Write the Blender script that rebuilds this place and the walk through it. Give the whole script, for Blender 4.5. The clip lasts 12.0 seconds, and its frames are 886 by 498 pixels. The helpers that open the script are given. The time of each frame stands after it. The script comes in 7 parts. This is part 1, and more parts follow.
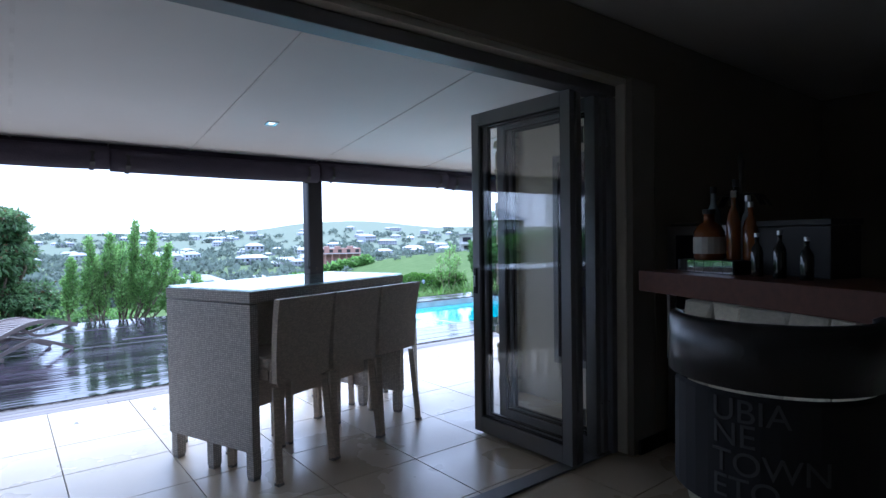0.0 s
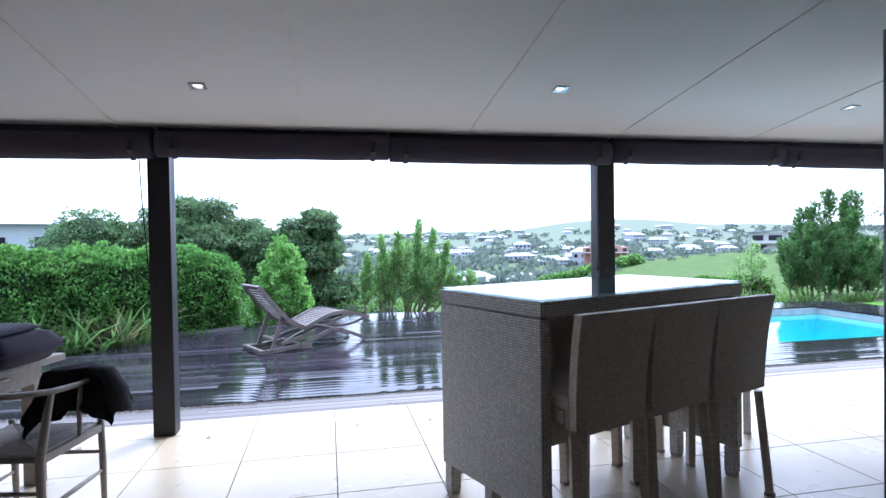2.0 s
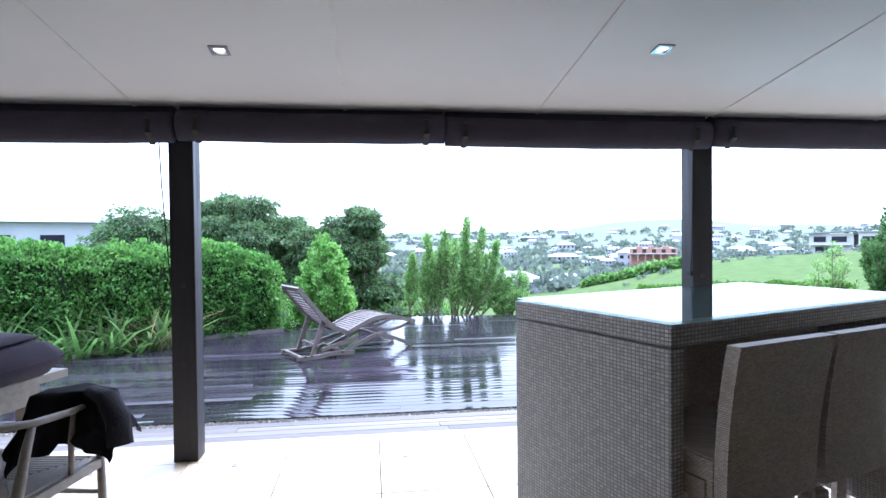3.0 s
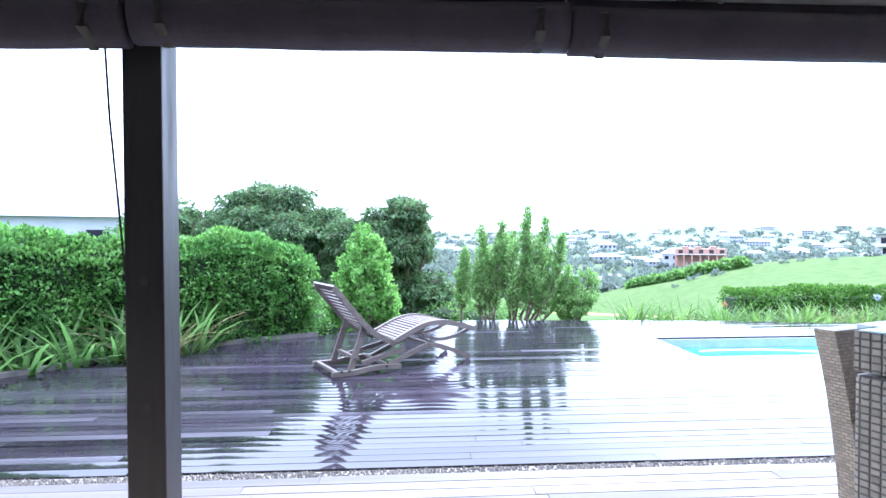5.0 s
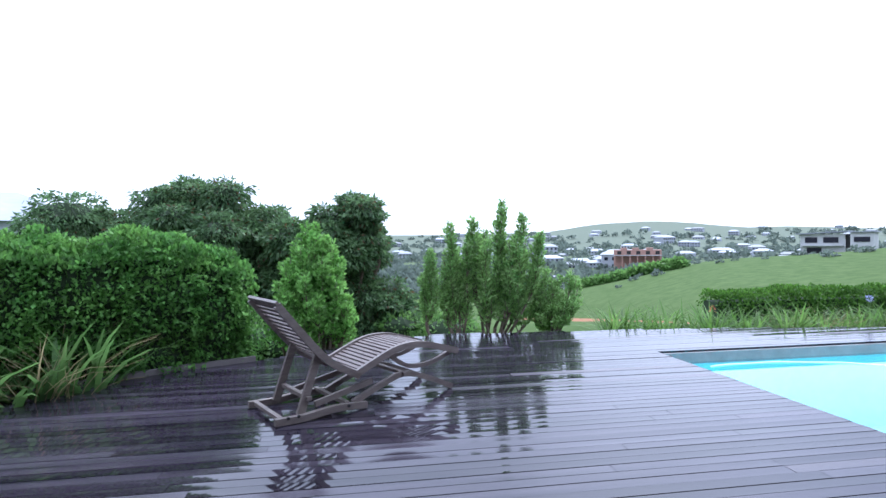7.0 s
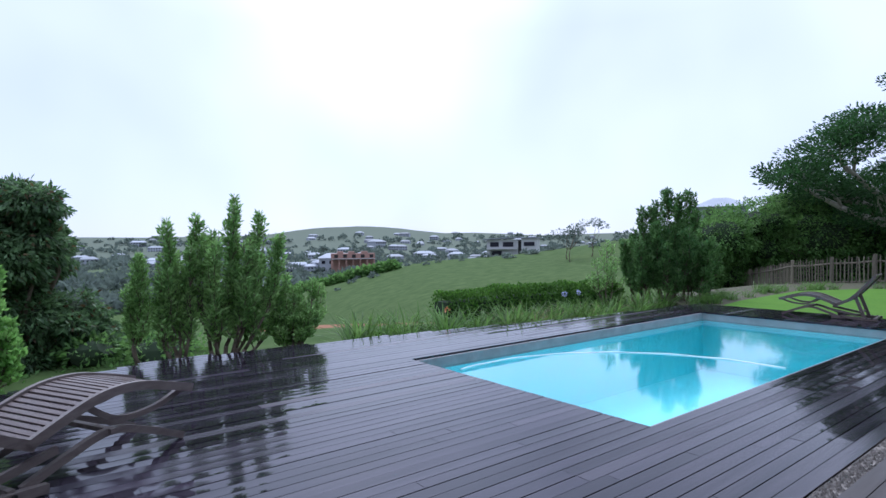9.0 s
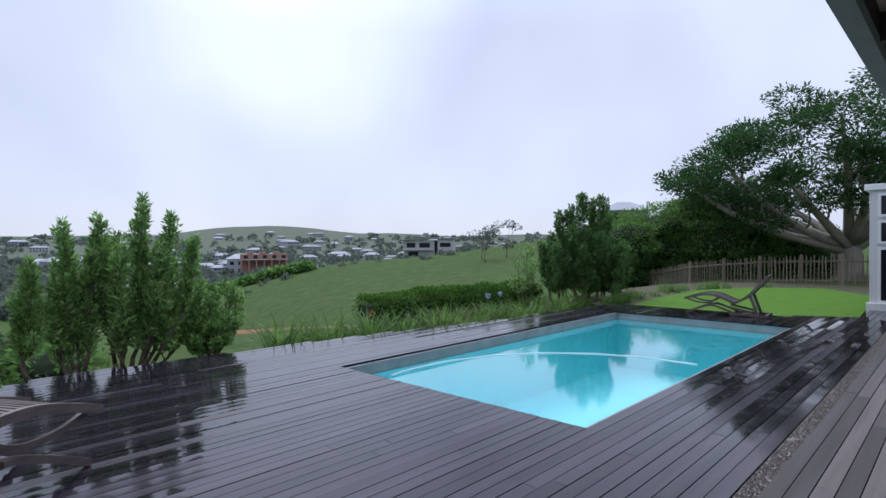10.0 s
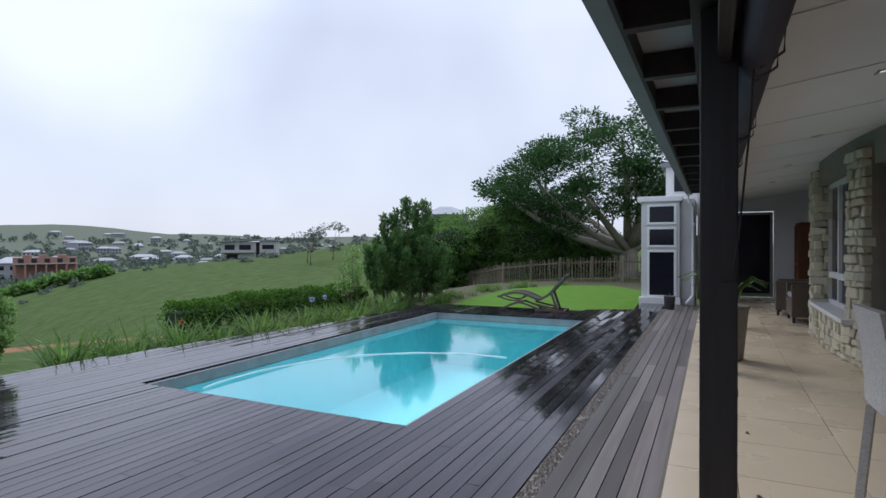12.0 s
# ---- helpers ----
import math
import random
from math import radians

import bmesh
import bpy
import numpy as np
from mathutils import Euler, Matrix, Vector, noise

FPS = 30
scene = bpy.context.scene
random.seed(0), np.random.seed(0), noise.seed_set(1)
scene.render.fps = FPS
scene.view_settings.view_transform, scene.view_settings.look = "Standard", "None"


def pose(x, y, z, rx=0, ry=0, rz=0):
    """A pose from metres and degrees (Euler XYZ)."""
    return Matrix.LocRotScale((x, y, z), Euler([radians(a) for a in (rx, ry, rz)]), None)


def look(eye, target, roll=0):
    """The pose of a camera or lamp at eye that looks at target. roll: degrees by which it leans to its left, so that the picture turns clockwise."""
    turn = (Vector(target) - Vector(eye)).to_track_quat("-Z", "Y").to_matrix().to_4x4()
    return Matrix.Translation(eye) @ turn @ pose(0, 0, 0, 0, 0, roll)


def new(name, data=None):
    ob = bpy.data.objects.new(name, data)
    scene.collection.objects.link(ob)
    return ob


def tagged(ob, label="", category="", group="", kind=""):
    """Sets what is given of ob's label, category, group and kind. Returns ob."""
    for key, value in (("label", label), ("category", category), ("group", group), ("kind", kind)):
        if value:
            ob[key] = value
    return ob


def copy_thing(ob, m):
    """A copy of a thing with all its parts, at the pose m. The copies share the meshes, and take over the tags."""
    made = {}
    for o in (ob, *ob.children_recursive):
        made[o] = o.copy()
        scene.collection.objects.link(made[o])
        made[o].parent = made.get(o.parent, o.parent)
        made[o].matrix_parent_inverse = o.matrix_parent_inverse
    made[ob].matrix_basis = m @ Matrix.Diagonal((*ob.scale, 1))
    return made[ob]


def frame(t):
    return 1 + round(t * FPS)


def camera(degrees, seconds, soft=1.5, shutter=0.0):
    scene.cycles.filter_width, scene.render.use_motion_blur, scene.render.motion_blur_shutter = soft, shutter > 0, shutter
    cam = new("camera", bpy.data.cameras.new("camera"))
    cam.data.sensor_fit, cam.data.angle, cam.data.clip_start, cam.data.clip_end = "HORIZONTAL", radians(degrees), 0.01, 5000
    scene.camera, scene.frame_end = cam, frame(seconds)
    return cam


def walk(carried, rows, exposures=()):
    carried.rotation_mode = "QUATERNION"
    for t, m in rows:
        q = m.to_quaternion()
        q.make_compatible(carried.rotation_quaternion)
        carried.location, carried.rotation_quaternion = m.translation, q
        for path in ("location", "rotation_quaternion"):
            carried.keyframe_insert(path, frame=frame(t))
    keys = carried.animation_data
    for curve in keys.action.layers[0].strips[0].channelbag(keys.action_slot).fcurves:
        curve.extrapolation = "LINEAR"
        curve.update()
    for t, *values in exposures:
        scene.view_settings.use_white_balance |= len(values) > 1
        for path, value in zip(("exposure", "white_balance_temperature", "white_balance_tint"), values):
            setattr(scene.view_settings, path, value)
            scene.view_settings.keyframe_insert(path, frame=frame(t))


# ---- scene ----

cam = camera(77.1, 12.0)
PATH = [
    (0, (0.292, -0.578, 1.435), (1.535, 0.987, 1.39), -0.8),
    (0.3, (0.312, -0.46, 1.383), (1.426, 1.201, 1.359), -0.8),
    (0.5, (0.35, -0.382, 1.412), (1.38, 1.332, 1.368), -1.1),
    (1, (0.404, -0.158, 1.415), (1.232, 1.662, 1.377), -0.9),
    (1.5, (0.474, 0.097, 1.389), (1.098, 1.997, 1.357), -0.9),
    (2, (0.529, 0.404, 1.404), (0.933, 2.363, 1.369), -0.9),
    (2.5, (0.519, 0.747, 1.401), (0.828, 2.722, 1.372), -0.9),
    (3, (0.518, 1.076, 1.394), (0.773, 3.059, 1.36), -0.6),
    (3.2, (0.522, 1.224, 1.376), (0.751, 3.211, 1.354), -0.7),
    (5, (0.376, 2.515, 1.284), (0.495, 4.512, 1.247), -0.2),
    (5.5, (0.353, 2.856, 1.29), (0.468, 4.852, 1.249), 0.1),
    (6, (0.357, 3.176, 1.286), (0.47, 5.172, 1.245), -0.0),
    (6.5, (0.248, 3.539, 1.247), (0.402, 5.533, 1.216), -0.4),
    (8.5, (0.138, 4.524, 1.243), (1.21, 6.212, 1.217), -0.5),
    (9, (0.142, 4.704, 1.24), (1.367, 6.285, 1.217), -0.5),
    (9.5, (0.111, 4.846, 1.267), (1.45, 6.331, 1.242), -0.3),
    (10, (0.085, 4.901, 1.271), (1.535, 6.279, 1.248), -0.3),
    (10.5, (0.06, 4.909, 1.287), (1.619, 6.161, 1.265), -0.2),
    (11, (0.137, 4.953, 1.257), (1.783, 6.089, 1.239), -0.1),
    (11.5, (0.118, 4.921, 1.271), (1.839, 5.939, 1.253), -0.0),
    (12, (0.097, 4.859, 1.277), (1.896, 5.731, 1.26), -0.1),
]
walk(cam, [(t, look(eye, target, roll)) for t, eye, target, roll in PATH],
     [(0, 1.95, 5150, 14), (0.6, 1.8, 5150, 14), (1.0, 1.75, 5250, 14), (1.5, 1.85, 5350, 14), (2.0, 2.05, 5450, 14), (3.2, 2.5, 5480, 14), (5.0, 2.75, 5500, 14), (5.5, 2.36, 5600, 14), (6.0, 2.08, 5680, 14),
      (6.7, 1.6, 5720, 14), (8.5, 0.73, 5560, 16), (9.5, 0.30, 5900, 16), (10.0, 0.18, 6080, 15), (10.5, 0.05, 6120, 14), (11.5, 0.06, 6180, 13), (12, 0.2, 6280, 13)])

# world and light: a bright overcast sky with the sun behind thin cloud
SUN_AZ, SUN_EL = 33, 48
world = bpy.data.worlds.new("world")
scene.world = world
world.use_nodes = True
wn = world.node_tree
bg = wn.nodes["Background"]
sky = wn.nodes.new("ShaderNodeTexSky")
sky.sky_type = 'NISHITA'
sky.sun_disc = False
sky.sun_elevation = radians(SUN_EL)
sky.sun_rotation = radians(SUN_AZ)
sky.dust_density = 1.0
cloud = wn.nodes.new("ShaderNodeTexNoise")
cloud.inputs["Scale"].default_value = 2.2
cloud.inputs["Detail"].default_value = 3
ramp = wn.nodes.new("ShaderNodeValToRGB")
ramp.color_ramp.elements[0].position, ramp.color_ramp.elements[1].position = 0.3, 0.75
ramp.color_ramp.elements[0].color = (5.0, 5.5, 6.6, 1)
ramp.color_ramp.elements[1].color = (6.9, 7.4, 8.3, 1)
mix = wn.nodes.new("ShaderNodeMixRGB")
mix.inputs[0].default_value = 0.88
wn.links.new(cloud.outputs["Fac"], ramp.inputs[0])
wn.links.new(sky.outputs[0], mix.inputs[1])
wn.links.new(ramp.outputs[0], mix.inputs[2])
# overcast sky: towards the zenith it grows brighter
tcw = wn.nodes.new("ShaderNodeTexCoord")
sep = wn.nodes.new("ShaderNodeSeparateXYZ")
zen = wn.nodes.new("ShaderNodeMapRange")
zen.inputs["From Min"].default_value, zen.inputs["From Max"].default_value = 0.35, 1.0
zen.inputs["To Min"].default_value, zen.inputs["To Max"].default_value = 1.0, 2.1
wn.links.new(tcw.outputs["Generated"], sep.inputs[0])
wn.links.new(sep.outputs[2], zen.inputs[0])
vm = wn.nodes.new("ShaderNodeVectorMath")
vm.operation = 'SCALE'
wn.links.new(mix.outputs[0], vm.inputs[0])
wn.links.new(zen.outputs[0], vm.inputs["Scale"])
# the cloud is thinner and glows before the sun
glow_dir = wn.nodes.new("ShaderNodeVectorMath")
glow_dir.operation = 'DOT_PRODUCT'
ga, ge = radians(SUN_AZ), radians(SUN_EL - 22)
glow_dir.inputs[1].default_value = (math.sin(ga) * math.cos(ge), math.cos(ga) * math.cos(ge), math.sin(ge))
wn.links.new(tcw.outputs["Generated"], glow_dir.inputs[0])
glow = wn.nodes.new("ShaderNodeMapRange")
glow.interpolation_type = 'SMOOTHERSTEP'
glow.inputs["From Min"].default_value, glow.inputs["From Max"].default_value = 0.945, 1.0
glow.inputs["To Min"].default_value, glow.inputs["To Max"].default_value = 1.0, 1.26
wn.links.new(glow_dir.outputs["Value"], glow.inputs[0])
vg = wn.nodes.new("ShaderNodeVectorMath")
vg.operation = 'SCALE'
wn.links.new(vm.outputs[0], vg.inputs[0])
wn.links.new(glow.outputs[0], vg.inputs["Scale"])
wn.links.new(vg.outputs[0], bg.inputs[0])
bg.inputs[1].default_value = 0.11
sun = new("sun", bpy.data.lights.new("sun", 'SUN'))
sun.data.energy = 1.2
sun.data.angle = radians(25)
sun.data.color = (1.0, 0.97, 0.92)
sa, se = radians(SUN_AZ), radians(SUN_EL)
sun.matrix_world = look((0, 0, 30), (-math.sin(sa) * math.cos(se), -math.cos(sa) * math.cos(se), 30 - math.sin(se)))


# ---- materials ----
def nodes_of(name):
    m = bpy.data.materials.new(name)
    m.use_nodes = True
    return m, m.node_tree, m.node_tree.nodes["Principled BSDF"]


def mat(name, c1, c2=None, scale=6.0, rough=0.6, rough2=None, bump=0.0, bump_scale=None, stretch=(1, 1, 1), metal=0.0, vary=0.0, island=0.0, spec=0.5, coords="Object"):
    """Two tones by noise, with grain at a finer scale, roughness between two values, and relief."""
    m, t, b = nodes_of(name)
    b.inputs["Metallic"].default_value = metal
    b.inputs["Specular IOR Level"].default_value = spec
    b.inputs["Roughness"].default_value = rough
    c2 = c2 or tuple(v * 0.8 for v in c1)
    if coords == "World":
        src = t.nodes.new("ShaderNodeNewGeometry").outputs["Position"]
    else:
        src = t.nodes.new("ShaderNodeTexCoord").outputs["Object"]
    mp = t.nodes.new("ShaderNodeMapping")
    mp.inputs["Scale"].default_value = stretch
    t.links.new(src, mp.inputs[0])
    n1 = t.nodes.new("ShaderNodeTexNoise")
    n1.inputs["Scale"].default_value = scale
    n1.inputs["Detail"].default_value = 6
    n1.inputs["Roughness"].default_value = 0.65
    t.links.new(mp.outputs[0], n1.inputs["Vector"])
    r1 = t.nodes.new("ShaderNodeValToRGB")
    r1.color_ramp.elements[0].position, r1.color_ramp.elements[1].position = 0.3, 0.7
    r1.color_ramp.elements[0].color, r1.color_ramp.elements[1].color = (*c1, 1), (*c2, 1)
    t.links.new(n1.outputs["Fac"], r1.inputs[0])
    out = r1.outputs[0]
    if vary or island:
        if vary:
            rnd = t.nodes.new("ShaderNodeObjectInfo").outputs["Random"]
        else:
            rnd = t.nodes.new("ShaderNodeNewGeometry").outputs["Random Per Island"]
        k = vary or island
        mr = t.nodes.new("ShaderNodeMapRange")
        mr.inputs["To Min"].default_value, mr.inputs["To Max"].default_value = 1 - k, 1 + k
        t.links.new(rnd, mr.inputs[0])
        hs = t.nodes.new("ShaderNodeHueSaturation")
        t.links.new(out, hs.inputs["Color"])
        t.links.new(mr.outputs[0], hs.inputs["Value"])
        out = hs.outputs[0]
    t.links.new(out, b.inputs["Base Color"])
    if rough2 is not None:
        n2 = t.nodes.new("ShaderNodeTexNoise")
        n2.inputs["Scale"].default_value = scale * 0.6
        n2.inputs["Detail"].default_value = 4
        t.links.new(mp.outputs[0], n2.inputs["Vector"])
        mr2 = t.nodes.new("ShaderNodeMapRange")
        mr2.inputs["From Min"].default_value, mr2.inputs["From Max"].default_value = 0.35, 0.65
        mr2.inputs["To Min"].default_value, mr2.inputs["To Max"].default_value = rough, rough2
        t.links.new(n2.outputs["Fac"], mr2.inputs[0])
        t.links.new(mr2.outputs[0], b.inputs["Roughness"])
    if bump:
        n3 = t.nodes.new("ShaderNodeTexNoise")
        n3.inputs["Scale"].default_value = bump_scale or scale * 6
        n3.inputs["Detail"].default_value = 4
        t.links.new(mp.outputs[0], n3.inputs["Vector"])
        bp = t.nodes.new("ShaderNodeBump")
        bp.inputs["Strength"].default_value = bump
        bp.inputs["Distance"].default_value = 0.02
        t.links.new(n3.outputs["Fac"], bp.inputs["Height"])
        t.links.new(bp.outputs[0], b.inputs["Normal"])
    return m


def weave_mat(name, light, dark, wide, high, stagger=0.5):
    """Flat woven strands: staggered cells in x+y and z, with relief."""
    m, t, b = nodes_of(name)
    b.inputs["Roughness"].default_value = 0.45
    tc = t.nodes.new("ShaderNodeTexCoord")
    sp = t.nodes.new("ShaderNodeSeparateXYZ")
    t.links.new(tc.outputs["Object"], sp.inputs[0])
    ad = t.nodes.new("ShaderNodeMath")
    t.links.new(sp.outputs[0], ad.inputs[0])
    t.links.new(sp.outputs[1], ad.inputs[1])
    cb = t.nodes.new("ShaderNodeCombineXYZ")
    t.links.new(ad.outputs[0], cb.inputs[0])
    t.links.new(sp.outputs[2], cb.inputs[1])
    br = t.nodes.new("ShaderNodeTexBrick")
    br.inputs["Scale"].default_value = 1.0
    br.offset = stagger
    br.inputs["Brick Width"].default_value, br.inputs["Row Height"].default_value = wide, high
    br.inputs["Mortar Size"].default_value = high * 0.22
    br.inputs["Mortar Smooth"].default_value = 1.0
    br.inputs["Color1"].default_value, br.inputs["Color2"].default_value = (*light, 1), (*[v * 0.7 for v in light], 1)
    br.inputs["Mortar"].default_value = (*dark, 1)
    t.links.new(cb.outputs[0], br.inputs["Vector"])
    t.links.new(br.outputs["Color"], b.inputs["Base Color"])
    bp = t.nodes.new("ShaderNodeBump")
    bp.invert = True
    bp.inputs["Strength"].default_value = 0.8
    bp.inputs["Distance"].default_value = 0.004
    t.links.new(br.outputs["Fac"], bp.inputs["Height"])
    t.links.new(bp.outputs[0], b.inputs["Normal"])
    return m


def glass_mat(name, tint=(0.93, 0.96, 0.95), ior=1.5):
    m, t, b = nodes_of(name)
    t.nodes.remove(b)
    tr = t.nodes.new("ShaderNodeBsdfTransparent")
    tr.inputs[0].default_value = (*tint, 1)
    gl = t.nodes.new("ShaderNodeBsdfGlossy")
    gl.inputs["Roughness"].default_value = 0.06 if ior < 1.4 else 0.01
    f0 = ((ior - 1) / (ior + 1)) ** 2
    lw = t.nodes.new("ShaderNodeLayerWeight")
    lw.inputs[0].default_value = 0.5
    pw = t.nodes.new("ShaderNodeMath")
    pw.operation = 'POWER'
    pw.inputs[1].default_value = 5.0
    fr = t.nodes.new("ShaderNodeMath")
    fr.operation = 'MULTIPLY_ADD'
    fr.inputs[1].default_value, fr.inputs[2].default_value = 1 - f0, f0
    t.links.new(lw.outputs["Facing"], pw.inputs[0])
    t.links.new(pw.outputs[0], fr.inputs[0])
    mx = t.nodes.new("ShaderNodeMixShader")
    t.links.new(fr.outputs[0], mx.inputs[0])
    t.links.new(tr.outputs[0], mx.inputs[1])
    t.links.new(gl.outputs[0], mx.inputs[2])
    t.links.new(mx.outputs[0], t.nodes["Material Output"].inputs[0])
    return m


def water_mat():
    m = glass_mat("pool_water", (0.93, 1.0, 1.0), 1.33)
    t = m.node_tree
    tc = t.nodes.new("ShaderNodeNewGeometry")
    n = t.nodes.new("ShaderNodeTexNoise")
    n.inputs["Scale"].default_value = 3.0
    n.inputs["Detail"].default_value = 3
    t.links.new(tc.outputs["Position"], n.inputs["Vector"])
    bp = t.nodes.new("ShaderNodeBump")
    bp.inputs["Strength"].default_value = 0.12
    bp.inputs["Distance"].default_value = 0.02
    t.links.new(n.outputs["Fac"], bp.inputs["Height"])
    for nd in t.nodes:
        if nd.bl_idname in ("ShaderNodeBsdfGlossy", "ShaderNodeLayerWeight"):
            t.links.new(bp.outputs[0], nd.inputs["Normal"])
    return m


def leaf_mat(name, c1, c2, vary=0.45, rough=0.55):
    m = mat(name, c1, c2, scale=2.2, rough=rough, island=vary, spec=0.3, coords="World")
    b = m.node_tree.nodes["Principled BSDF"]
    t = m.node_tree
    tl = t.nodes.new("ShaderNodeBsdfTranslucent")
    t.links.new(b.inputs["Base Color"].links[0].from_socket, tl.inputs[0])
    mx = t.nodes.new("ShaderNodeMixShader")
    mx.inputs[0].default_value = 0.52
    t.links.new(b.outputs[0], mx.inputs[1])
    t.links.new(tl.outputs[0], mx.inputs[2])
    t.links.new(mx.outputs[0], t.nodes["Material Output"].inputs[0])
    return m


def deck_mat(name, dark, pale, r1, r2, spec, dull):
    """Weathered boards along x: grain, per-board tone, a film of water of varying gloss, a few duller boards."""
    m = mat(name, dark, pale, scale=3.0, rough=r1, rough2=r2, bump=0.010, bump_scale=2.4, stretch=(0.30, 5, 1), vary=0.45, spec=spec, coords="World")
    t = m.node_tree
    b = t.nodes["Principled BSDF"]
    bump = [n for n in t.nodes if n.bl_idname == "ShaderNodeBump"][0]
    bump.inputs["Height"].links[0].from_node.inputs["Detail"].default_value = 0.0
    rnd = t.nodes.new("ShaderNodeObjectInfo").outputs["Random"]
    pw = t.nodes.new("ShaderNodeMath")
    pw.operation = 'POWER'
    pw.inputs[1].default_value = 7.0
    t.links.new(rnd, pw.inputs[0])
    ma = t.nodes.new("ShaderNodeMath")
    ma.operation = 'MULTIPLY_ADD'
    ma.inputs[1].default_value = dull
    t.links.new(pw.outputs[0], ma.inputs[0])
    t.links.new(b.inputs["Roughness"].links[0].from_socket, ma.inputs[2])
    t.links.new(ma.outputs[0], b.inputs["Roughness"])
    return m


M_TILE = mat("floor_tile", (0.55, 0.465, 0.345), (0.50, 0.42, 0.31), scale=2.2, rough=0.22, rough2=0.38, bump=0.03, vary=0.05, coords="World")
M_GROUT = mat("grout", (0.15, 0.13, 0.11), rough=0.9)
M_WET = deck_mat("wet_deck_board", (0.011, 0.0095, 0.015), (0.040, 0.033, 0.044), 0.03, 0.07, 0.42, 0.3)
M_DRY = deck_mat("dry_deck_board", (0.095, 0.084, 0.082), (0.145, 0.128, 0.124), 0.5, 0.7, 0.5, 0.1)
M_CEIL = mat("ceiling_paint", (0.72, 0.71, 0.71), (0.69, 0.68, 0.68), scale=1.5, rough=0.75, bump=0.03)
M_STRIP = mat("ceiling_joint", (0.77, 0.76, 0.755), rough=0.8)
M_PLASTER = mat("pale_grey_plaster", (0.62, 0.62, 0.63), (0.55, 0.55, 0.56), scale=1.2, rough=0.85, bump=0.1, bump_scale=60)
M_TAUPE = mat("dark_taupe_paint", (0.21, 0.19, 0.145), (0.185, 0.165, 0.125), scale=1.0, rough=0.8, bump=0.04, bump_scale=50)
M_CREAM = mat("cream_plaster", (0.76, 0.72, 0.62), (0.70, 0.66, 0.57), scale=1.2, rough=0.85, bump=0.1, bump_scale=60)
M_REVEAL = mat("beige_reveal_paint", (0.28, 0.265, 0.22), (0.25, 0.235, 0.20), scale=1.2, rough=0.85)
M_POST = mat("dark_stained_timber", (0.009, 0.008, 0.011), (0.016, 0.014, 0.017), scale=5, rough=0.42, rough2=0.6, bump=0.12, stretch=(6, 6, 0.5))
M_BEAM = mat("dark_stained_beam", (0.022, 0.017, 0.018), (0.04, 0.028, 0.027), scale=5, rough=0.6, bump=0.12, stretch=(0.4, 6, 6))
M_BLIND = mat("dark_blind_canvas", (0.021, 0.016, 0.031), (0.034, 0.026, 0.047), scale=4, rough=0.7, bump=0.25, bump_scale=90)
M_ALU = mat("bronze_aluminium", (0.21, 0.212, 0.222), (0.18, 0.182, 0.19), scale=3, rough=0.5, metal=0.15)
M_RUBBER = mat("black_rubber", (0.01, 0.01, 0.01), rough=0.6)
M_GLASS = glass_mat("door_glass", (0.985, 0.99, 0.988), 1.5)
M_TABGLASS = glass_mat("table_glass", (0.80, 0.88, 0.87), 1.5)
M_DARKGLASS = mat("dark_window_glass", (0.012, 0.012, 0.02), (0.016, 0.016, 0.026), rough=0.08, spec=0.2)
M_WICKER = weave_mat("grey_wicker", (0.70, 0.665, 0.63), (0.22, 0.21, 0.20), 0.0165, 0.0125, 0.0)
M_WICKERCH = weave_mat("taupe_wicker", (0.82, 0.72, 0.62), (0.52, 0.45, 0.39), 0.014, 0.007)
M_WHITEWEAVE = weave_mat("pale_wicker", (0.62, 0.61, 0.60), (0.30, 0.29, 0.28), 0.014, 0.007)
M_BROWNWEAVE = weave_mat("brown_wicker", (0.16, 0.12, 0.09), (0.04, 0.03, 0.025), 0.02, 0.01)
M_UNDER = mat("pale_panel", (0.36, 0.37, 0.38), (0.33, 0.34, 0.35), rough=0.6)
M_FOOT = mat("grey_foot_cap", (0.30, 0.30, 0.29), rough=0.5)
M_TEAK = mat("weathered_teak", (0.25, 0.225, 0.20), (0.36, 0.325, 0.29), scale=6, rough=0.45, rough2=0.7, bump=0.25, stretch=(1.2, 5, 5))
M_TEAKWET = mat("wet_grey_teak", (0.10, 0.08, 0.072), (0.18, 0.15, 0.135), scale=6, rough=0.3, rough2=0.55, bump=0.2, stretch=(1.2, 5, 5))
M_CORD = mat("grey_paper_cord", (0.40, 0.38, 0.36), (0.32, 0.30, 0.285), scale=14, rough=0.8, bump=0.3, bump_scale=120)
M_SLATBROWN = mat("wet_brown_slats", (0.085, 0.062, 0.055), (0.13, 0.10, 0.09), scale=6, rough=0.3, rough2=0.5, bump=0.2, stretch=(5, 1.2, 5))
M_SLING = mat("dark_brown_slats", (0.05, 0.04, 0.035), (0.075, 0.06, 0.05), scale=8, rough=0.4)
M_CLOTH = mat("navy_black_cloth", (0.008, 0.008, 0.013), (0.014, 0.014, 0.022), scale=10, rough=0.9, bump=0.3, bump_scale=120)
M_PURPLE = mat("dark_purple_cushion", (0.022, 0.015, 0.03), (0.032, 0.022, 0.042), scale=8, rough=0.85, bump=0.2, bump_scale=150)
M_PLASTERPOOL = mat("pool_plaster", (0.20, 0.80, 0.86), (0.25, 0.84, 0.88), scale=1.6, rough=0.7)
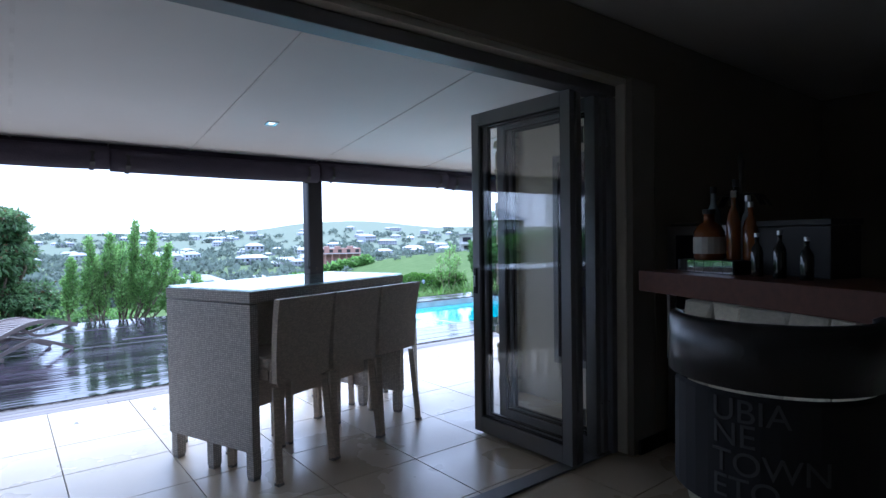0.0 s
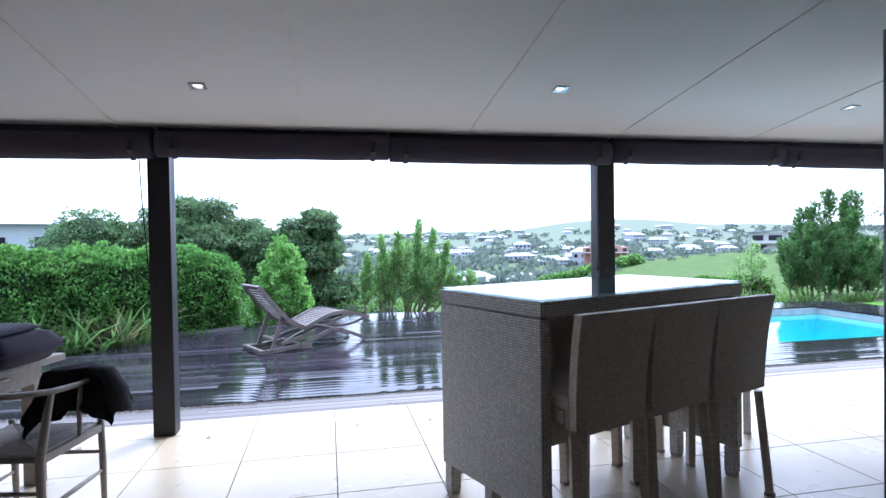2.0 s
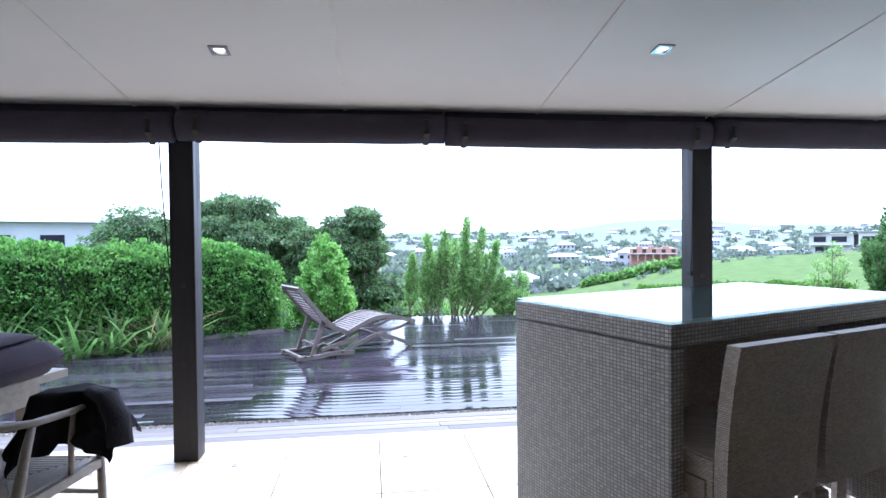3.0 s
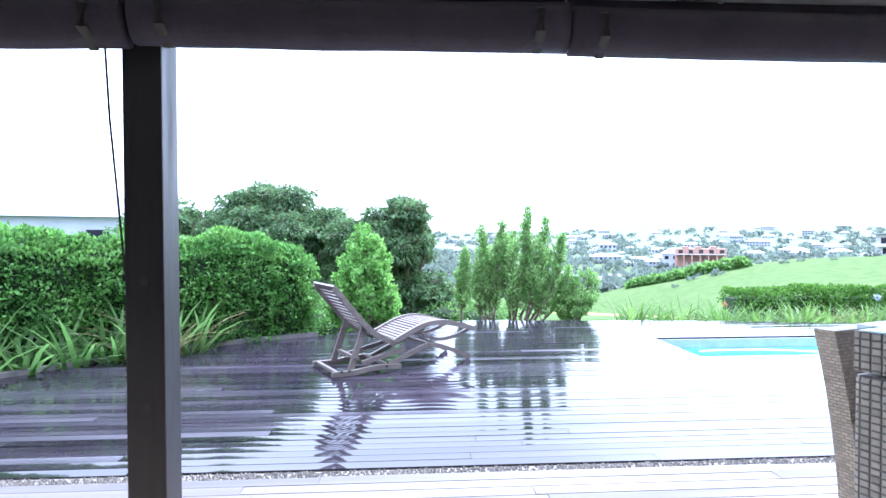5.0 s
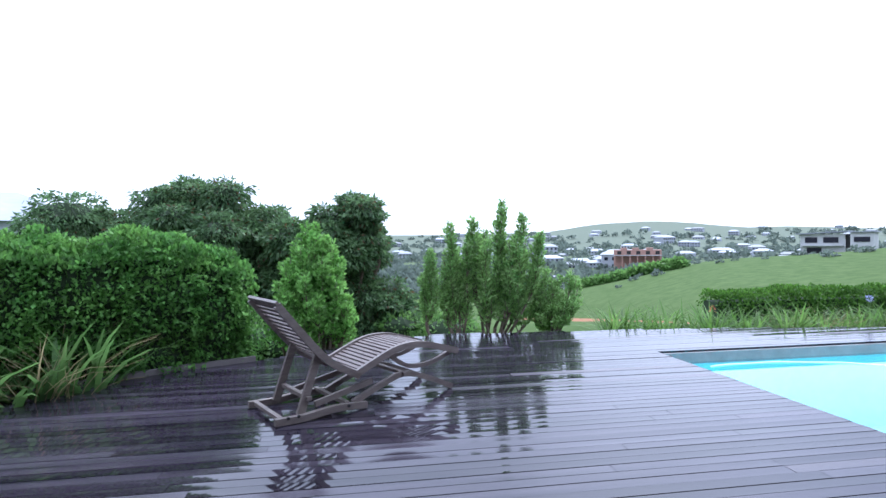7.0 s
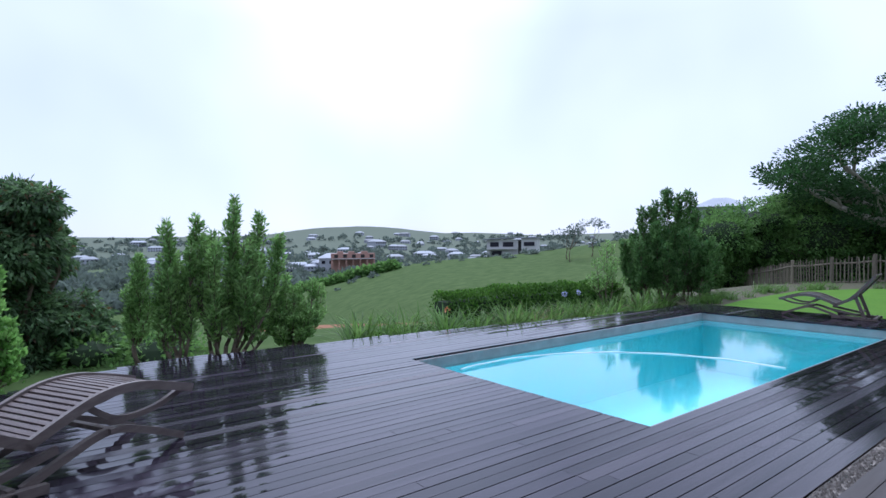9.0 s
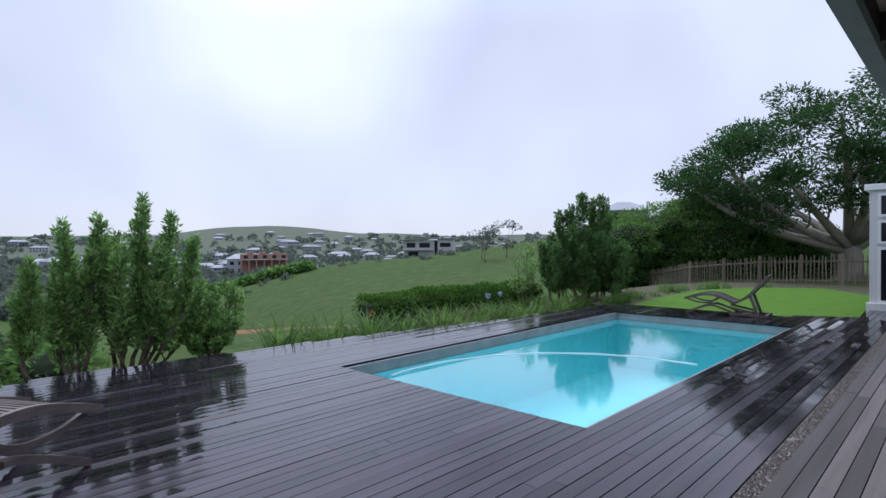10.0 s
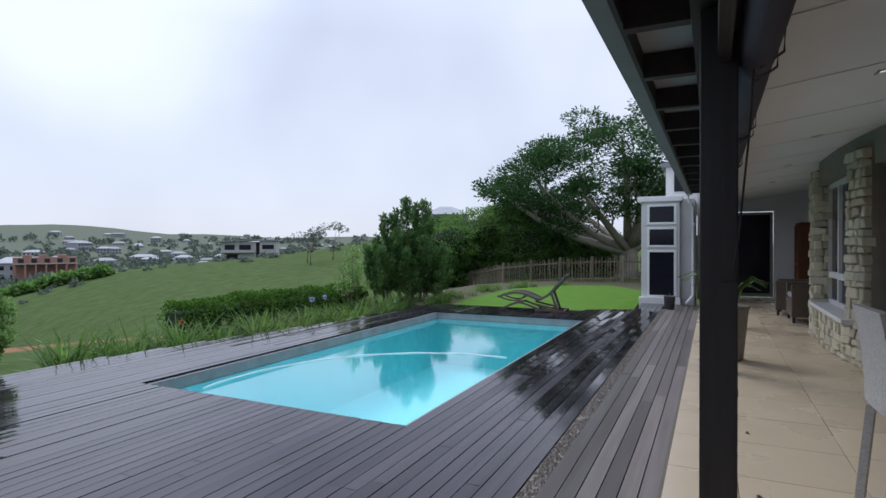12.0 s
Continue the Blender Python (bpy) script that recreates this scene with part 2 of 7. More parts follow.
M_COPING = mat("grey_pool_rim", (0.25, 0.245, 0.25), (0.18, 0.175, 0.18), scale=5, rough=0.5, bump=0.1)
M_WATER = water_mat()
M_HOSE = mat("white_hose", (0.8, 0.82, 0.82), rough=0.4)
M_CLEANER = mat("blue_plastic", (0.05, 0.2, 0.35), rough=0.4)
M_GRASS = mat("meadow_grass", (0.046, 0.080, 0.024), (0.084, 0.122, 0.044), scale=0.9, rough=0.95, bump=0.25, bump_scale=14, spec=0.04, coords="World")
M_LAWN = mat("lawn_grass", (0.10, 0.205, 0.03), (0.075, 0.165, 0.024), scale=3.0, rough=0.95, bump=0.5, bump_scale=60, spec=0.08, coords="World")
M_MULCH = mat("grassy_mulch", (0.05, 0.065, 0.024), (0.085, 0.065, 0.038), scale=6, rough=0.95, bump=0.6, coords="World")
M_GRAVEL = mat("pale_gravel", (0.24, 0.215, 0.19), (0.13, 0.12, 0.11), scale=40, rough=0.9, island=0.4)
M_STONE = mat("pale_split_stone", (0.60, 0.56, 0.42), (0.46, 0.43, 0.33), scale=7, rough=0.8, bump=0.6, bump_scale=25, vary=0.22)
M_MORTAR = mat("stone_mortar", (0.22, 0.20, 0.16), rough=0.95)
M_WHITE = mat("white_paint", (0.78, 0.78, 0.78), (0.72, 0.72, 0.73), rough=0.55)
M_FENCE = mat("grey_fence_pole", (0.12, 0.10, 0.07), (0.18, 0.155, 0.11), scale=7, rough=0.85, bump=0.3, stretch=(5, 5, 0.7), vary=0.3)
M_BARK = mat("brown_bark", (0.10, 0.075, 0.05), (0.16, 0.125, 0.09), scale=9, rough=0.9, bump=0.7, stretch=(3, 3, 0.7))
M_PALEBARK = mat("pale_grey_bark", (0.27, 0.245, 0.20), (0.36, 0.33, 0.28), scale=5, rough=0.85, bump=0.5)
M_L_SPIRE = leaf_mat("podocarp_leaf", (0.16, 0.31, 0.085), (0.28, 0.44, 0.15))
M_L_BRIGHT = leaf_mat("bright_leaf", (0.15, 0.34, 0.07), (0.26, 0.47, 0.13))
M_L_MANGO = leaf_mat("dark_glossy_leaf", (0.058, 0.12, 0.048), (0.13, 0.215, 0.09), 0.55, 0.48)
M_L_RED = leaf_mat("russet_leaf", (0.11, 0.06, 0.03), (0.08, 0.07, 0.03))
M_L_HEDGE = leaf_mat("hedge_leaf", (0.065, 0.19, 0.04), (0.165, 0.33, 0.075))
M_L_HEDGE2 = leaf_mat("low_hedge_leaf", (0.05, 0.13, 0.015), (0.09, 0.20, 0.03))
M_L_STRAP = leaf_mat("strap_leaf", (0.075, 0.17, 0.03), (0.15, 0.25, 0.07))
M_L_FLAX = leaf_mat("flax_leaf", (0.06, 0.14, 0.035), (0.12, 0.21, 0.065))
M_L_DRY = leaf_mat("dry_grass_blade", (0.22, 0.20, 0.10), (0.30, 0.25, 0.14))
M_L_DARK = leaf_mat("dark_conifer_leaf", (0.07, 0.155, 0.045), (0.12, 0.23, 0.07))
M_L_BIG = leaf_mat("shade_tree_leaf", (0.022, 0.065, 0.018), (0.044, 0.11, 0.03))
M_L_BUSH = leaf_mat("bush_leaf", (0.085, 0.195, 0.048), (0.165, 0.29, 0.08))
# leaf green greyed and paled, the colour carries the distance haze
M_L_FAR = leaf_mat("hazed_tree_leaf", (0.105, 0.14, 0.115), (0.14, 0.175, 0.145), 0.2)
# near-black fill that blocks the view through foliage, its shade put into colour
M_CORE = mat("inner_shade_fill", (0.014, 0.030, 0.010), (0.022, 0.04, 0.014), scale=8, rough=0.95)
M_FLOWER = mat("blue_flower", (0.42, 0.45, 0.68), (0.52, 0.55, 0.76), rough=0.6)
M_ORANGE = mat("orange_flower", (0.65, 0.22, 0.08), rough=0.6)
# brick red washed out, with distance haze mixed into the colour
M_BRICK = mat("raw_red_brick", (0.33, 0.19, 0.15), (0.28, 0.16, 0.13), scale=2, rough=0.9)
# blue-grey cast of walls and roofs stands for haze over the valley
M_FARWALL = mat("pale_house_wall", (0.31, 0.33, 0.36), (0.25, 0.27, 0.30), scale=0.4, rough=0.85, vary=0.2)
M_FARROOF = mat("grey_house_roof", (0.22, 0.24, 0.27), (0.30, 0.32, 0.35), scale=0.4, rough=0.7, vary=0.35)
M_CONC = mat("grey_concrete", (0.42, 0.42, 0.42), (0.34, 0.34, 0.34), scale=1, rough=0.85)
M_WALNUT = mat("varnished_wood", (0.07, 0.025, 0.012), (0.10, 0.036, 0.018), scale=5, rough=0.5, spec=0.2, bump=0.05, stretch=(5, 0.6, 5))
M_LEATHER = mat("black_leather", (0.007, 0.007, 0.008), (0.011, 0.011, 0.012), scale=20, rough=0.32, bump=0.1, bump_scale=200)
M_PRINT = mat("black_print_fabric", (0.012, 0.012, 0.013), rough=0.9)
M_LETTER = mat("grey_print", (0.055, 0.055, 0.055), rough=0.9)
M_MIRROR = mat("mirror_tile", (0.85, 0.87, 0.88), (0.8, 0.82, 0.83), rough=0.03, metal=1.0)
M_STEEL = mat("brushed_steel", (0.45, 0.45, 0.45), (0.4, 0.4, 0.4), rough=0.3, metal=1.0)
M_LABEL = mat("cream_label", (0.45, 0.43, 0.38), rough=0.7)
M_AMBER = mat("amber_spirit", (0.17, 0.05, 0.012), (0.13, 0.04, 0.01), rough=0.08)
M_CLEAR = mat("clear_bottle", (0.20, 0.23, 0.25), (0.17, 0.2, 0.22), rough=0.06)
M_BLACKG = mat("black_bottle", (0.01, 0.012, 0.01), rough=0.1)
M_CLAY = mat("grey_clay_pot", (0.26, 0.23, 0.19), (0.20, 0.18, 0.15), scale=5, rough=0.8, bump=0.2)
M_LAMP = mat("lamp_lens", (0.8, 0.8, 0.75), rough=0.2)
lampn = M_LAMP.node_tree.nodes["Principled BSDF"]
lampn.inputs["Emission Color"].default_value = (1.0, 0.9, 0.75, 1)
lampn.inputs["Emission Strength"].default_value = 0.6


# ---- mesh helpers ----
def link(name, me, material, parent=None, label=""):
    ob = new(name, me)
    if material is not None and not me.materials:
        me.materials.append(material)
    if parent is not None:
        ob.parent = parent
    if label:
        ob["label"] = label
    return ob


def part(name, bm, material, parent=None, label="", smooth=False):
    me = bpy.data.meshes.new(name)
    bm.to_mesh(me)
    bm.free()
    if smooth:
        for p in me.polygons:
            p.use_smooth = True
    return link(name, me, material, parent, label)


def thing(name, m, label, category, group="", kind=""):
    ob = new(name)
    ob.matrix_world = m
    return tagged(ob, label, category, group, kind)


def add_box(bm, lo, hi, bevel=0.0, m=None):
    r = bmesh.ops.create_cube(bm, size=1)
    vs = r["verts"]
    bmesh.ops.scale(bm, vec=[h - l for l, h in zip(lo, hi)], verts=vs)
    bmesh.ops.translate(bm, vec=[(h + l) / 2 for l, h in zip(lo, hi)], verts=vs)
    if bevel:
        es = list({e for v in vs for e in v.link_edges})
        nb = bmesh.ops.bevel(bm, geom=es, offset=bevel, segments=2, affect='EDGES', profile=0.6)
        vs = list({v for f in nb["faces"] for v in f.verts} | {v for v in vs if v.is_valid})
    if m is not None:
        bmesh.ops.transform(bm, matrix=m, verts=vs)
    return vs


def box(name, lo, hi, material, parent=None, label="", bevel=0.0, m=None):
    bm = bmesh.new()
    add_box(bm, lo, hi, bevel, m)
    return part(name, bm, material, parent, label)


def tube_bm(bm, path, radii, sides=8, flat=(1.0, 1.0)):
    """A tapered tube along a path of points."""
    pts = [Vector(p) for p in path]
    rings = []
    for i, p in enumerate(pts):
        d = (pts[min(i + 1, len(pts) - 1)] - pts[max(i - 1, 0)]).normalized()
        u = d.cross(Vector((0, 0, 1)))
        u = u.normalized() if u.length > 0.05 else Vector((1, 0, 0))
        v = d.cross(u).normalized()
        r = radii[i] if hasattr(radii, "__len__") else radii
        rings.append([bm.verts.new(p + u * (r * flat[0] * math.cos(2 * math.pi * k / sides)) + v * (r * flat[1] * math.sin(2 * math.pi * k / sides))) for k in range(sides)])
    for a, b in zip(rings, rings[1:]):
        for k in range(sides):
            bm.faces.new((a[k], a[(k + 1) % sides], b[(k + 1) % sides], b[k]))
    bm.faces.new(rings[0][::-1])
    bm.faces.new(rings[-1])


def bar_bm(bm, a, b, w, h):
    """A straight bar of rectangular section from a to b."""
    a, b = Vector(a), Vector(b)
    d = b - a
    m = Matrix.Translation((a + b) / 2) @ d.to_track_quat("X", "Z").to_matrix().to_4x4()
    add_box(bm, (-d.length / 2, -w / 2, -h / 2), (d.length / 2, w / 2, h / 2), 0.0, m)


def lathe_bm(bm, profile, sides=20, centre=(0, 0)):
    rings = [[bm.verts.new((centre[0] + r * math.cos(2 * math.pi * k / sides), centre[1] + r * math.sin(2 * math.pi * k / sides), z)) for k in range(sides)] for r, z in profile]
    for a, b in zip(rings, rings[1:]):
        for k in range(sides):
            bm.faces.new((a[k], a[(k + 1) % sides], b[(k + 1) % sides], b[k]))
    bm.faces.new(rings[0][::-1])
    bm.faces.new(rings[-1])


def ribbon_bm(bm, profile, half, thick):
    """A bent board: profile in (x, z), extruded by half to each side in y, with thickness."""
    n = len(profile)
    top, bot = [], []
    for i, (x, z) in enumerate(profile):
        a, b = profile[max(i - 1, 0)], profile[min(i + 1, n - 1)]
        d = Vector((b[0] - a[0], 0, b[1] - a[1])).normalized()
        nrm = Vector((-d.z, 0, d.x))
        for s, store in ((0.5, top), (-0.5, bot)):
            c = Vector((x, 0, z)) + nrm * thick * s
            store.append((bm.verts.new(c + Vector((0, -half, 0))), bm.verts.new(c + Vector((0, half, 0)))))
    for i in range(n - 1):
        bm.faces.new((top[i][0], top[i + 1][0], top[i + 1][1], top[i][1]))
        bm.faces.new((bot[i][0], bot[i][1], bot[i + 1][1], bot[i + 1][0]))
        bm.faces.new((top[i][0], bot[i][0], bot[i + 1][0], top[i + 1][0]))
        bm.faces.new((top[i][1], top[i + 1][1], bot[i + 1][1], bot[i][1]))
    for i in (0, n - 1):
        bm.faces.new((top[i][0], top[i][1], bot[i][1], bot[i][0]))
    bmesh.ops.recalc_face_normals(bm, faces=bm.faces)


def leaves_mesh(name, pos, axis, length, width, rng):
    """Many single leaves as folded rhombs: places, directions, lengths and widths."""
    n = len(pos)
    axis = axis / (np.linalg.norm(axis, axis=1, keepdims=True) + 1e-9)
    ref = rng.normal(size=(n, 3))
    side = np.cross(axis, ref)
    side /= np.linalg.norm(side, axis=1, keepdims=True) + 1e-9
    length = np.broadcast_to(np.asarray(length, float), (n,))[:, None] * rng.uniform(0.7, 1.25, (n, 1))
    width = np.broadcast_to(np.asarray(width, float), (n,))[:, None] * rng.uniform(0.8, 1.2, (n, 1))
    nor = np.cross(axis, side)
    mid = pos + axis * length * 0.5
    v = np.stack([pos, mid + side * width * 0.5 + nor * width * 0.18, pos + axis * length, mid - side * width * 0.5 + nor * width * 0.18], 1).reshape(-1, 3)
    me = bpy.data.meshes.new(name)
    me.vertices.add(4 * n)
    me.vertices.foreach_set("co", v.astype(np.float32).ravel())
    me.loops.add(6 * n)
    base = 4 * np.arange(n)[:, None]
    me.loops.foreach_set("vertex_index", (base + np.array([[0, 1, 2, 0, 2, 3]])).astype(np.int32).ravel())
    me.polygons.add(2 * n)
    me.polygons.foreach_set("loop_start", (3 * np.arange(2 * n)).astype(np.int32))
    me.update(calc_edges=True)
    me.validate()
    return me


def sphere_pts(n, rng):
    d = rng.normal(size=(n, 3))
    return d / np.linalg.norm(d, axis=1, keepdims=True)


def blob_bm(bm, c, r, rng, sub=2):
    """An uneven solid mass inside a crown, dark to stand for inner shade."""
    res = bmesh.ops.create_icosphere(bm, subdivisions=sub, radius=1)
    for v in res["verts"]:
        k = 1 + 0.25 * noise.noise(v.co * 2.1 + Vector(c))
        v.co = Vector(c) + Vector((v.co.x * r[0] * k, v.co.y * r[1] * k, v.co.z * r[2] * k))


# ---- the house: floor, walls, ceilings, roof ----
DECK = -0.08
YW = 1.62      # plane of the folding doors
floor = box("floor", (-7, -4.5, -0.16), (15.4, 5.11, -0.012), M_GROUT)
tagged(floor, "cream porcelain tiled floor of room and veranda", "floor", kind="structure")


def ceil_z(y):
    return 2.22 + 0.145 * (4.8 - y)


# sloping veranda ceiling with cover strips over the joints
bm = bmesh.new()
y0, y1 = 1.75, 4.785
vs = [bm.verts.new(c) for c in ((-7, y0, ceil_z(y0)), (15.4, y0, ceil_z(y0)), (15.4, y1, ceil_z(y1)), (-7, y1, ceil_z(y1)),
                                (-7, y0, ceil_z(y0) + 0.03), (15.4, y0, ceil_z(y0) + 0.03), (15.4, y1, ceil_z(y1) + 0.03), (-7, y1, ceil_z(y1) + 0.03))]
for q in ((0, 1, 2, 3), (7, 6, 5, 4), (0, 4, 5, 1), (1, 5, 6, 2), (2, 6, 7, 3), (3, 7, 4, 0)):
    bm.faces.new([vs[k] for k in q])
bmesh.ops.recalc_face_normals(bm, faces=bm.faces)
ceiling = part("ceiling", bm, M_CEIL)
tagged(ceiling, "white painted sloping veranda ceiling with jointed boards", "ceiling", kind="structure")
bm = bmesh.new()
for k in range(-5, 12):
    xj = 0.36 + 1.27 * k
    a = math.atan(-0.145)
    m = Matrix.Translation((xj, 3.3, ceil_z(3.3) - 0.004)) @ Matrix.Rotation(a, 4, 'X')
    add_box(bm, (-0.010, -1.5, -0.002), (0.010, 1.46, 0.003), 0.0, m)
trim = part("ceiling_joints", bm, M_STRIP, ceiling)

# wall between room and veranda, with the door opening
wall = tagged(new("wall_south"), "dark painted house wall with a wide folding-door opening", "wall", kind="structure")
box("wall_panel", (3.45, YW - 0.12, -0.01), (7.0, YW + 0.13, 2.75), M_CREAM, wall)
box("wall_panel", (-4.6, YW - 0.12, 2.40), (3.45, YW + 0.13, 2.75), M_CREAM, wall)
box("wall_panel", (-7, YW - 0.12, -0.01), (-4.6, YW + 0.13, 2.75), M_CREAM, wall)
box("wall_return", (4.0, YW + 0.135, -0.01), (6.24, 3.10, 2.62), M_CREAM, wall)
wn2 = thing("window", pose(3.995, 2.32, 0), "narrow dark-framed window in the cream veranda wall", "window", kind="structure")
for lo, hi in (((-0.03, -0.22, 0.35), (0.0, -0.17, 2.1)), ((-0.03, 0.17, 0.35), (0.0, 0.22, 2.1)), ((-0.03, -0.17, 0.35), (0.0, 0.17, 0.41)), ((-0.03, -0.17, 2.04), (0.0, 0.17, 2.1))):
    box("frame_bar", lo, hi, M_ALU, wn2)
box("pane", (-0.015, -0.17, 0.41), (-0.006, 0.17, 2.04), M_DARKGLASS, wn2)
inner = tagged(new("wall_inner"), "dark taupe room walls, the unseen ones cream to bounce daylight", "wall", kind="structure")
box("wall_face", (3.72, YW - 0.17, 0), (7.0, YW - 0.125, 2.75), M_TAUPE, inner)
box("wall_face", (-7, YW - 0.17, 2.43), (3.72, YW - 0.125, 2.75), M_TAUPE, inner)
box("wall_reveal", (3.46, YW - 0.165, 0), (3.715, YW - 0.123, 2.43), M_REVEAL, inner)
box("wall_face", (6.8, -4.5, 0), (7.0, YW - 0.18, 2.75), M_TAUPE, inner)
# next two walls and the room ceiling are unseen, pale to bounce daylight
box("wall_face", (-7.2, -4.5, 0), (-7.0, YW - 0.18, 2.75), M_CREAM, inner)
box("wall_face", (-7, -4.7, 0), (7.0, -4.5, 2.75), M_CREAM, inner)
box("skirting", (3.5, YW - 0.19, 0), (6.8, YW - 0.172, 0.09), M_RUBBER, inner)
rc = box("ceiling_room", (-7, -4.7, 2.76), (7.0, YW + 0.12, 2.85), M_CEIL)
tagged(rc, "white painted ceiling of the living room", "ceiling", kind="structure")

# door frame: head, jamb and floor track
fr = tagged(new("door_frame"), "bronze aluminium frame of the folding doors", "door frame", kind="structure")
box("frame_head", (-4.6, YW - 0.06, 2.325), (3.44, YW + 0.07, 2.395), M_ALU, fr, bevel=0.006)
box("frame_jamb", (3.385, YW - 0.06, 0.0), (3.44, YW + 0.07, 2.32), M_ALU, fr, bevel=0.006)
box("floor_track", (-4.6, YW - 0.05, 0.002), (3.38, YW + 0.06, 0.014), M_ALU, fr)


def door_leaf(x, ya, yb, handle):
    """One glazed leaf standing square to the wall, folded open."""
    leaf = thing("door_leaf", pose(x, ya, 0), "open folding door leaf in bronze aluminium with clear glass", "door", "folding doors")
    w = yb - ya
    s, d = 0.075, 0.024
    box("stile", (-d, 0, 0.02), (d, s, 2.31), M_ALU, leaf, bevel=0.005)
    box("stile", (-d, w - s, 0.02), (d, w, 2.31), M_ALU, leaf, bevel=0.005)
    box("rail", (-d, s, 0.02), (d, w - s, 0.13), M_ALU, leaf, bevel=0.005)
    box("rail", (-d, s, 2.22), (d, w - s, 2.31), M_ALU, leaf, bevel=0.005)
    bm = bmesh.new()
    for lo, hi in (((-0.012, s, 0.13), (0.012, s + 0.012, 2.22)), ((-0.012, w - s - 0.012, 0.13), (0.012, w - s, 2.22)),
                   ((-0.012, s, 0.13), (0.012, w - s, 0.142)), ((-0.012, s, 2.208), (0.012, w - s, 2.22))):
        add_box(bm, lo, hi)
    part("glazing_bead", bm, M_RUBBER, leaf)
    g = box("pane", (-0.004, s + 0.004, 0.134), (0.004, w - s - 0.004, 2.216), M_GLASS, leaf)
    g.visible_shadow = False
    if handle:
        h = box("handle", (-d - 0.012, w - 0.05, 1.02), (-d, w - 0.02, 1.20), M_RUBBER, leaf, "black recessed pull handle", bevel=0.004)
        box("latch", (-d - 0.018, w - 0.043, 1.07), (-d - 0.0125, w - 0.027, 1.15), M_STEEL, h)
    for z in (0.3, 1.16, 2.05):
        bm = bmesh.new()
        tube_bm(bm, [(0.03, 0.0, z - 0.05), (0.03, 0.0, z + 0.05)], 0.011, 8)
        part("hinge", bm, M_ALU, leaf)
    return leaf


for x, ya, yb, h in ((3.00, 1.565, 2.455, True), (3.075, 1.575, 2.455, False), (3.255, 1.575, 2.455, False), (3.33, 1.575, 2.455, False)):
    door_leaf(x, ya, yb, h)

# posts, beam, roof edge
for k in range(-2, 5):
    x = -0.74 + 3.52 * k
    p = thing("veranda_post", pose(x + 0.075, 4.835, 0), "square dark-stained timber veranda post on the tiled floor", "post", "veranda posts")
    box("shaft", (-0.075, -0.075, 0.0), (0.075, 0.075, 2.30), M_POST, p, bevel=0.006)
    for z in (0.62, 1.12):
        bm = bmesh.new()
        tube_bm(bm, [(0.0, -0.079, z), (0.0, -0.0745, z)], 0.016, 10)
        part("bolt_cap", bm, M_BEAM, p)
beam = box("roof_beam", (-7, 4.80, 2.315), (13.5, 4.95, 2.50), M_BEAM)
tagged(beam, "dark-stained timber beam along the veranda edge", "beam", kind="structure")
lintel = box("trim", (-7, 4.79, 2.06), (13.5, 4.84, 2.30), M_BEAM)
tagged(lintel, "dark timber fascia board under the veranda beam", "trim", kind="structure")

# rolled canvas blinds between the posts
for k in range(-2, 4):
    xa = -0.74 + 3.52 * k
    for j, (a, b, drop) in enumerate(((xa + 0.09, xa + 1.735, 0.0), (xa + 1.745, xa + 3.58, 0.015))):
        bl = thing("roller_blind", pose((a + b) / 2, 4.685, 2.168 - drop), "rolled-up dark canvas blind under the veranda beam", "blind", "canvas blinds")
        h = (b - a) / 2
        bm = bmesh.new()
        prof = [(0.075 * math.cos(t) * (1 + 0.06 * math.sin(3 * t)), 0.095 * math.sin(t)) for t in [i * math.pi / 10 for i in range(20)]]
        n = 14
        rings = []
        for i in range(n + 1):
            x = -h + 2 * h * i / n
            sag = -0.008 * math.sin(math.pi * i / n) + 0.004 * noise.noise(Vector((x * 3, k, j)))
            rings.append([bm.verts.new((x, py, pz - 0.055 + sag)) for py, pz in prof])
        for r0, r1 in zip(rings, rings[1:]):
            for q in range(20):
                bm.faces.new((r0[q], r1[q], r1[(q + 1) % 20], r0[(q + 1) % 20]))
        bm.faces.new(rings[0])
        bm.faces.new(rings[-1][::-1])
        bmesh.ops.recalc_face_normals(bm, faces=bm.faces)
        part("canvas_roll", bm, M_BLIND, bl, smooth=True)
        box("head_board", (-h, 0.02, 0.03), (h, 0.10, 0.12 + drop), M_BLIND, bl)
        for x in (-h + 0.12, h - 0.12):
            bm = bmesh.new()
            tube_bm(bm, [(x, 0.02, 0.04), (x, -0.088, -0.02), (x, -0.085, -0.10), (x, 0.0, -0.158)], 0.012, 6, (1.6, 0.4))
            part("strap", bm, M_RUBBER, bl)
    cd = thing("blind_cord", pose(xa - 0.035, 4.70, 0), "thin dark cord hanging from the blind beside a post", "cord", "blind cords")
    bm = bmesh.new()
    tube_bm(bm, [(0, 0, 2.12), (0.008, 0.02, 1.75), (0.026, 0.06, 1.30), (0.028, 0.08, 1.15)], 0.0045, 6)
    part("rope", bm, M_RUBBER, cd)
    box("cleat", (0.022, 0.07, 1.12), (0.036, 0.13, 1.15), M_RUBBER, cd)

# open eave: sheets, rafters, fascia and gutter
eave = tagged(new("roof_eave"), "dark roof eave with open rafters and a metal gutter", "roof", kind="structure")
box("roof_sheet", (-7, 4.96, 2.50), (13.6, 5.32, 2.53), M_UNDER, eave)
for k in range(-8, 15):
    x = 0.28 + 0.90 * k
    box("rafter", (x, 4.955, 2.34), (x + 0.075, 5.26, 2.495), M_BEAM, eave)
box("fascia", (-7, 5.26, 2.36), (13.6, 5.285, 2.50), M_BEAM, eave)
bm = bmesh.new()
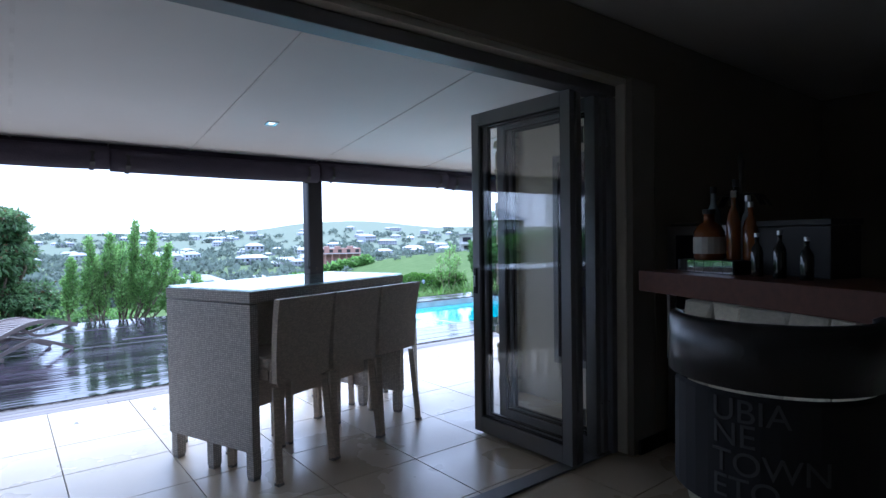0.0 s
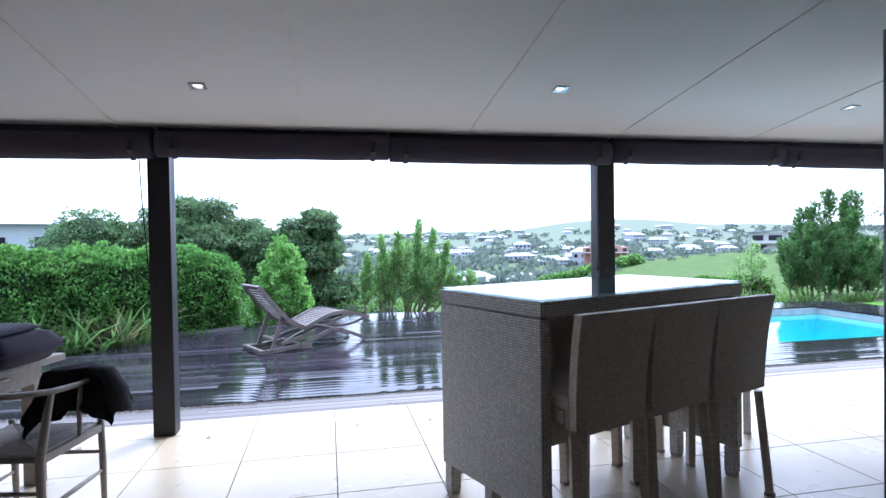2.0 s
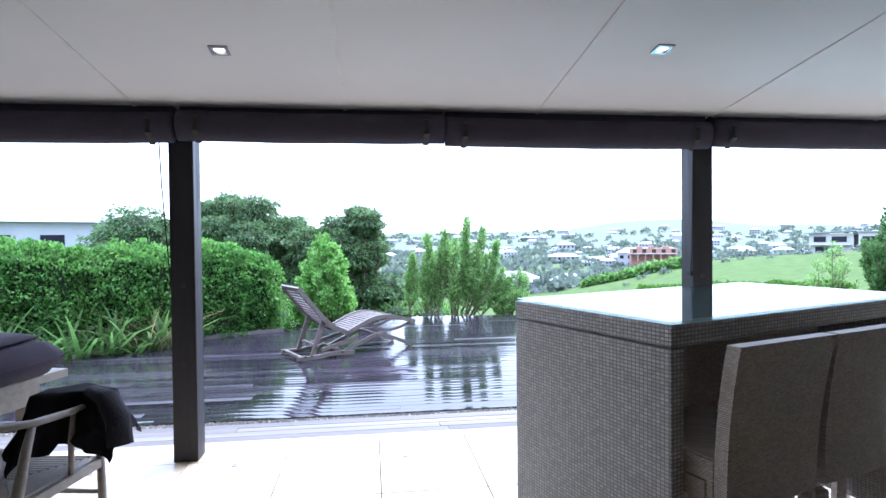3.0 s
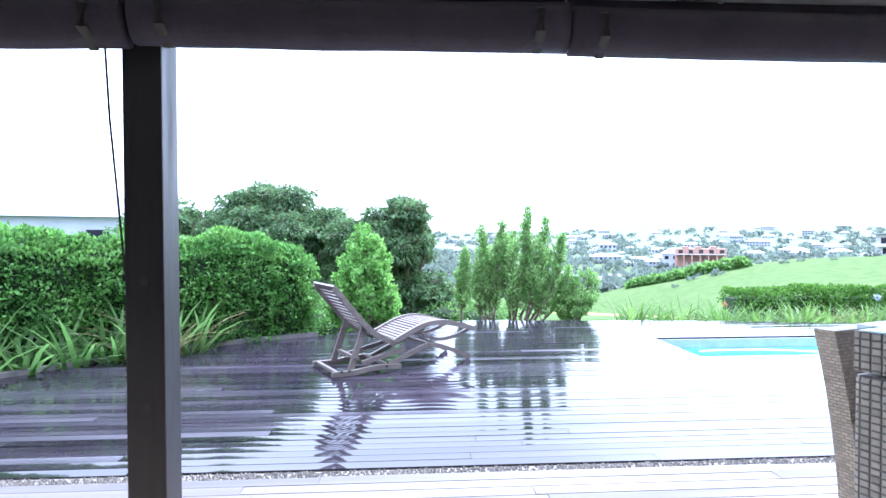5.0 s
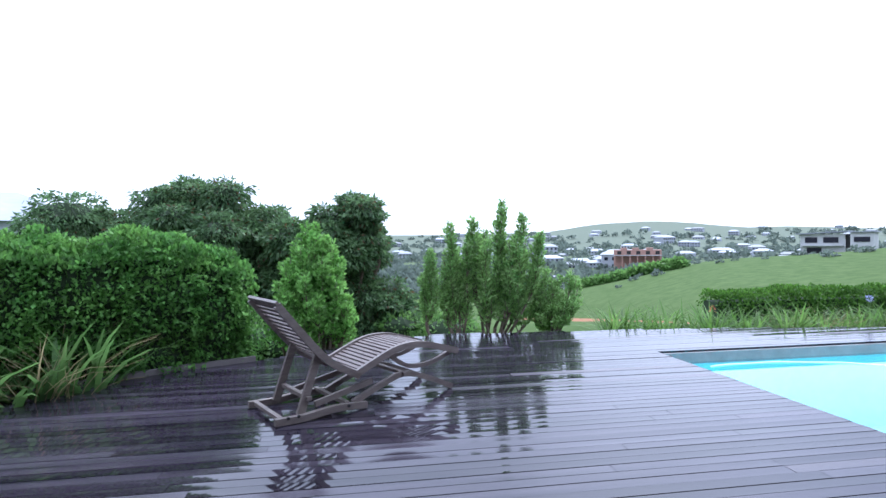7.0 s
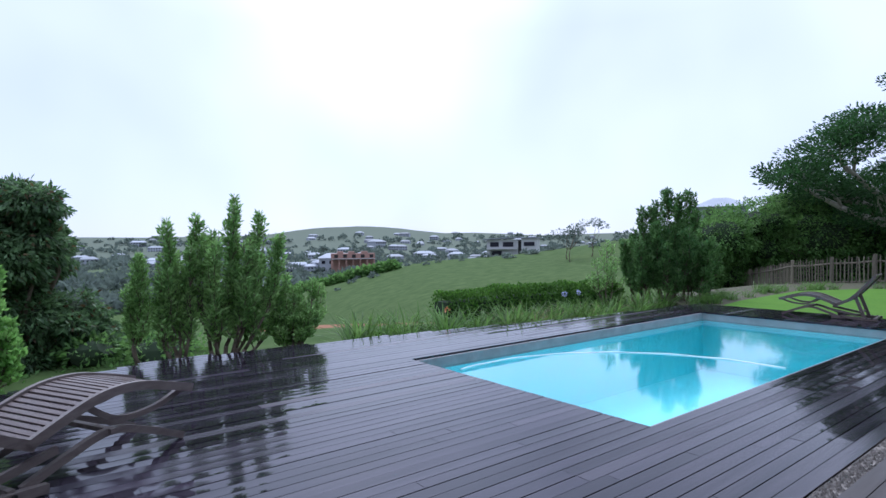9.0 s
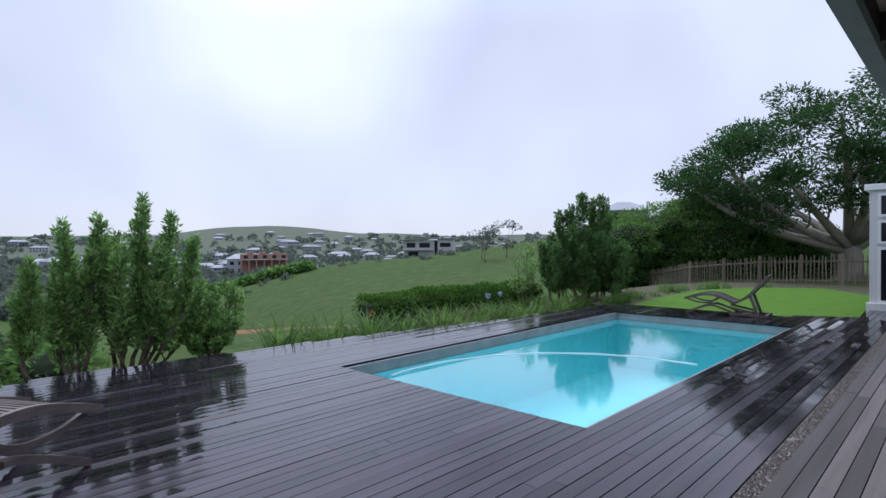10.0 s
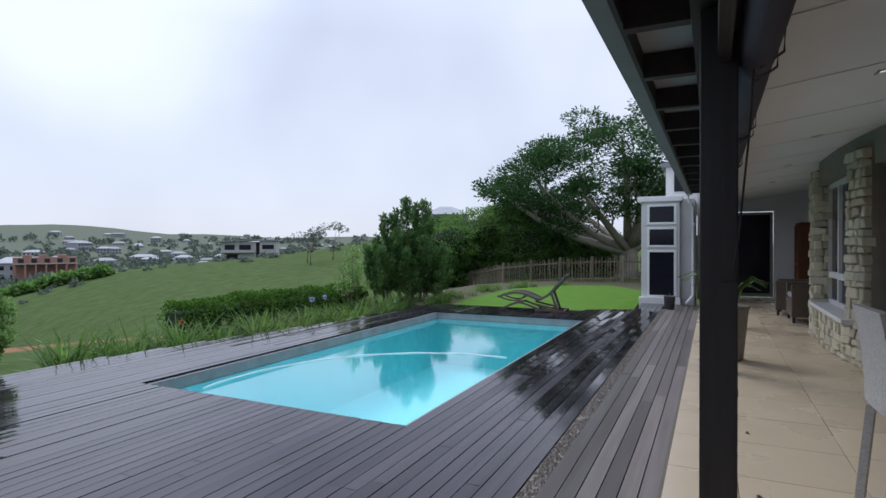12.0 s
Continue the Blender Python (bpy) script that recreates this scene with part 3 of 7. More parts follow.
add_box(bm, (-7, 5.29, 2.37), (13.6, 5.39, 2.375))
add_box(bm, (-7, 5.385, 2.376), (13.6, 5.39, 2.47))
add_box(bm, (-7, 5.29, 2.376), (13.6, 5.294, 2.47))
part("gutter", bm, mat("gutter_grey", (0.22, 0.23, 0.24), rough=0.45), eave)
roof = box("roof", (-7.3, -4.9, 2.90), (15.6, 5.0, 3.02), M_FARROOF)
tagged(roof, "grey sheet roof over the house", "roof", kind="structure")
bm = bmesh.new()
vs = [bm.verts.new(c) for c in ((-7.3, 4.9, 2.54), (15.6, 4.9, 2.54), (15.6, 4.9, 3.0), (-7.3, 4.9, 3.0), (-7.3, 4.96, 2.54), (15.6, 4.96, 2.54), (15.6, 4.96, 3.0), (-7.3, 4.96, 3.0))]
for q in ((0, 1, 2, 3), (7, 6, 5, 4), (0, 4, 5, 1), (1, 5, 6, 2), (2, 6, 7, 3), (3, 7, 4, 0)):
    bm.faces.new([vs[k] for k in q])
part("roof_edge", bm, M_FARROOF, roof)
wl = box("wall_west", (-7.2, YW + 0.14, -0.1), (-7.0, 5.0, 2.6), M_PLASTER)
tagged(wl, "pale plaster end wall of the veranda", "wall", kind="structure")


def downlight(x, y):
    z = ceil_z(y)
    d = thing("downlight", pose(x, y, z, -8.2, 0, 0), "small square recessed downlight in the white ceiling", "downlight", "ceiling downlights")
    bm = bmesh.new()
    for lo, hi in (((-0.045, -0.045, -0.008), (0.045, -0.03, 0.0)), ((-0.045, 0.03, -0.008), (0.045, 0.045, 0.0)), ((-0.045, -0.03, -0.008), (-0.03, 0.03, 0.0)), ((0.03, -0.03, -0.008), (0.045, 0.03, 0.0))):
        add_box(bm, lo, hi)
    part("bezel", bm, M_STEEL, d)
    bm = bmesh.new()
    lathe_bm(bm, [(0.001, -0.003), (0.022, -0.003), (0.027, -0.001)], 16)
    part("lamp", bm, M_LAMP, d, "lit round lamp")


for x, y in ((-4.7, 3.95), (-2.45, 3.95), (-0.215, 3.955), (2.02, 3.79), (4.4, 3.9), (6.7, 3.93), (9.0, 3.93), (11.3, 3.93)):
    downlight(x, y)


def floor_clip(x, y):
    """Small steel eye plate that holds a lowered blind to the tiles."""
    c = thing("floor_clip", pose(x, y, 0), "small steel blind anchor plate on the floor tiles", "floor clip", "blind anchors")
    box("plate", (-0.018, -0.012, 0.0), (0.018, 0.012, 0.004), M_STEEL, c, bevel=0.001)
    bm = bmesh.new()
    tube_bm(bm, [(0.009 * math.cos(a), 0, 0.004 + 0.009 * math.sin(a)) for a in [i * math.pi / 6 for i in range(7)]], 0.002, 6)
    part("eye", bm, M_RUBBER, c)


for x in (-1.18, -0.34, 0.72, 1.28, 2.35, 3.30, 4.35):
    floor_clip(x, 4.645)

# right part of the veranda: stone-clad bay with a window, end wall with a glass door
sw = tagged(new("wall_stone"), "curved bay wall clad in pale split stone around a window", "wall", kind="structure")
box("wall_core", (7.0, YW, 0), (15.4, 2.55, 2.7), M_PLASTER, sw)
bay_pts = [(6.25, 2.6), (6.25, 3.28), (7.45, 3.46), (8.1, 3.52), (9.3, 3.53), (9.9, 3.45), (9.9, 2.6)]
bm = bmesh.new()
for lo, hi in ((0.0, 0.42), (2.08, 2.56)):
    low = [bm.verts.new((x, y, lo)) for x, y in bay_pts]
    top = [bm.verts.new((x, y, hi)) for x, y in bay_pts]
    bm.faces.new(low[::-1])
    bm.faces.new(top)
    for k in range(len(bay_pts)):
        bm.faces.new((low[k], low[(k + 1) % len(low)], top[(k + 1) % len(low)], top[k]))
bmesh.ops.recalc_face_normals(bm, faces=bm.faces)
part("wall_band", bm, M_MORTAR, sw)
for (xa, ya), (xb, yb) in (((7.02, 3.385), (7.42, 3.45)), ((9.36, 3.52), (9.88, 3.46))):
    m = Matrix.Translation((xa, ya, 0)) @ Matrix.Rotation(math.atan2(yb - ya, xb - xa), 4, 'Z')
    ln = math.hypot(xb - xa, yb - ya)
    bm = bmesh.new()
    add_box(bm, (0, -0.30, 0.42), (ln, 0.03, 2.3), 0, m)
    part("wall_pier", bm, M_MORTAR, sw)
bw = thing("bay_window", pose(8.36, 3.37, 0), "grey framed bay window with dark glass and a pale sill", "window", kind="structure")
bm = bmesh.new()
for x in (-1.02, -0.35, 0.30, 0.96):
    add_box(bm, (x - 0.035, -0.03, 0.46), (x + 0.035, 0.05, 2.08))
add_box(bm, (-1.0, -0.028, 0.82), (1.0, 0.048, 0.90))
add_box(bm, (-1.0, -0.028, 0.46), (1.0, 0.048, 0.53))
add_box(bm, (-1.0, -0.028, 2.02), (1.0, 0.048, 2.08))
part("window_frame", bm, M_PLASTER, bw)
for xa, xb in ((-0.98, -0.39), (-0.31, 0.26), (0.34, 0.92)):
    box("pane", (xa, 0.0, 0.90), (xb, 0.012, 2.02), M_DARKGLASS, bw)
    box("pane", (xa, 0.0, 0.53), (xb, 0.012, 0.82), M_DARKGLASS, bw)
box("side_panel", (-2.1, -0.12, 0.46), (-1.36, -0.07, 2.08), M_ALU, bw, "dark grey side panel")
box("window_sill", (-1.1, 0.03, 0.42), (1.05, 0.26, 0.47), M_PLASTER, bw, bevel=0.008)

rs = random.Random(5)
stone_meshes = []
for v in range(6):
    bm = bmesh.new()
    add_box(bm, (-0.5, -0.5, -0.5), (0.5, 0.5, 0.5))
    for vv in bm.verts:
        vv.co += Vector((rs.uniform(-.13, .13), rs.uniform(-.1, .1), rs.uniform(-.16, .16)))
    bmesh.ops.bevel(bm, geom=list(bm.edges), offset=0.09, segments=1, affect='EDGES')
    me = bpy.data.meshes.new("stone")
    bm.to_mesh(me)
    bm.free()
    me.materials.append(M_STONE)
    stone_meshes.append(me)


def clad(a, b, z0, z1, parent):
    """Split stones laid in rough courses on the upright face from a to b."""
    a, b = Vector((*a, 0)), Vector((*b, 0))
    ln = (b - a).length
    ang = math.atan2(b.y - a.y, b.x - a.x)
    z = z0
    while z < z1 - 0.03:
        h = min(rs.uniform(0.06, 0.13), z1 - z)
        s = 0.0
        while s < ln:
            w = rs.uniform(0.09, 0.19)
            c = a + (b - a) * (min(s + w / 2, ln - 0.03) / ln)
            ob = link("stone", rs.choice(stone_meshes), None, parent)
            ob.matrix_world = Matrix.LocRotScale((c.x, c.y, z + h / 2), Euler((0, rs.uniform(-.06, .06), ang + rs.uniform(-.08, .08))), (w * 0.97, rs.uniform(0.09, 0.15), h * 0.95))
            s += w
        z += h


for (a, b), z0, z1 in ((((6.25, 3.33), (7.02, 3.43)), 0, 0.42), (((7.02, 3.43), (7.45, 3.50)), 0, 2.28), (((7.45, 3.50), (8.1, 3.56)), 0, 0.42), (((8.1, 3.56), (9.35, 3.57)), 0, 0.42), (((9.35, 3.57), (9.88, 3.49)), 0, 2.28),
                       (((9.34, 3.34), (9.36, 3.56)), 0.42, 2.28), (((3.97, 2.96), (3.97, 3.14)), 0, 2.42)):
    clad(a, b, z0, z1, sw)

ew = tagged(new("wall_east"), "grey plaster end wall of the veranda with a dark glass door", "wall", kind="structure")
box("wall_panel", (15.3, 2.5, -0.1), (15.5, 3.55, 2.75), M_PLASTER, ew)
box("wall_panel", (15.3, 4.62, -0.1), (15.5, 5.2, 2.75), M_PLASTER, ew)
box("wall_panel", (15.3, 3.55, 2.05), (15.5, 4.62, 2.75), M_PLASTER, ew)
gd = thing("glass_door", pose(15.34, 3.57, 0), "closed dark glass door in the veranda end wall", "door", kind="structure")
for lo, hi in (((0, 0, 0.02), (0.05, 0.06, 2.03)), ((0, 0.98, 0.02), (0.05, 1.04, 2.03)), ((0, 0.06, 0.02), (0.05, 0.98, 0.09)), ((0, 0.06, 1.97), (0.05, 0.98, 2.03))):
    box("door_frame_bar", lo, hi, M_ALU, gd)
box("pane", (0.02, 0.06, 0.09), (0.03, 0.98, 1.97), M_DARKGLASS, gd)

# wing beyond the deck: bay with three windows, side wall, upper storey
wing = tagged(new("house_wing"), "pale grey plaster wing of the house beside the deck", "house wing", kind="structure")
box("bay_wall", (13.66, 5.52, -0.45), (15.2, 6.34, 2.24), M_PLASTER, wing, bevel=0.01)
box("bay_cap", (13.60, 5.46, 2.24), (15.3, 6.42, 2.36), M_WHITE, wing, bevel=0.012)
box("bay_plinth", (13.56, 5.50, -0.2), (13.66, 6.38, 0.06), M_WHITE, wing, bevel=0.01)
box("side_wall", (13.85, 5.22, -0.45), (15.5, 5.515, 2.3), M_PLASTER, wing)
box("upper_wall", (15.6, 5.0, 2.3), (19.0, 5.95, 3.25), M_WHITE, wing)
box("upper_roof", (15.45, 4.8, 3.25), (19.2, 6.06, 3.36), M_FARROOF, wing)
box("upper_window", (15.56, 5.25, 2.62), (15.598, 5.75, 3.1), M_DARKGLASS, wing)
for z0, z1 in ((0.10, 1.10), (1.24, 1.62), (1.76, 2.14)):
    w = thing("window", pose(13.655, 5.90, z0), "white framed window with dark glass in the wing", "window", "wing windows", "structure")
    h = z1 - z0
    for lo, hi in (((-0.03, -0.31, -0.04), (0.0, 0.31, 0.01)), ((-0.03, -0.31, h - 0.01), (0.0, 0.31, h + 0.04)), ((-0.03, -0.31, 0.01), (0.0, -0.26, h - 0.01)), ((-0.03, 0.26, 0.01), (0.0, 0.31, h - 0.01))):
        box("frame_bar", lo, hi, M_WHITE, w)
    box("pane", (-0.012, -0.26, 0.01), (-0.004, 0.26, h - 0.01), M_DARKGLASS, w)
dp = thing("downpipe", pose(13.6, 5.30, 0), "white plastic rainwater downpipe from the gutter", "downpipe")
bm = bmesh.new()
tube_bm(bm, [(0, 0.04, 2.36), (0, 0.04, 2.24), (0.0, -0.04, 2.15), (0.0, -0.06, 2.08), (0.0, -0.06, 0.16), (-0.04, -0.02, 0.08), (-0.2, 0.08, -0.04)], 0.035, 10)
part("pipe", bm, M_WHITE, dp, smooth=True)
for z in (0.6, 1.7):
    box("bracket", (-0.045, -0.105, z), (0.26, -0.015, z + 0.03), M_WHITE, dp)


# ---- deck and pool ----
PX0, PX1, PY0, PY1 = 3.70, 10.21, 6.97, 9.88


def lerp_table(table, v):
    if v <= table[0][0]:
        return table[0][1]
    for (a, fa), (b, fb) in zip(table, table[1:]):
        if v <= b:
            return fa + (fb - fa) * (v - a) / (b - a)
    return table[-1][1]


LEFT = [(5.12, -6.3), (8.37, -3.55), (8.92, -3.08), (9.51, -2.46), (10.09, -1.62), (10.41, -0.93), (10.87, -0.2), (11.3, 0.42), (11.7, 1.3)]
RIGHT = [(5.12, 13.6), (6.30, 13.6), (6.31, 12.2), (7.2, 11.75), (7.21, 11.5), (10.62, 11.5), (10.72, 10.2), (10.85, 8.0), (11.15, 6.4), (11.45, 4.6), (11.62, 2.6), (11.72, 1.4)]
deck = tagged(new("deck"), "rain-wet dark hardwood deck around the pool", "deck", kind="structure")
bm = bmesh.new()
under = [(-6.3, 5.12)] + [(x + 0.05, y) for y, x in LEFT[1:]] + [(4.6, 11.4), (8.0, 10.8), (11.4, 10.6), (11.4, 7.25), (12.1, 6.3), (13.5, 6.25), (13.5, 5.12)]
hole = [(PX0 - 0.02, PY0 - 0.02), (PX1 + 0.02, PY0 - 0.02), (PX1 + 0.02, PY1 + 0.02), (PX0 - 0.02, PY1 + 0.02)]
outer = [bm.edges.new((a, b)) for vs in [[bm.verts.new((x, y, -0.125)) for x, y in under]] for a, b in zip(vs, vs[1:] + vs[:1])]
inner_e = [bm.edges.new((a, b)) for vs in [[bm.verts.new((x, y, -0.125)) for x, y in hole]] for a, b in zip(vs, vs[1:] + vs[:1])]
bmesh.ops.triangle_fill(bm, edges=outer + inner_e, use_beauty=True)
r = bmesh.ops.extrude_face_region(bm, geom=list(bm.faces))
bmesh.ops.translate(bm, vec=(0, 0, -0.3), verts=[v for v in r["geom"] if isinstance(v, bmesh.types.BMVert)])
bmesh.ops.recalc_face_normals(bm, faces=bm.faces)
part("deck_base", bm, M_RUBBER, deck)

edging = tagged(new("trim"), "low dark timber edging between deck and hedge", "trim", kind="structure")
for (ya, xa), (yb, xb) in zip(LEFT[:5], LEFT[1:6]):
    bm = bmesh.new()
    bar_bm(bm, (xa, ya, DECK + 0.01), (xb, yb, DECK + 0.01), 0.05, 0.09)
    part("edge_board", bm, M_DRY, edging)

pool = tagged(new("pool"), "rectangular turquoise swimming pool sunk in the deck", "pool", kind="structure")
WATER = -0.215
bm = bmesh.new()
t = 0.12
for lo, hi in (((PX0 - t, PY0 - t, -1.15), (PX1 + t, PY0, -0.5)), ((PX0 - t, PY1, -1.15), (PX1 + t, PY1 + t, -0.24)), ((PX0 - t, PY0, -1.15), (PX0, PY1, -0.24)), ((PX1, PY0, -1.15), (PX1 + t, PY1, -0.24)), ((PX0 - t, PY0 - t, -1.27), (PX1 + t, PY1 + t, -1.15)), ((PX0 - t, PY0 - t, -0.5), (PX1 + t, PY0, -0.24))):
    add_box(bm, lo, hi)
part("pool_shell", bm, M_PLASTERPOOL, pool)
bm = bmesh.new()
for lo, hi in (((PX0 - t, PY0 - t, -0.24), (PX1 + t, PY0, -0.106)), ((PX0 - t, PY1, -0.24), (PX1 + t, PY1 + t, -0.106)), ((PX0 - t, PY0, -0.24), (PX0, PY1, -0.106)), ((PX1, PY0, -0.24), (PX1 + t, PY1, -0.106))):
    add_box(bm, lo, hi)
part("pool_rim", bm, M_COPING, pool)
wt = box("water", (PX0 + 0.002, PY0 + 0.002, WATER - 0.0015), (PX1 - 0.002, PY1 - 0.002, WATER), M_WATER)
wt.visible_shadow = False
tagged(wt, "clear turquoise pool water with small ripples", "water", kind="structure")
hs = thing("pool_hose", pose(0, 0, WATER), "white floating pool-cleaner hose in a long curve", "hose")
bm = bmesh.new()
hp = []
for i in range(40):
    a = math.pi * (0.58 - 0.62 * i / 39)
    hp.append((4.75 + 2.28 * math.cos(a), 7.55 + 2.12 * math.sin(a), 0.004 + 0.003 * math.sin(i)))
tube_bm(bm, hp, 0.0075, 8)
part("hose", bm, M_HOSE, hs, smooth=True)
cl = thing("pool_cleaner", pose(4.35, 8.75, -1.15), "small blue pool cleaner on the pool floor", "pool cleaner")
bm = bmesh.new()
lathe_bm(bm, [(0.22, 0.0), (0.24, 0.05), (0.18, 0.14), (0.07, 0.2), (0.05, 0.34)], 18)
part("body", bm, M_CLEANER, cl, smooth=True)
bm = bmesh.new()
lathe_bm(bm, [(0.27, 0.0), (0.29, 0.012), (0.25, 0.025)], 18)
part("skirt", bm, M_RUBBER, cl)


# ---- bar table and chairs ----
def bar_table(m):
    tb = thing("bar_table", m, "tall grey wicker bar table with a glass top", "bar table")
    L, W, H = 0.775, 0.405, 1.125
    box("end_panel", (-L, -W, 0.17), (-L + 0.06, W, 1.052), M_WICKER, tb, bevel=0.008)
    box("end_panel", (L - 0.06, -W, 0.17), (L, W, 1.052), M_WICKER, tb, bevel=0.008)
    box("back_panel", (-L + 0.062, -0.03, 0.30), (L - 0.062, 0.03, 1.02), M_WICKERCH, tb)
    bm = bmesh.new()
    for lo, hi in (((-L, -W, 1.058), (L, -W + 0.05, H)), ((-L, W - 0.05, 1.058), (L, W, H)), ((-L, -W + 0.05, 1.058), (-L + 0.05, W - 0.05, H)), ((L - 0.05, -W + 0.05, 1.058), (L, W - 0.05, H))):
        add_box(bm, lo, hi)
    part("apron", bm, M_WICKER, tb)
    box("top_panel", (-L + 0.05, -W + 0.05, 1.062), (L - 0.05, W - 0.05, H - 0.004), M_UNDER, tb, "pale panel under the glass")
    box("glass_top", (-L + 0.002, -W + 0.002, H + 0.002), (L - 0.002, W - 0.002, H + 0.012), M_TABGLASS, tb, "clear glass table top", bevel=0.002)
    for x in (-L + 0.04, L - 0.04):
        for y in (-W + 0.04, 0.0, W - 0.04):
            lg = box("leg", (x - 0.03, y - 0.03, 0.02), (x + 0.03, y + 0.03, 0.17), M_WICKER, tb)
            box("foot_cap", (x - 0.026, y - 0.026, 0.0), (x + 0.026, y + 0.026, 0.02), M_FOOT, lg)
    return tb


TROT = 20.6
bar_table(pose(2.00, 3.31, 0, 0, 0, TROT))


def bar_chair(m, wm):
    """Back at local -y, facing +y."""
    ch = thing("bar_chair", m, "taupe wicker bar chair with a high straight back", "chair", "bar chairs")
    w = 0.215
    bm = bmesh.new()
    rows = []
    for i in range(9):
        u = i / 8
        z = 0.585 + 0.50 * u
        y = -0.02 - 0.055 * u * u
        hw = w * (0.97 + 0.06 * u)
        dip = 0.012 * (1 - u)
        rows.append([[bm.verts.new((sx * hw, y + dy - dip * (1 - sx * sx), z)) for sx in (-1, -0.5, 0, 0.5, 1)] for dy in (-0.022, 0.022)])
    for a, b in zip(rows, rows[1:]):
        for k in range(4):
            bm.faces.new((a[0][k], a[0][k + 1], b[0][k + 1], b[0][k]))
            bm.faces.new((a[1][k], b[1][k], b[1][k + 1], a[1][k + 1]))
        bm.faces.new((a[0][0], b[0][0], b[1][0], a[1][0]))
        bm.faces.new((a[0][4], a[1][4], b[1][4], b[0][4]))
    for r_, fl in ((rows[0], False), (rows[-1], True)):
        for k in range(4):
            bm.faces.new((r_[0][k], r_[0][k + 1], r_[1][k + 1], r_[1][k]))
    bmesh.ops.recalc_face_normals(bm, faces=bm.faces)
    part("backrest", bm, wm, ch)
    box("seat", (-w, 0.0, 0.66), (w, 0.43, 0.73), wm, ch, bevel=0.015)
    box("apron", (-w + 0.01, 0.01, 0.585), (w - 0.01, 0.03, 0.66), wm, ch)
    for sx in (-1, 1):
        bm = bmesh.new()
        bar_bm(bm, (sx * (w - 0.02), -0.015, 0.56), (sx * (w + 0.005), -0.06, 0.015), 0.04, 0.04)
        lg = part("leg", bm, wm, ch)
        bm = bmesh.new()
        add_box(bm, (sx * (w + 0.005) - 0.02, -0.08, 0.0), (sx * (w + 0.005) + 0.02, -0.04, 0.018))
        part("foot_cap", bm, M_FOOT, lg)
        bm = bmesh.new()
        bar_bm(bm, (sx * (w - 0.025), 0.40, 0.66), (sx * (w - 0.02), 0.41, 0.015), 0.042, 0.042)
        lg = part("leg", bm, wm, ch)
        bm = bmesh.new()
        add_box(bm, (sx * (w - 0.02) - 0.02, 0.39, 0.0), (sx * (w - 0.02) + 0.02, 0.43, 0.018))
        part("foot_cap", bm, M_FOOT, lg)
        box("side_apron", (sx * w - 0.01 * (1 + sx), 0.03, 0.60), (sx * w + 0.01 * (1 - sx), 0.41, 0.66), wm, ch)
    return ch


first = bar_chair(pose(1.715, 2.66, 0, 0, 0, 18), M_WICKERCH)
for x, y, a in ((2.155, 2.805, 18.5), (2.60, 2.95, 17), (1.50, 3.665, 200), (1.90, 3.815, 201), (2.30, 3.965, 199)):
    copy_thing(first, pose(x, y, 0, 0, 0, a))


for x, y, a in ((3.20, 4.15, 183),):
    pale = bar_chair(pose(x, y, 0, 0, 0, a) @ Matrix.Scale(0.907, 4), M_WHITEWEAVE)
    tagged(pale, "pale grey wicker chair with a high back on the veranda tiles", "chair", "pale veranda chairs")


# ---- sun loungers ----
def spline(pts, n):
    """Smooth curve through points in the (x, z) plane."""
    out = []
    P = [pts[0]] + list(pts) + [pts[-1]]
    for i in range(1, len(P) - 2):
        for k in range(n):
            u = k / n
            out.append(tuple(0.5 * (2 * P[i][c] + (P[i + 1][c] - P[i - 1][c]) * u + (2 * P[i - 1][c] - 5 * P[i][c] + 4 * P[i + 1][c] - P[i + 2][c]) * u * u + (3 * P[i][c] - P[i - 1][c] - 3 * P[i + 1][c] + P[i + 2][c]) * u ** 3) for c in range(len(P[0]))))
    out.append(tuple(P[-2]))
    return out


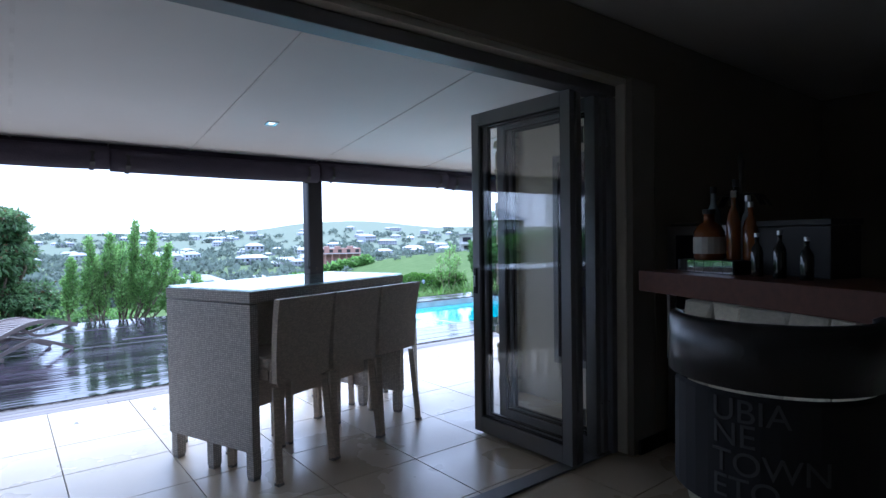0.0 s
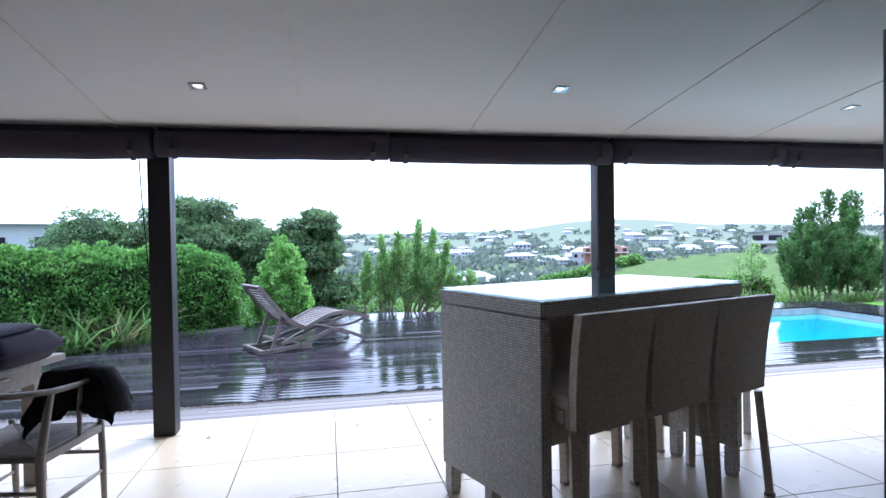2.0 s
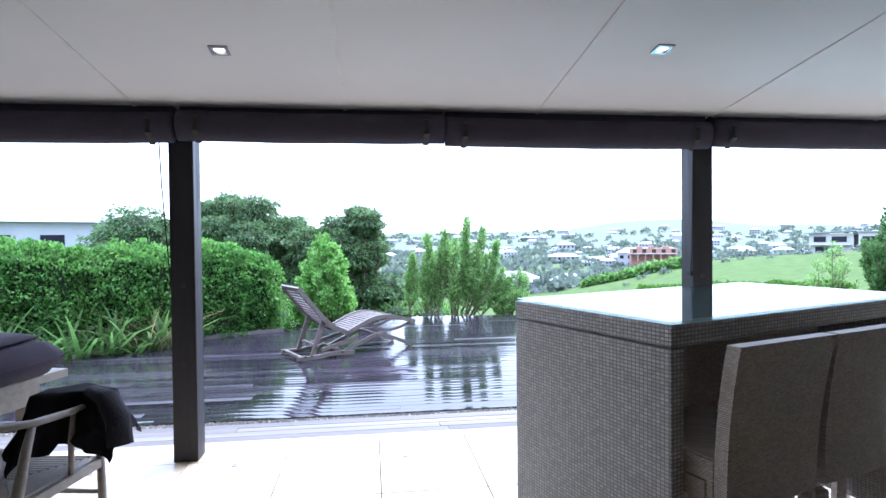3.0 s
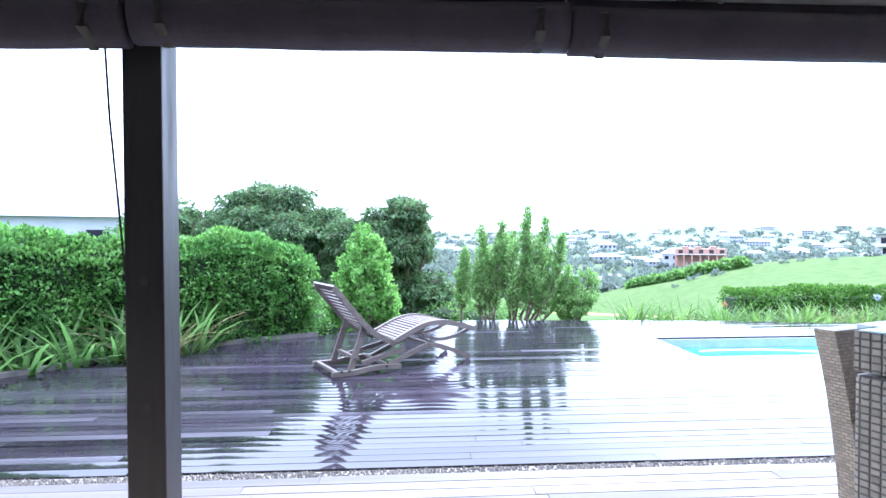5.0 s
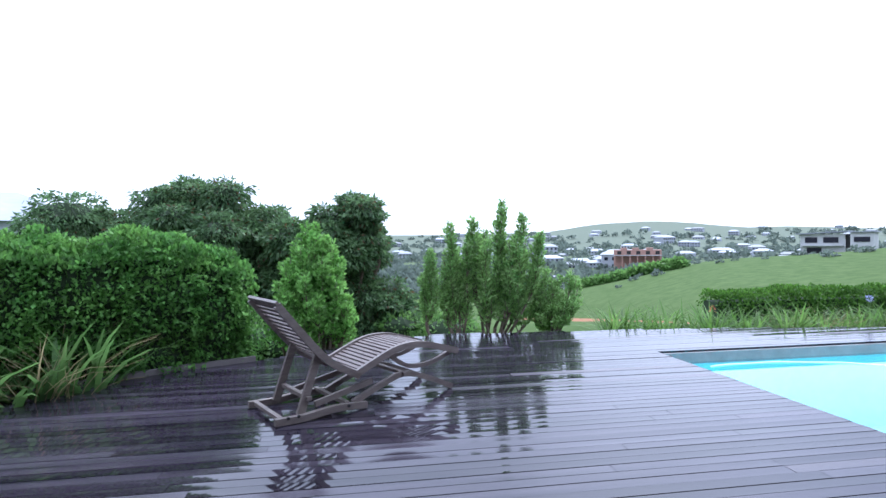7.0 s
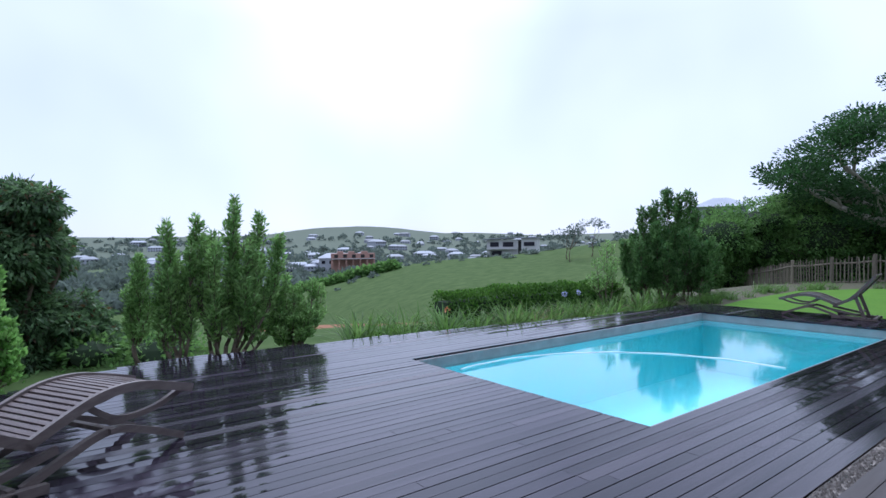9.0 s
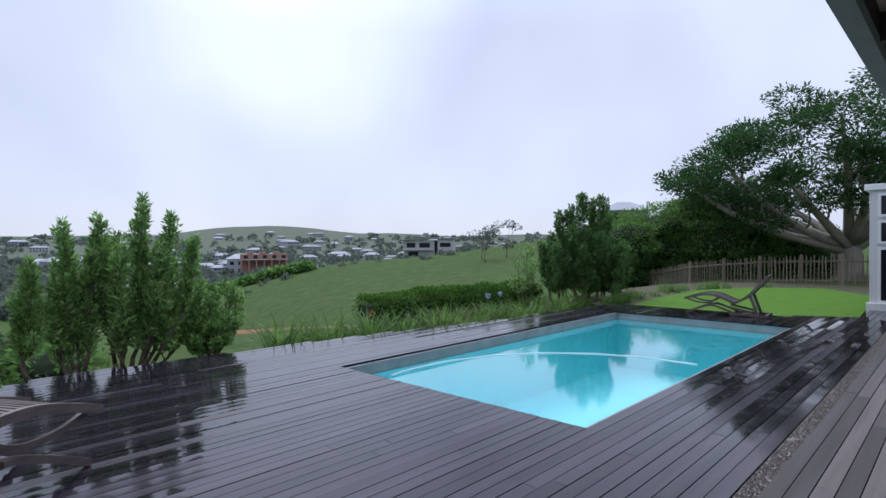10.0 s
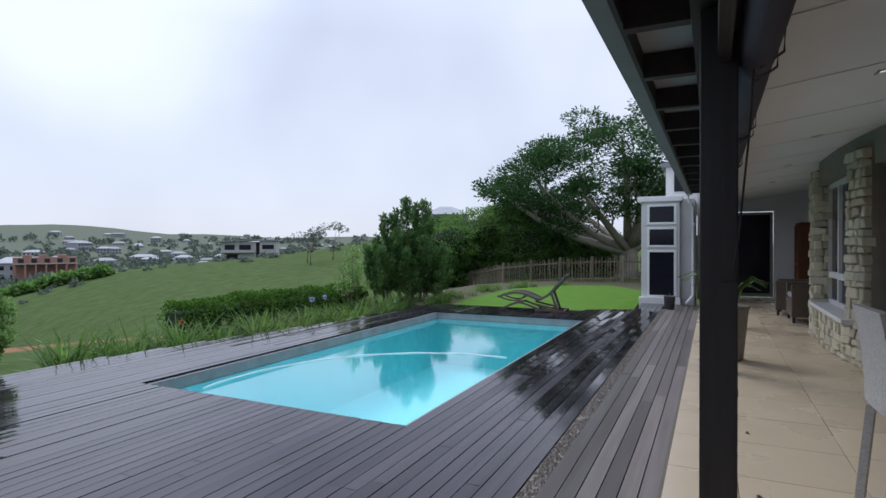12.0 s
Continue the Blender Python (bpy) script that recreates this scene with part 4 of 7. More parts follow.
def sun_lounger(m, label, wood, slatm):
    lo = thing("sun_lounger", m, label, "sun lounger", "sun loungers")
    hw = 0.29
    back = spline([(0.0, 0.88), (0.18, 0.66), (0.40, 0.42), (0.66, 0.27)], 5)
    seat = spline([(0.62, 0.28), (0.80, 0.36), (1.02, 0.44), (1.25, 0.45), (1.50, 0.39), (1.66, 0.34)], 4)
    for nm, prof in (("back_rail", back), ("seat_rail", seat)):
        for s in (-1, 1):
            bm = bmesh.new()
            ribbon_bm(bm, prof, 0.017, 0.055)
            bmesh.ops.translate(bm, vec=(0, s * hw, 0), verts=bm.verts)
            part(nm, bm, wood, lo)
    for prof, n0, n1, cnt in ((back, 1, len(back) - 2, 17), (seat, 1, len(seat) - 5, 21)):
        for i in range(cnt):
            u = n0 + (n1 - n0) * i / (cnt - 1)
            k = int(u)
            k2 = min(k + 1, len(prof) - 1)
            x = prof[k][0] + (prof[k2][0] - prof[k][0]) * (u - k)
            z = prof[k][1] + (prof[k2][1] - prof[k][1]) * (u - k)
            a = math.atan2(prof[k2][1] - prof[k][1], prof[k2][0] - prof[k][0])
            bm = bmesh.new()
            add_box(bm, (-0.014, -hw + 0.016, -0.007), (0.014, hw - 0.016, 0.007), 0, Matrix.Translation((x, 0, z + 0.006)) @ Matrix.Rotation(-a, 4, 'Y'))
            part("slat", bm, slatm, lo)
    bm = bmesh.new()
    add_box(bm, (-0.02, -hw - 0.017, -0.012), (0.02, hw + 0.017, 0.012), 0, Matrix.Translation((0.0, 0, 0.89)) @ Matrix.Rotation(0.9, 4, 'Y'))
    part("top_rail", bm, wood, lo)
    for s in (-1, 1):
        y = s * (hw - 0.045)
        bm = bmesh.new()
        ribbon_bm(bm, spline([(-0.03, 0.035), (0.2, 0.03), (0.45, 0.05), (0.72, 0.03)], 4), 0.022, 0.05)
        bmesh.ops.translate(bm, vec=(0, s * hw, 0), verts=bm.verts)
        part("base_rail", bm, wood, lo)
        bm = bmesh.new()
        ribbon_bm(bm, spline([(0.62, 0.05), (0.85, 0.14), (1.10, 0.21), (1.35, 0.14), (1.62, 0.02)], 4), 0.018, 0.045)
        bmesh.ops.translate(bm, vec=(0, y, 0), verts=bm.verts)
        part("front_leg", bm, wood, lo)
        bm = bmesh.new()
        ribbon_bm(bm, spline([(0.95, 0.40), (1.15, 0.27), (1.40, 0.27), (1.62, 0.345)], 4), 0.015, 0.035)
        bmesh.ops.translate(bm, vec=(0, y, 0), verts=bm.verts)
        part("brace", bm, wood, lo)
        bm = bmesh.new()
        bar_bm(bm, (0.18, y, 0.04), (0.34, y, 0.50), 0.03, 0.06)
        part("prop", bm, wood, lo)
        bm = bmesh.new()
        bar_bm(bm, (0.30, y, 0.10), (0.80, y, 0.20), 0.028, 0.045)
        part("prop_brace", bm, wood, lo)
        for x in (0.06, 0.14, 0.55):
            bm = bmesh.new()
            tube_bm(bm, [(x, s * (hw + 0.022), 0.055), (x, s * (hw + 0.034), 0.055)], 0.012, 8)
            part("bolt", bm, M_RUBBER, lo)
    for x, z in ((0.02, 0.045), (0.24, 0.16), (0.55, 0.07), (1.10, 0.215)):
        box("cross_bar", (x - 0.018, -hw, z - 0.014), (x + 0.018, hw, z + 0.014), wood, lo)
    return lo


sun_lounger(pose(-0.50, 8.26, DECK, 0, 0, 28), "weathered grey teak slatted sun lounger on the wet deck", M_TEAKWET, M_SLATBROWN)
sun_lounger(pose(11.22, 7.50, DECK, 0, 0, 96) @ Matrix.Scale(0.82, 4), "dark slatted teak sun lounger at the pool end by the lawn", M_SLATBROWN, M_SLING)

# bin-like pot at the wing
bn = thing("small_bin", pose(12.55, 5.66, DECK), "small grey bin with a hooped handle on the deck", "bin")
bm = bmesh.new()
lathe_bm(bm, [(0.09, 0), (0.115, 0.26), (0.125, 0.27), (0.12, 0.275), (0.10, 0.27), (0.085, 0.03)], 16)
part("body", bm, mat("grey_plastic", (0.10, 0.10, 0.11), rough=0.6), bn, smooth=True)
bm = bmesh.new()
tube_bm(bm, [(0.115 * math.cos(a), 0, 0.26 + 0.06 * math.sin(a)) for a in [i * math.pi / 8 for i in range(9)]], 0.008, 6)
part("handle", bm, M_RUBBER, bn)


# ---- dining corner ----
dt = thing("dining_table", pose(-2.18, 3.69, 0, 0, 0, -14), "weathered pale teak dining table with a framed top", "table")
for i in range(9):
    y = -0.66 + 0.15 * i
    box("plank", (-0.86, y, 0.715), (0.86, y + 0.144, 0.75), M_TEAK, dt)
box("end_board", (0.865, -0.70, 0.712), (0.99, 0.73, 0.752), M_TEAK, dt, bevel=0.004)
box("end_board", (-0.99, -0.70, 0.712), (-0.865, 0.73, 0.752), M_TEAK, dt, bevel=0.004)
box("apron", (-0.9, -0.62, 0.60), (0.9, -0.585, 0.711), M_TEAK, dt)
box("apron", (-0.9, 0.615, 0.60), (0.9, 0.65, 0.711), M_TEAK, dt)
box("apron", (0.87, -0.585, 0.60), (0.905, 0.615, 0.711), M_TEAK, dt)
for x in (-0.9, 0.82):
    for y in (-0.64, 0.59):
        box("leg", (x, y, 0), (x + 0.08, y + 0.08, 0.60), M_TEAK, dt)


def cushion(name, m, size, label, material):
    c = thing(name, m, label, "cushion")
    bm = bmesh.new()
    n = 12
    grid = {}
    for s in (1, -1):
        for i in range(n + 1):
            for j in range(n + 1):
                u, v = 2 * i / n - 1, 2 * j / n - 1
                e = (1 - abs(u) ** 9) * (1 - abs(v) ** 9)
                z = s * size[2] / 2 * (0.25 + 0.75 * e ** 0.5) * (1 + 0.08 * noise.noise(Vector((u * 2, v * 2, s))))
                grid[s, i, j] = bm.verts.new((u * size[0] / 2 * (1 - 0.03 * v * v), v * size[1] / 2 * (1 - 0.03 * u * u), size[2] / 2 + z))
        for i in range(n):
            for j in range(n):
                q = [grid[s, i, j], grid[s, i + 1, j], grid[s, i + 1, j + 1], grid[s, i, j + 1]]
                bm.faces.new(q if s > 0 else q[::-1])
    for i in range(n):
        for a, b in (((i, 0), (i + 1, 0)), ((n, i), (n, i + 1)), ((i + 1, n), (i, n)), ((0, i + 1), (0, i))):
            bm.faces.new((grid[1, a[0], a[1]], grid[-1, a[0], a[1]], grid[-1, b[0], b[1]], grid[1, b[0], b[1]]))
    part("cover", bm, material, c, smooth=True)
    bm = bmesh.new()
    tube_bm(bm, [(size[0] / 2 * u, size[1] / 2 * v, size[2] / 2) for u, v in ((-.97, -.97), (0, -1.0), (.97, -.97), (1.0, 0), (.97, .97), (0, 1.0), (-.97, .97))], 0.006, 6)
    part("piping", bm, material, c)
    return c


cushion("seat_cushion", pose(-1.35, 3.87, 0.752, 0, 0, -10), (0.62, 0.5, 0.17), "dark purple seat cushion stacked on the dining table", M_PURPLE)
cushion("seat_cushion", pose(-1.43, 3.86, 0.919, 0, 2, -6), (0.58, 0.46, 0.05), "dark purple seat cushion stacked on the dining table", M_PURPLE)


def dining_chair(m):
    """Bentwood armchair: hoop rail on curved rear legs, woven cord seat."""
    c = thing("dining_chair", m, "grey weathered wooden hoop-back chair with a woven cord seat", "chair")
    w = 0.24
    hoop = [(w - 0.01, 0.20, 0.685), (w + 0.005, 0.05, 0.69), (w - 0.01, -0.12, 0.70), (w - 0.09, -0.25, 0.715), (0, -0.30, 0.72), (-w + 0.09, -0.25, 0.715), (-w + 0.01, -0.12, 0.70), (-w - 0.005, 0.05, 0.69), (-w + 0.01, 0.20, 0.685)]
    bm = bmesh.new()
    tube_bm(bm, hoop, [0.012, 0.017, 0.018, 0.019, 0.021, 0.019, 0.018, 0.017, 0.012], 10, (1.25, 0.8))
    part("top_rail", bm, M_TEAK, c, smooth=True)
    for s in (-1, 1):
        bm = bmesh.new()
        tube_bm(bm, [(s * w, -0.21, 0), (s * w, -0.225, 0.2), (s * w, -0.23, 0.40), (s * w, -0.20, 0.50), (s * w * 0.96, -0.16, 0.60), (s * w * 0.97, -0.13, 0.69)], [0.017, 0.019, 0.021, 0.02, 0.018, 0.014], 10)
        part("leg", bm, M_TEAK, c, smooth=True)
        bm = bmesh.new()
        tube_bm(bm, [(s * w, 0.255, 0), (s * w, 0.25, 0.22), (s * w, 0.24, 0.455)], [0.014, 0.018, 0.017], 10)
        part("leg", bm, M_TEAK, c, smooth=True)
        bm = bmesh.new()
        tube_bm(bm, [(s * w, 0.06, 0.42), (s * w * 0.98, 0.07, 0.56), (s * w * 0.97, 0.09, 0.685)], [0.011, 0.013, 0.010], 8)
        part("arm_support", bm, M_TEAK, c, smooth=True)
        bm = bmesh.new()
        tube_bm(bm, [(s * w, -0.22, 0.16), (s * w, 0.02, 0.165), (s * w, 0.25, 0.17)], [0.009, 0.013, 0.009], 8)
        part("side_stretcher", bm, M_TEAK, c, smooth=True)
        box("side_rail", (s * w - 0.012, -0.215, 0.385), (s * w + 0.012, 0.235, 0.425), M_TEAK, c, bevel=0.006)
    for y, z in ((-0.225, 0.25), (0.245, 0.27), (-0.225, 0.405), (0.24, 0.405)):
        bm = bmesh.new()
        tube_bm(bm, [(-w, y, z), (0, y, z), (w, y, z)], [0.010, 0.014, 0.010], 8)
        part("cross_rail", bm, M_TEAK, c, smooth=True)
    bm = bmesh.new()
    tube_bm(bm, [(0.02, -0.235, 0.41), (0.03, -0.27, 0.56), (0.09, -0.262, 0.70)], [0.012, 0.014, 0.010], 8, (1.6, 0.6))
    tube_bm(bm, [(-0.02, -0.235, 0.41), (-0.03, -0.27, 0.56), (-0.09, -0.262, 0.70)], [0.012, 0.014, 0.010], 8, (1.6, 0.6))
    part("back_splat", bm, M_TEAK, c, smooth=True)
    n = 11
    seat = box("seat", (-0.222, -0.205, 0.395), (0.222, 0.225, 0.403), M_CORD, c, "woven grey cord seat")
    for q in range(4):
        for i in range(n):
            bm = bmesh.new()
            d = 0.235 * (1 - (i + 0.5) / n)
            e = max(0.012, d * 1.0)
            a, b = (-e, d), (e, d)
            turn = Matrix.Rotation(q * math.pi / 2, 3, 'Z')
            z = 0.432 - 0.02 * (1 - d / 0.235)
            pts = [turn @ Vector((a[0], a[1], z)), turn @ Vector((0, d, z - 0.004)), turn @ Vector((b[0], b[1], z))]
            tube_bm(bm, [tuple(p) for p in pts], 0.0096, 6)
            part("cord", bm, M_CORD, seat)
    return c


CH = pose(-0.99, 3.56, 0, 0, 0, -11)
dining_chair(CH)
jk = thing("draped_jacket", CH @ pose(0.16, 0.19, 0.70, 0, 0, 6), "crumpled navy-black jacket draped over the chair arm", "jacket")
bm = bmesh.new()
nu, nv = 26, 24
g = []
for i in range(nu + 1):
    row = []
    for j in range(nv + 1):
        px, py = -0.36 + 0.70 * i / nu, -0.33 + 0.58 * j / nv
        hx, hy = 0.15, 0.07
        ex, ey = max(abs(px) - hx, 0), max(abs(py) - hy, 0)
        drop = math.hypot(ex, ey) * (1.0 if px < 0 else 0.85)
        k = noise.noise(Vector((px * 9, py * 9, 3)))
        k2 = noise.noise(Vector((px * 4, py * 4, 9)))
        x = max(-hx, min(hx, px)) + math.copysign(0.26 * ex, px) + 0.05 * k2 * min(1, drop * 6) + 0.012 * k
        y = max(-hy, min(hy, py)) + math.copysign(0.20 * ey, py) + 0.06 * k * min(1, drop * 6) + 0.03 * math.sin(px * 26) * min(1, drop * 5)
        z = 0.035 + 0.012 * k + 0.02 * math.cos(px * 9) - drop * 0.96
        row.append(bm.verts.new((x, y, z)))
    g.append(row)
for i in range(nu):
    for j in range(nv):
        bm.faces.new((g[i][j], g[i + 1][j], g[i + 1][j + 1], g[i][j + 1]))
bmesh.ops.solidify(bm, geom=list(bm.faces), thickness=0.014)
part("body", bm, M_CLOTH, jk, smooth=True)
bm = bmesh.new()
tube_bm(bm, [(0.10, -0.05, 0.055), (0.18, -0.07, 0.03), (0.235, -0.085, -0.06), (0.25, -0.10, -0.17)], [0.03, 0.045, 0.048, 0.045], 12, (1.2, 0.7))
part("sleeve", bm, M_CLOTH, jk, smooth=True)


# ---- indoor bar ----
BAR = Matrix.Translation((3.23, 1.27, 0)) @ Matrix.Rotation(radians(-113), 4, 'Z')
bar = thing("bar_counter", BAR, "bar counter with a thick varnished wood top and stone front", "bar counter")
box("counter_top", (0, 0, 1.10), (2.6, 0.55, 1.22), M_WALNUT, bar, bevel=0.006)
box("counter_core", (0.30, 0.14, 0), (2.5, 0.50, 1.09), M_MORTAR, bar)
rs = random.Random(11)
z = 0.0
while z < 1.05:
    h = min(rs.uniform(0.10, 0.18), 1.09 - z)
    x = 0.30
    while x < 2.4:
        w = rs.uniform(0.14, 0.28)
        ob = link("stone", rs.choice(stone_meshes), None, bar)
        ob.matrix_local = Matrix.LocRotScale((x + w / 2, 0.12, z + h / 2), Euler((0, rs.uniform(-.05, .05), 0)), (w * 0.96, rs.uniform(0.08, 0.12), h * 0.94))
        x += w
    z += h
wf = thing("wine_fridge", pose(3.80, 1.14, 0, 0, 0, -10), "tall wine fridge with a steel frame and dark glass door", "fridge")
box("cabinet", (0.0, -0.26, 0.0), (0.5, 0.28, 1.5), M_RUBBER, wf, bevel=0.01)
bm = bmesh.new()
for lo, hi in (((-0.03, -0.26, 0.05), (-0.002, -0.20, 1.48)), ((-0.03, 0.22, 0.05), (-0.002, 0.28, 1.48)), ((-0.03, -0.20, 0.05), (-0.002, 0.22, 0.11)), ((-0.03, -0.20, 1.42), (-0.002, 0.22, 1.48))):
    add_box(bm, lo, hi)
dr = part("door", bm, M_STEEL, wf, "brushed steel door frame")
box("pane", (-0.022, -0.20, 0.11), (-0.012, 0.22, 1.42), M_DARKGLASS, dr)
bm = bmesh.new()
tube_bm(bm, [(-0.06, 0.25, 0.6), (-0.06, 0.25, 1.2)], 0.01, 8)
part("handle", bm, M_STEEL, dr)
for z in (0.32, 0.52, 0.72, 0.92, 1.12):
    box("shelf_edge", (-0.024, -0.19, z), (-0.0225, 0.21, z + 0.012), M_STEEL, wf)

st = thing("bar_stool", pose(2.21, 0.155, 0, 0, 0, 25), "black leather bar stool with a curved printed back", "bar stool")


def curved(z0, z1, r, t, a0, a1, n=16):
    bm = bmesh.new()
    rows = []
    for i in range(n + 1):
        a = a0 + (a1 - a0) * i / n
        c, s = -math.cos(a), math.sin(a)
        rows.append([bm.verts.new((c * (r + dr), s * (r + dr), z)) for dr, z in ((0, z0), (t, z0 + 0.01), (t, z1 - 0.012), (t * 0.5, z1), (0, z1 - 0.012))])
    for a, b in zip(rows, rows[1:]):
        for k in range(5):
            bm.faces.new((a[k], a[(k + 1) % 5], b[(k + 1) % 5], b[k]))
    bm.faces.new(rows[0])
    bm.faces.new(rows[-1][::-1])
    bmesh.ops.recalc_face_normals(bm, faces=bm.faces)
    return bm


part("back_band", curved(0.98, 1.18, 0.26, 0.045, -1.6, 1.6), M_LEATHER, st, "padded black leather band", smooth=True)
shell = part("back_shell", curved(0.62, 0.975, 0.27, 0.02, -1.35, 1.35), M_PRINT, st, "black fabric printed with grey words")
bm = bmesh.new()
lathe_bm(bm, [(0.25, 0.64), (0.262, 0.68), (0.25, 0.74), (0.02, 0.75)], 20)
part("seat", bm, M_LEATHER, st, smooth=True)
for a in (0.7, 2.4, 3.9, 5.5):
    bm = bmesh.new()
    bar_bm(bm, (0.2 * math.cos(a), 0.2 * math.sin(a), 0.65), (0.26 * math.cos(a), 0.26 * math.sin(a), 0.0), 0.035, 0.035)
    part("leg", bm, M_RUBBER, st)
bm = bmesh.new()
lathe_bm(bm, [(0.235, 0.25), (0.25, 0.25), (0.25, 0.27), (0.235, 0.27)], 20)
part("foot_ring", bm, M_STEEL, st)
for row, (txt, z) in enumerate((("UBIA", 0.895), ("NE", 0.825), ("TOWN", 0.745), ("ETO", 0.67))):
    cu = bpy.data.curves.new("letters", 'FONT')
    cu.body = txt
    cu.size = 0.095
    cu.extrude = 0.001
    ob = new("letters", cu)
    dg = bpy.context.evaluated_depsgraph_get()
    me = bpy.data.meshes.new_from_object(ob.evaluated_get(dg))
    bpy.data.objects.remove(ob)
    for v in me.vertices:
        a = 0.62 - (v.co.x - 0.0) / 0.292
        v.co = Vector((-math.cos(a) * (0.2925 + v.co.z), math.sin(a) * (0.2925 + v.co.z), z + v.co.y))
    me.materials.clear()
    link("printed_word", me, M_LETTER, shell)


def bottle(x, y, r, h, material, cap, label_band):
    b = thing("bottle", BAR @ pose(x, y, 1.221), "glass spirit bottle standing on the bar counter", "bottle", "bar bottles")
    bm = bmesh.new()
    lathe_bm(bm, [(r * 0.95, 0), (r, 0.01), (r, h * 0.55), (r * 0.8, h * 0.66), (r * 0.36, h * 0.76), (r * 0.34, h * 0.9), (r * 0.4, h * 0.905)], 16)
    part("body", bm, material, b, smooth=True)
    bm = bmesh.new()
    lathe_bm(bm, [(r * 0.42, h * 0.906), (r * 0.42, h)], 12)
    part("cap", bm, cap, b)
    if label_band:
        bm = bmesh.new()
        lathe_bm(bm, [(r * 1.012, h * 0.12), (r * 1.012, h * 0.45)], 16)
        part("label", bm, M_LABEL, b, "plain cream paper label")


tray = thing("mirror_tray", BAR @ pose(0.37, 0.27, 1.221, 0, 0, 4), "raised tray edged with small mirror tiles on the bar", "tray")
box("board", (-0.19, -0.13, 0.0), (0.19, 0.13, 0.07), M_RUBBER, tray)
for i in range(6):
    box("mirror", (-0.186 + 0.0625 * i, -0.138, 0.004), (-0.127 + 0.0625 * i, -0.131, 0.068), M_MIRROR, tray)
for i in range(4):
    box("mirror", (-0.198, -0.12 + 0.06 * i, 0.004), (-0.191, -0.064 + 0.06 * i, 0.068), M_MIRROR, tray)
for x, y, r, h, mm, cp, lb in ((0.25, 0.31, 0.042, 0.40, M_CLEAR, M_RUBBER, True), (0.33, 0.21, 0.078, 0.27, M_AMBER, M_RUBBER, True), (0.46, 0.25, 0.034, 0.36, M_AMBER, M_LABEL, False), (0.37, 0.35, 0.042, 0.43, M_BLACKG, M_RUBBER, False),
                               (0.52, 0.30, 0.036, 0.30, M_AMBER, M_STEEL, False), (0.44, 0.36, 0.036, 0.34, M_CLEAR, M_STEEL, False)):
    bottle(x, y, r, h, mm, cp, lb)
for o in scene.objects:
    if o.name.startswith("bottle"):
        o.location.z += 0.07
for x, h in ((0.66, 0.21), (0.79, 0.22), (0.93, 0.19)):
    bottle(x, 0.2, 0.028, h, M_BLACKG, M_STEEL, False)
bx = thing("storage_box", BAR @ pose(0.75, 0.40, 1.221), "dark lidded box at the back of the bar", "box")
box("body", (-0.2, -0.09, 0), (0.2, 0.09, 0.24), M_RUBBER, bx, bevel=0.006)
box("lid", (-0.205, -0.095, 0.242), (0.205, 0.095, 0.27), M_RUBBER, bx, bevel=0.004)
sc = thing("ornament", BAR @ pose(0.30, 0.45, 1.221), "tall dark leafy ornament on a thin twisted stem", "ornament")
bm = bmesh.new()
lathe_bm(bm, [(0.06, 0), (0.07, 0.01), (0.03, 0.05), (0.02, 0.32), (0.035, 0.36), (0.012, 0.42), (0.012, 0.56), (0.02, 0.6), (0.008, 0.66)], 12)
part("stem", bm, M_RUBBER, sc, smooth=True)
for a in range(6):
    bm = bmesh.new()
    ribbon_bm(bm, [(0.0, 0.38), (0.05, 0.43), (0.11, 0.42), (0.15, 0.36)], 0.022, 0.004)
    bmesh.ops.rotate(bm, cent=(0, 0, 0), matrix=Matrix.Rotation(a * math.pi / 3, 3, 'Z'), verts=bm.verts)
    part("leaf", bm, M_RUBBER, sc)

# veranda beyond: pot with plant, wicker armchairs, wooden panel
pt = thing("planter_pot", pose(7.0, 4.67, 0), "tall grey tapered clay planter with a strap-leaved plant", "planter")
bm = bmesh.new()
lathe_bm(bm, [(0.10, 0), (0.12, 0.02), (0.17, 0.55), (0.19, 0.60), (0.17, 0.60), (0.15, 0.54)], 20)
part("pot", bm, M_CLAY, pt, smooth=True)
rng = np.random.default_rng(8)
bm = bmesh.new()
for i in range(16):
    a = rng.uniform(0, 6.28)
    l = rng.uniform(0.35, 0.6)
    ribbon_bm(bm, [(0.02, 0.55), (l * 0.25, 0.55 + l * 0.5), (l * 0.6, 0.55 + l * 0.75), (l, 0.55 + l * 0.6)], 0.018, 0.003)
    bm.verts.ensure_lookup_table()
    new_v = bm.verts[-16:]
    bmesh.ops.rotate(bm, cent=(0, 0, 0), matrix=Matrix.Rotation(a, 3, 'Z'), verts=new_v)
part("foliage", bm, M_L_STRAP, pt)


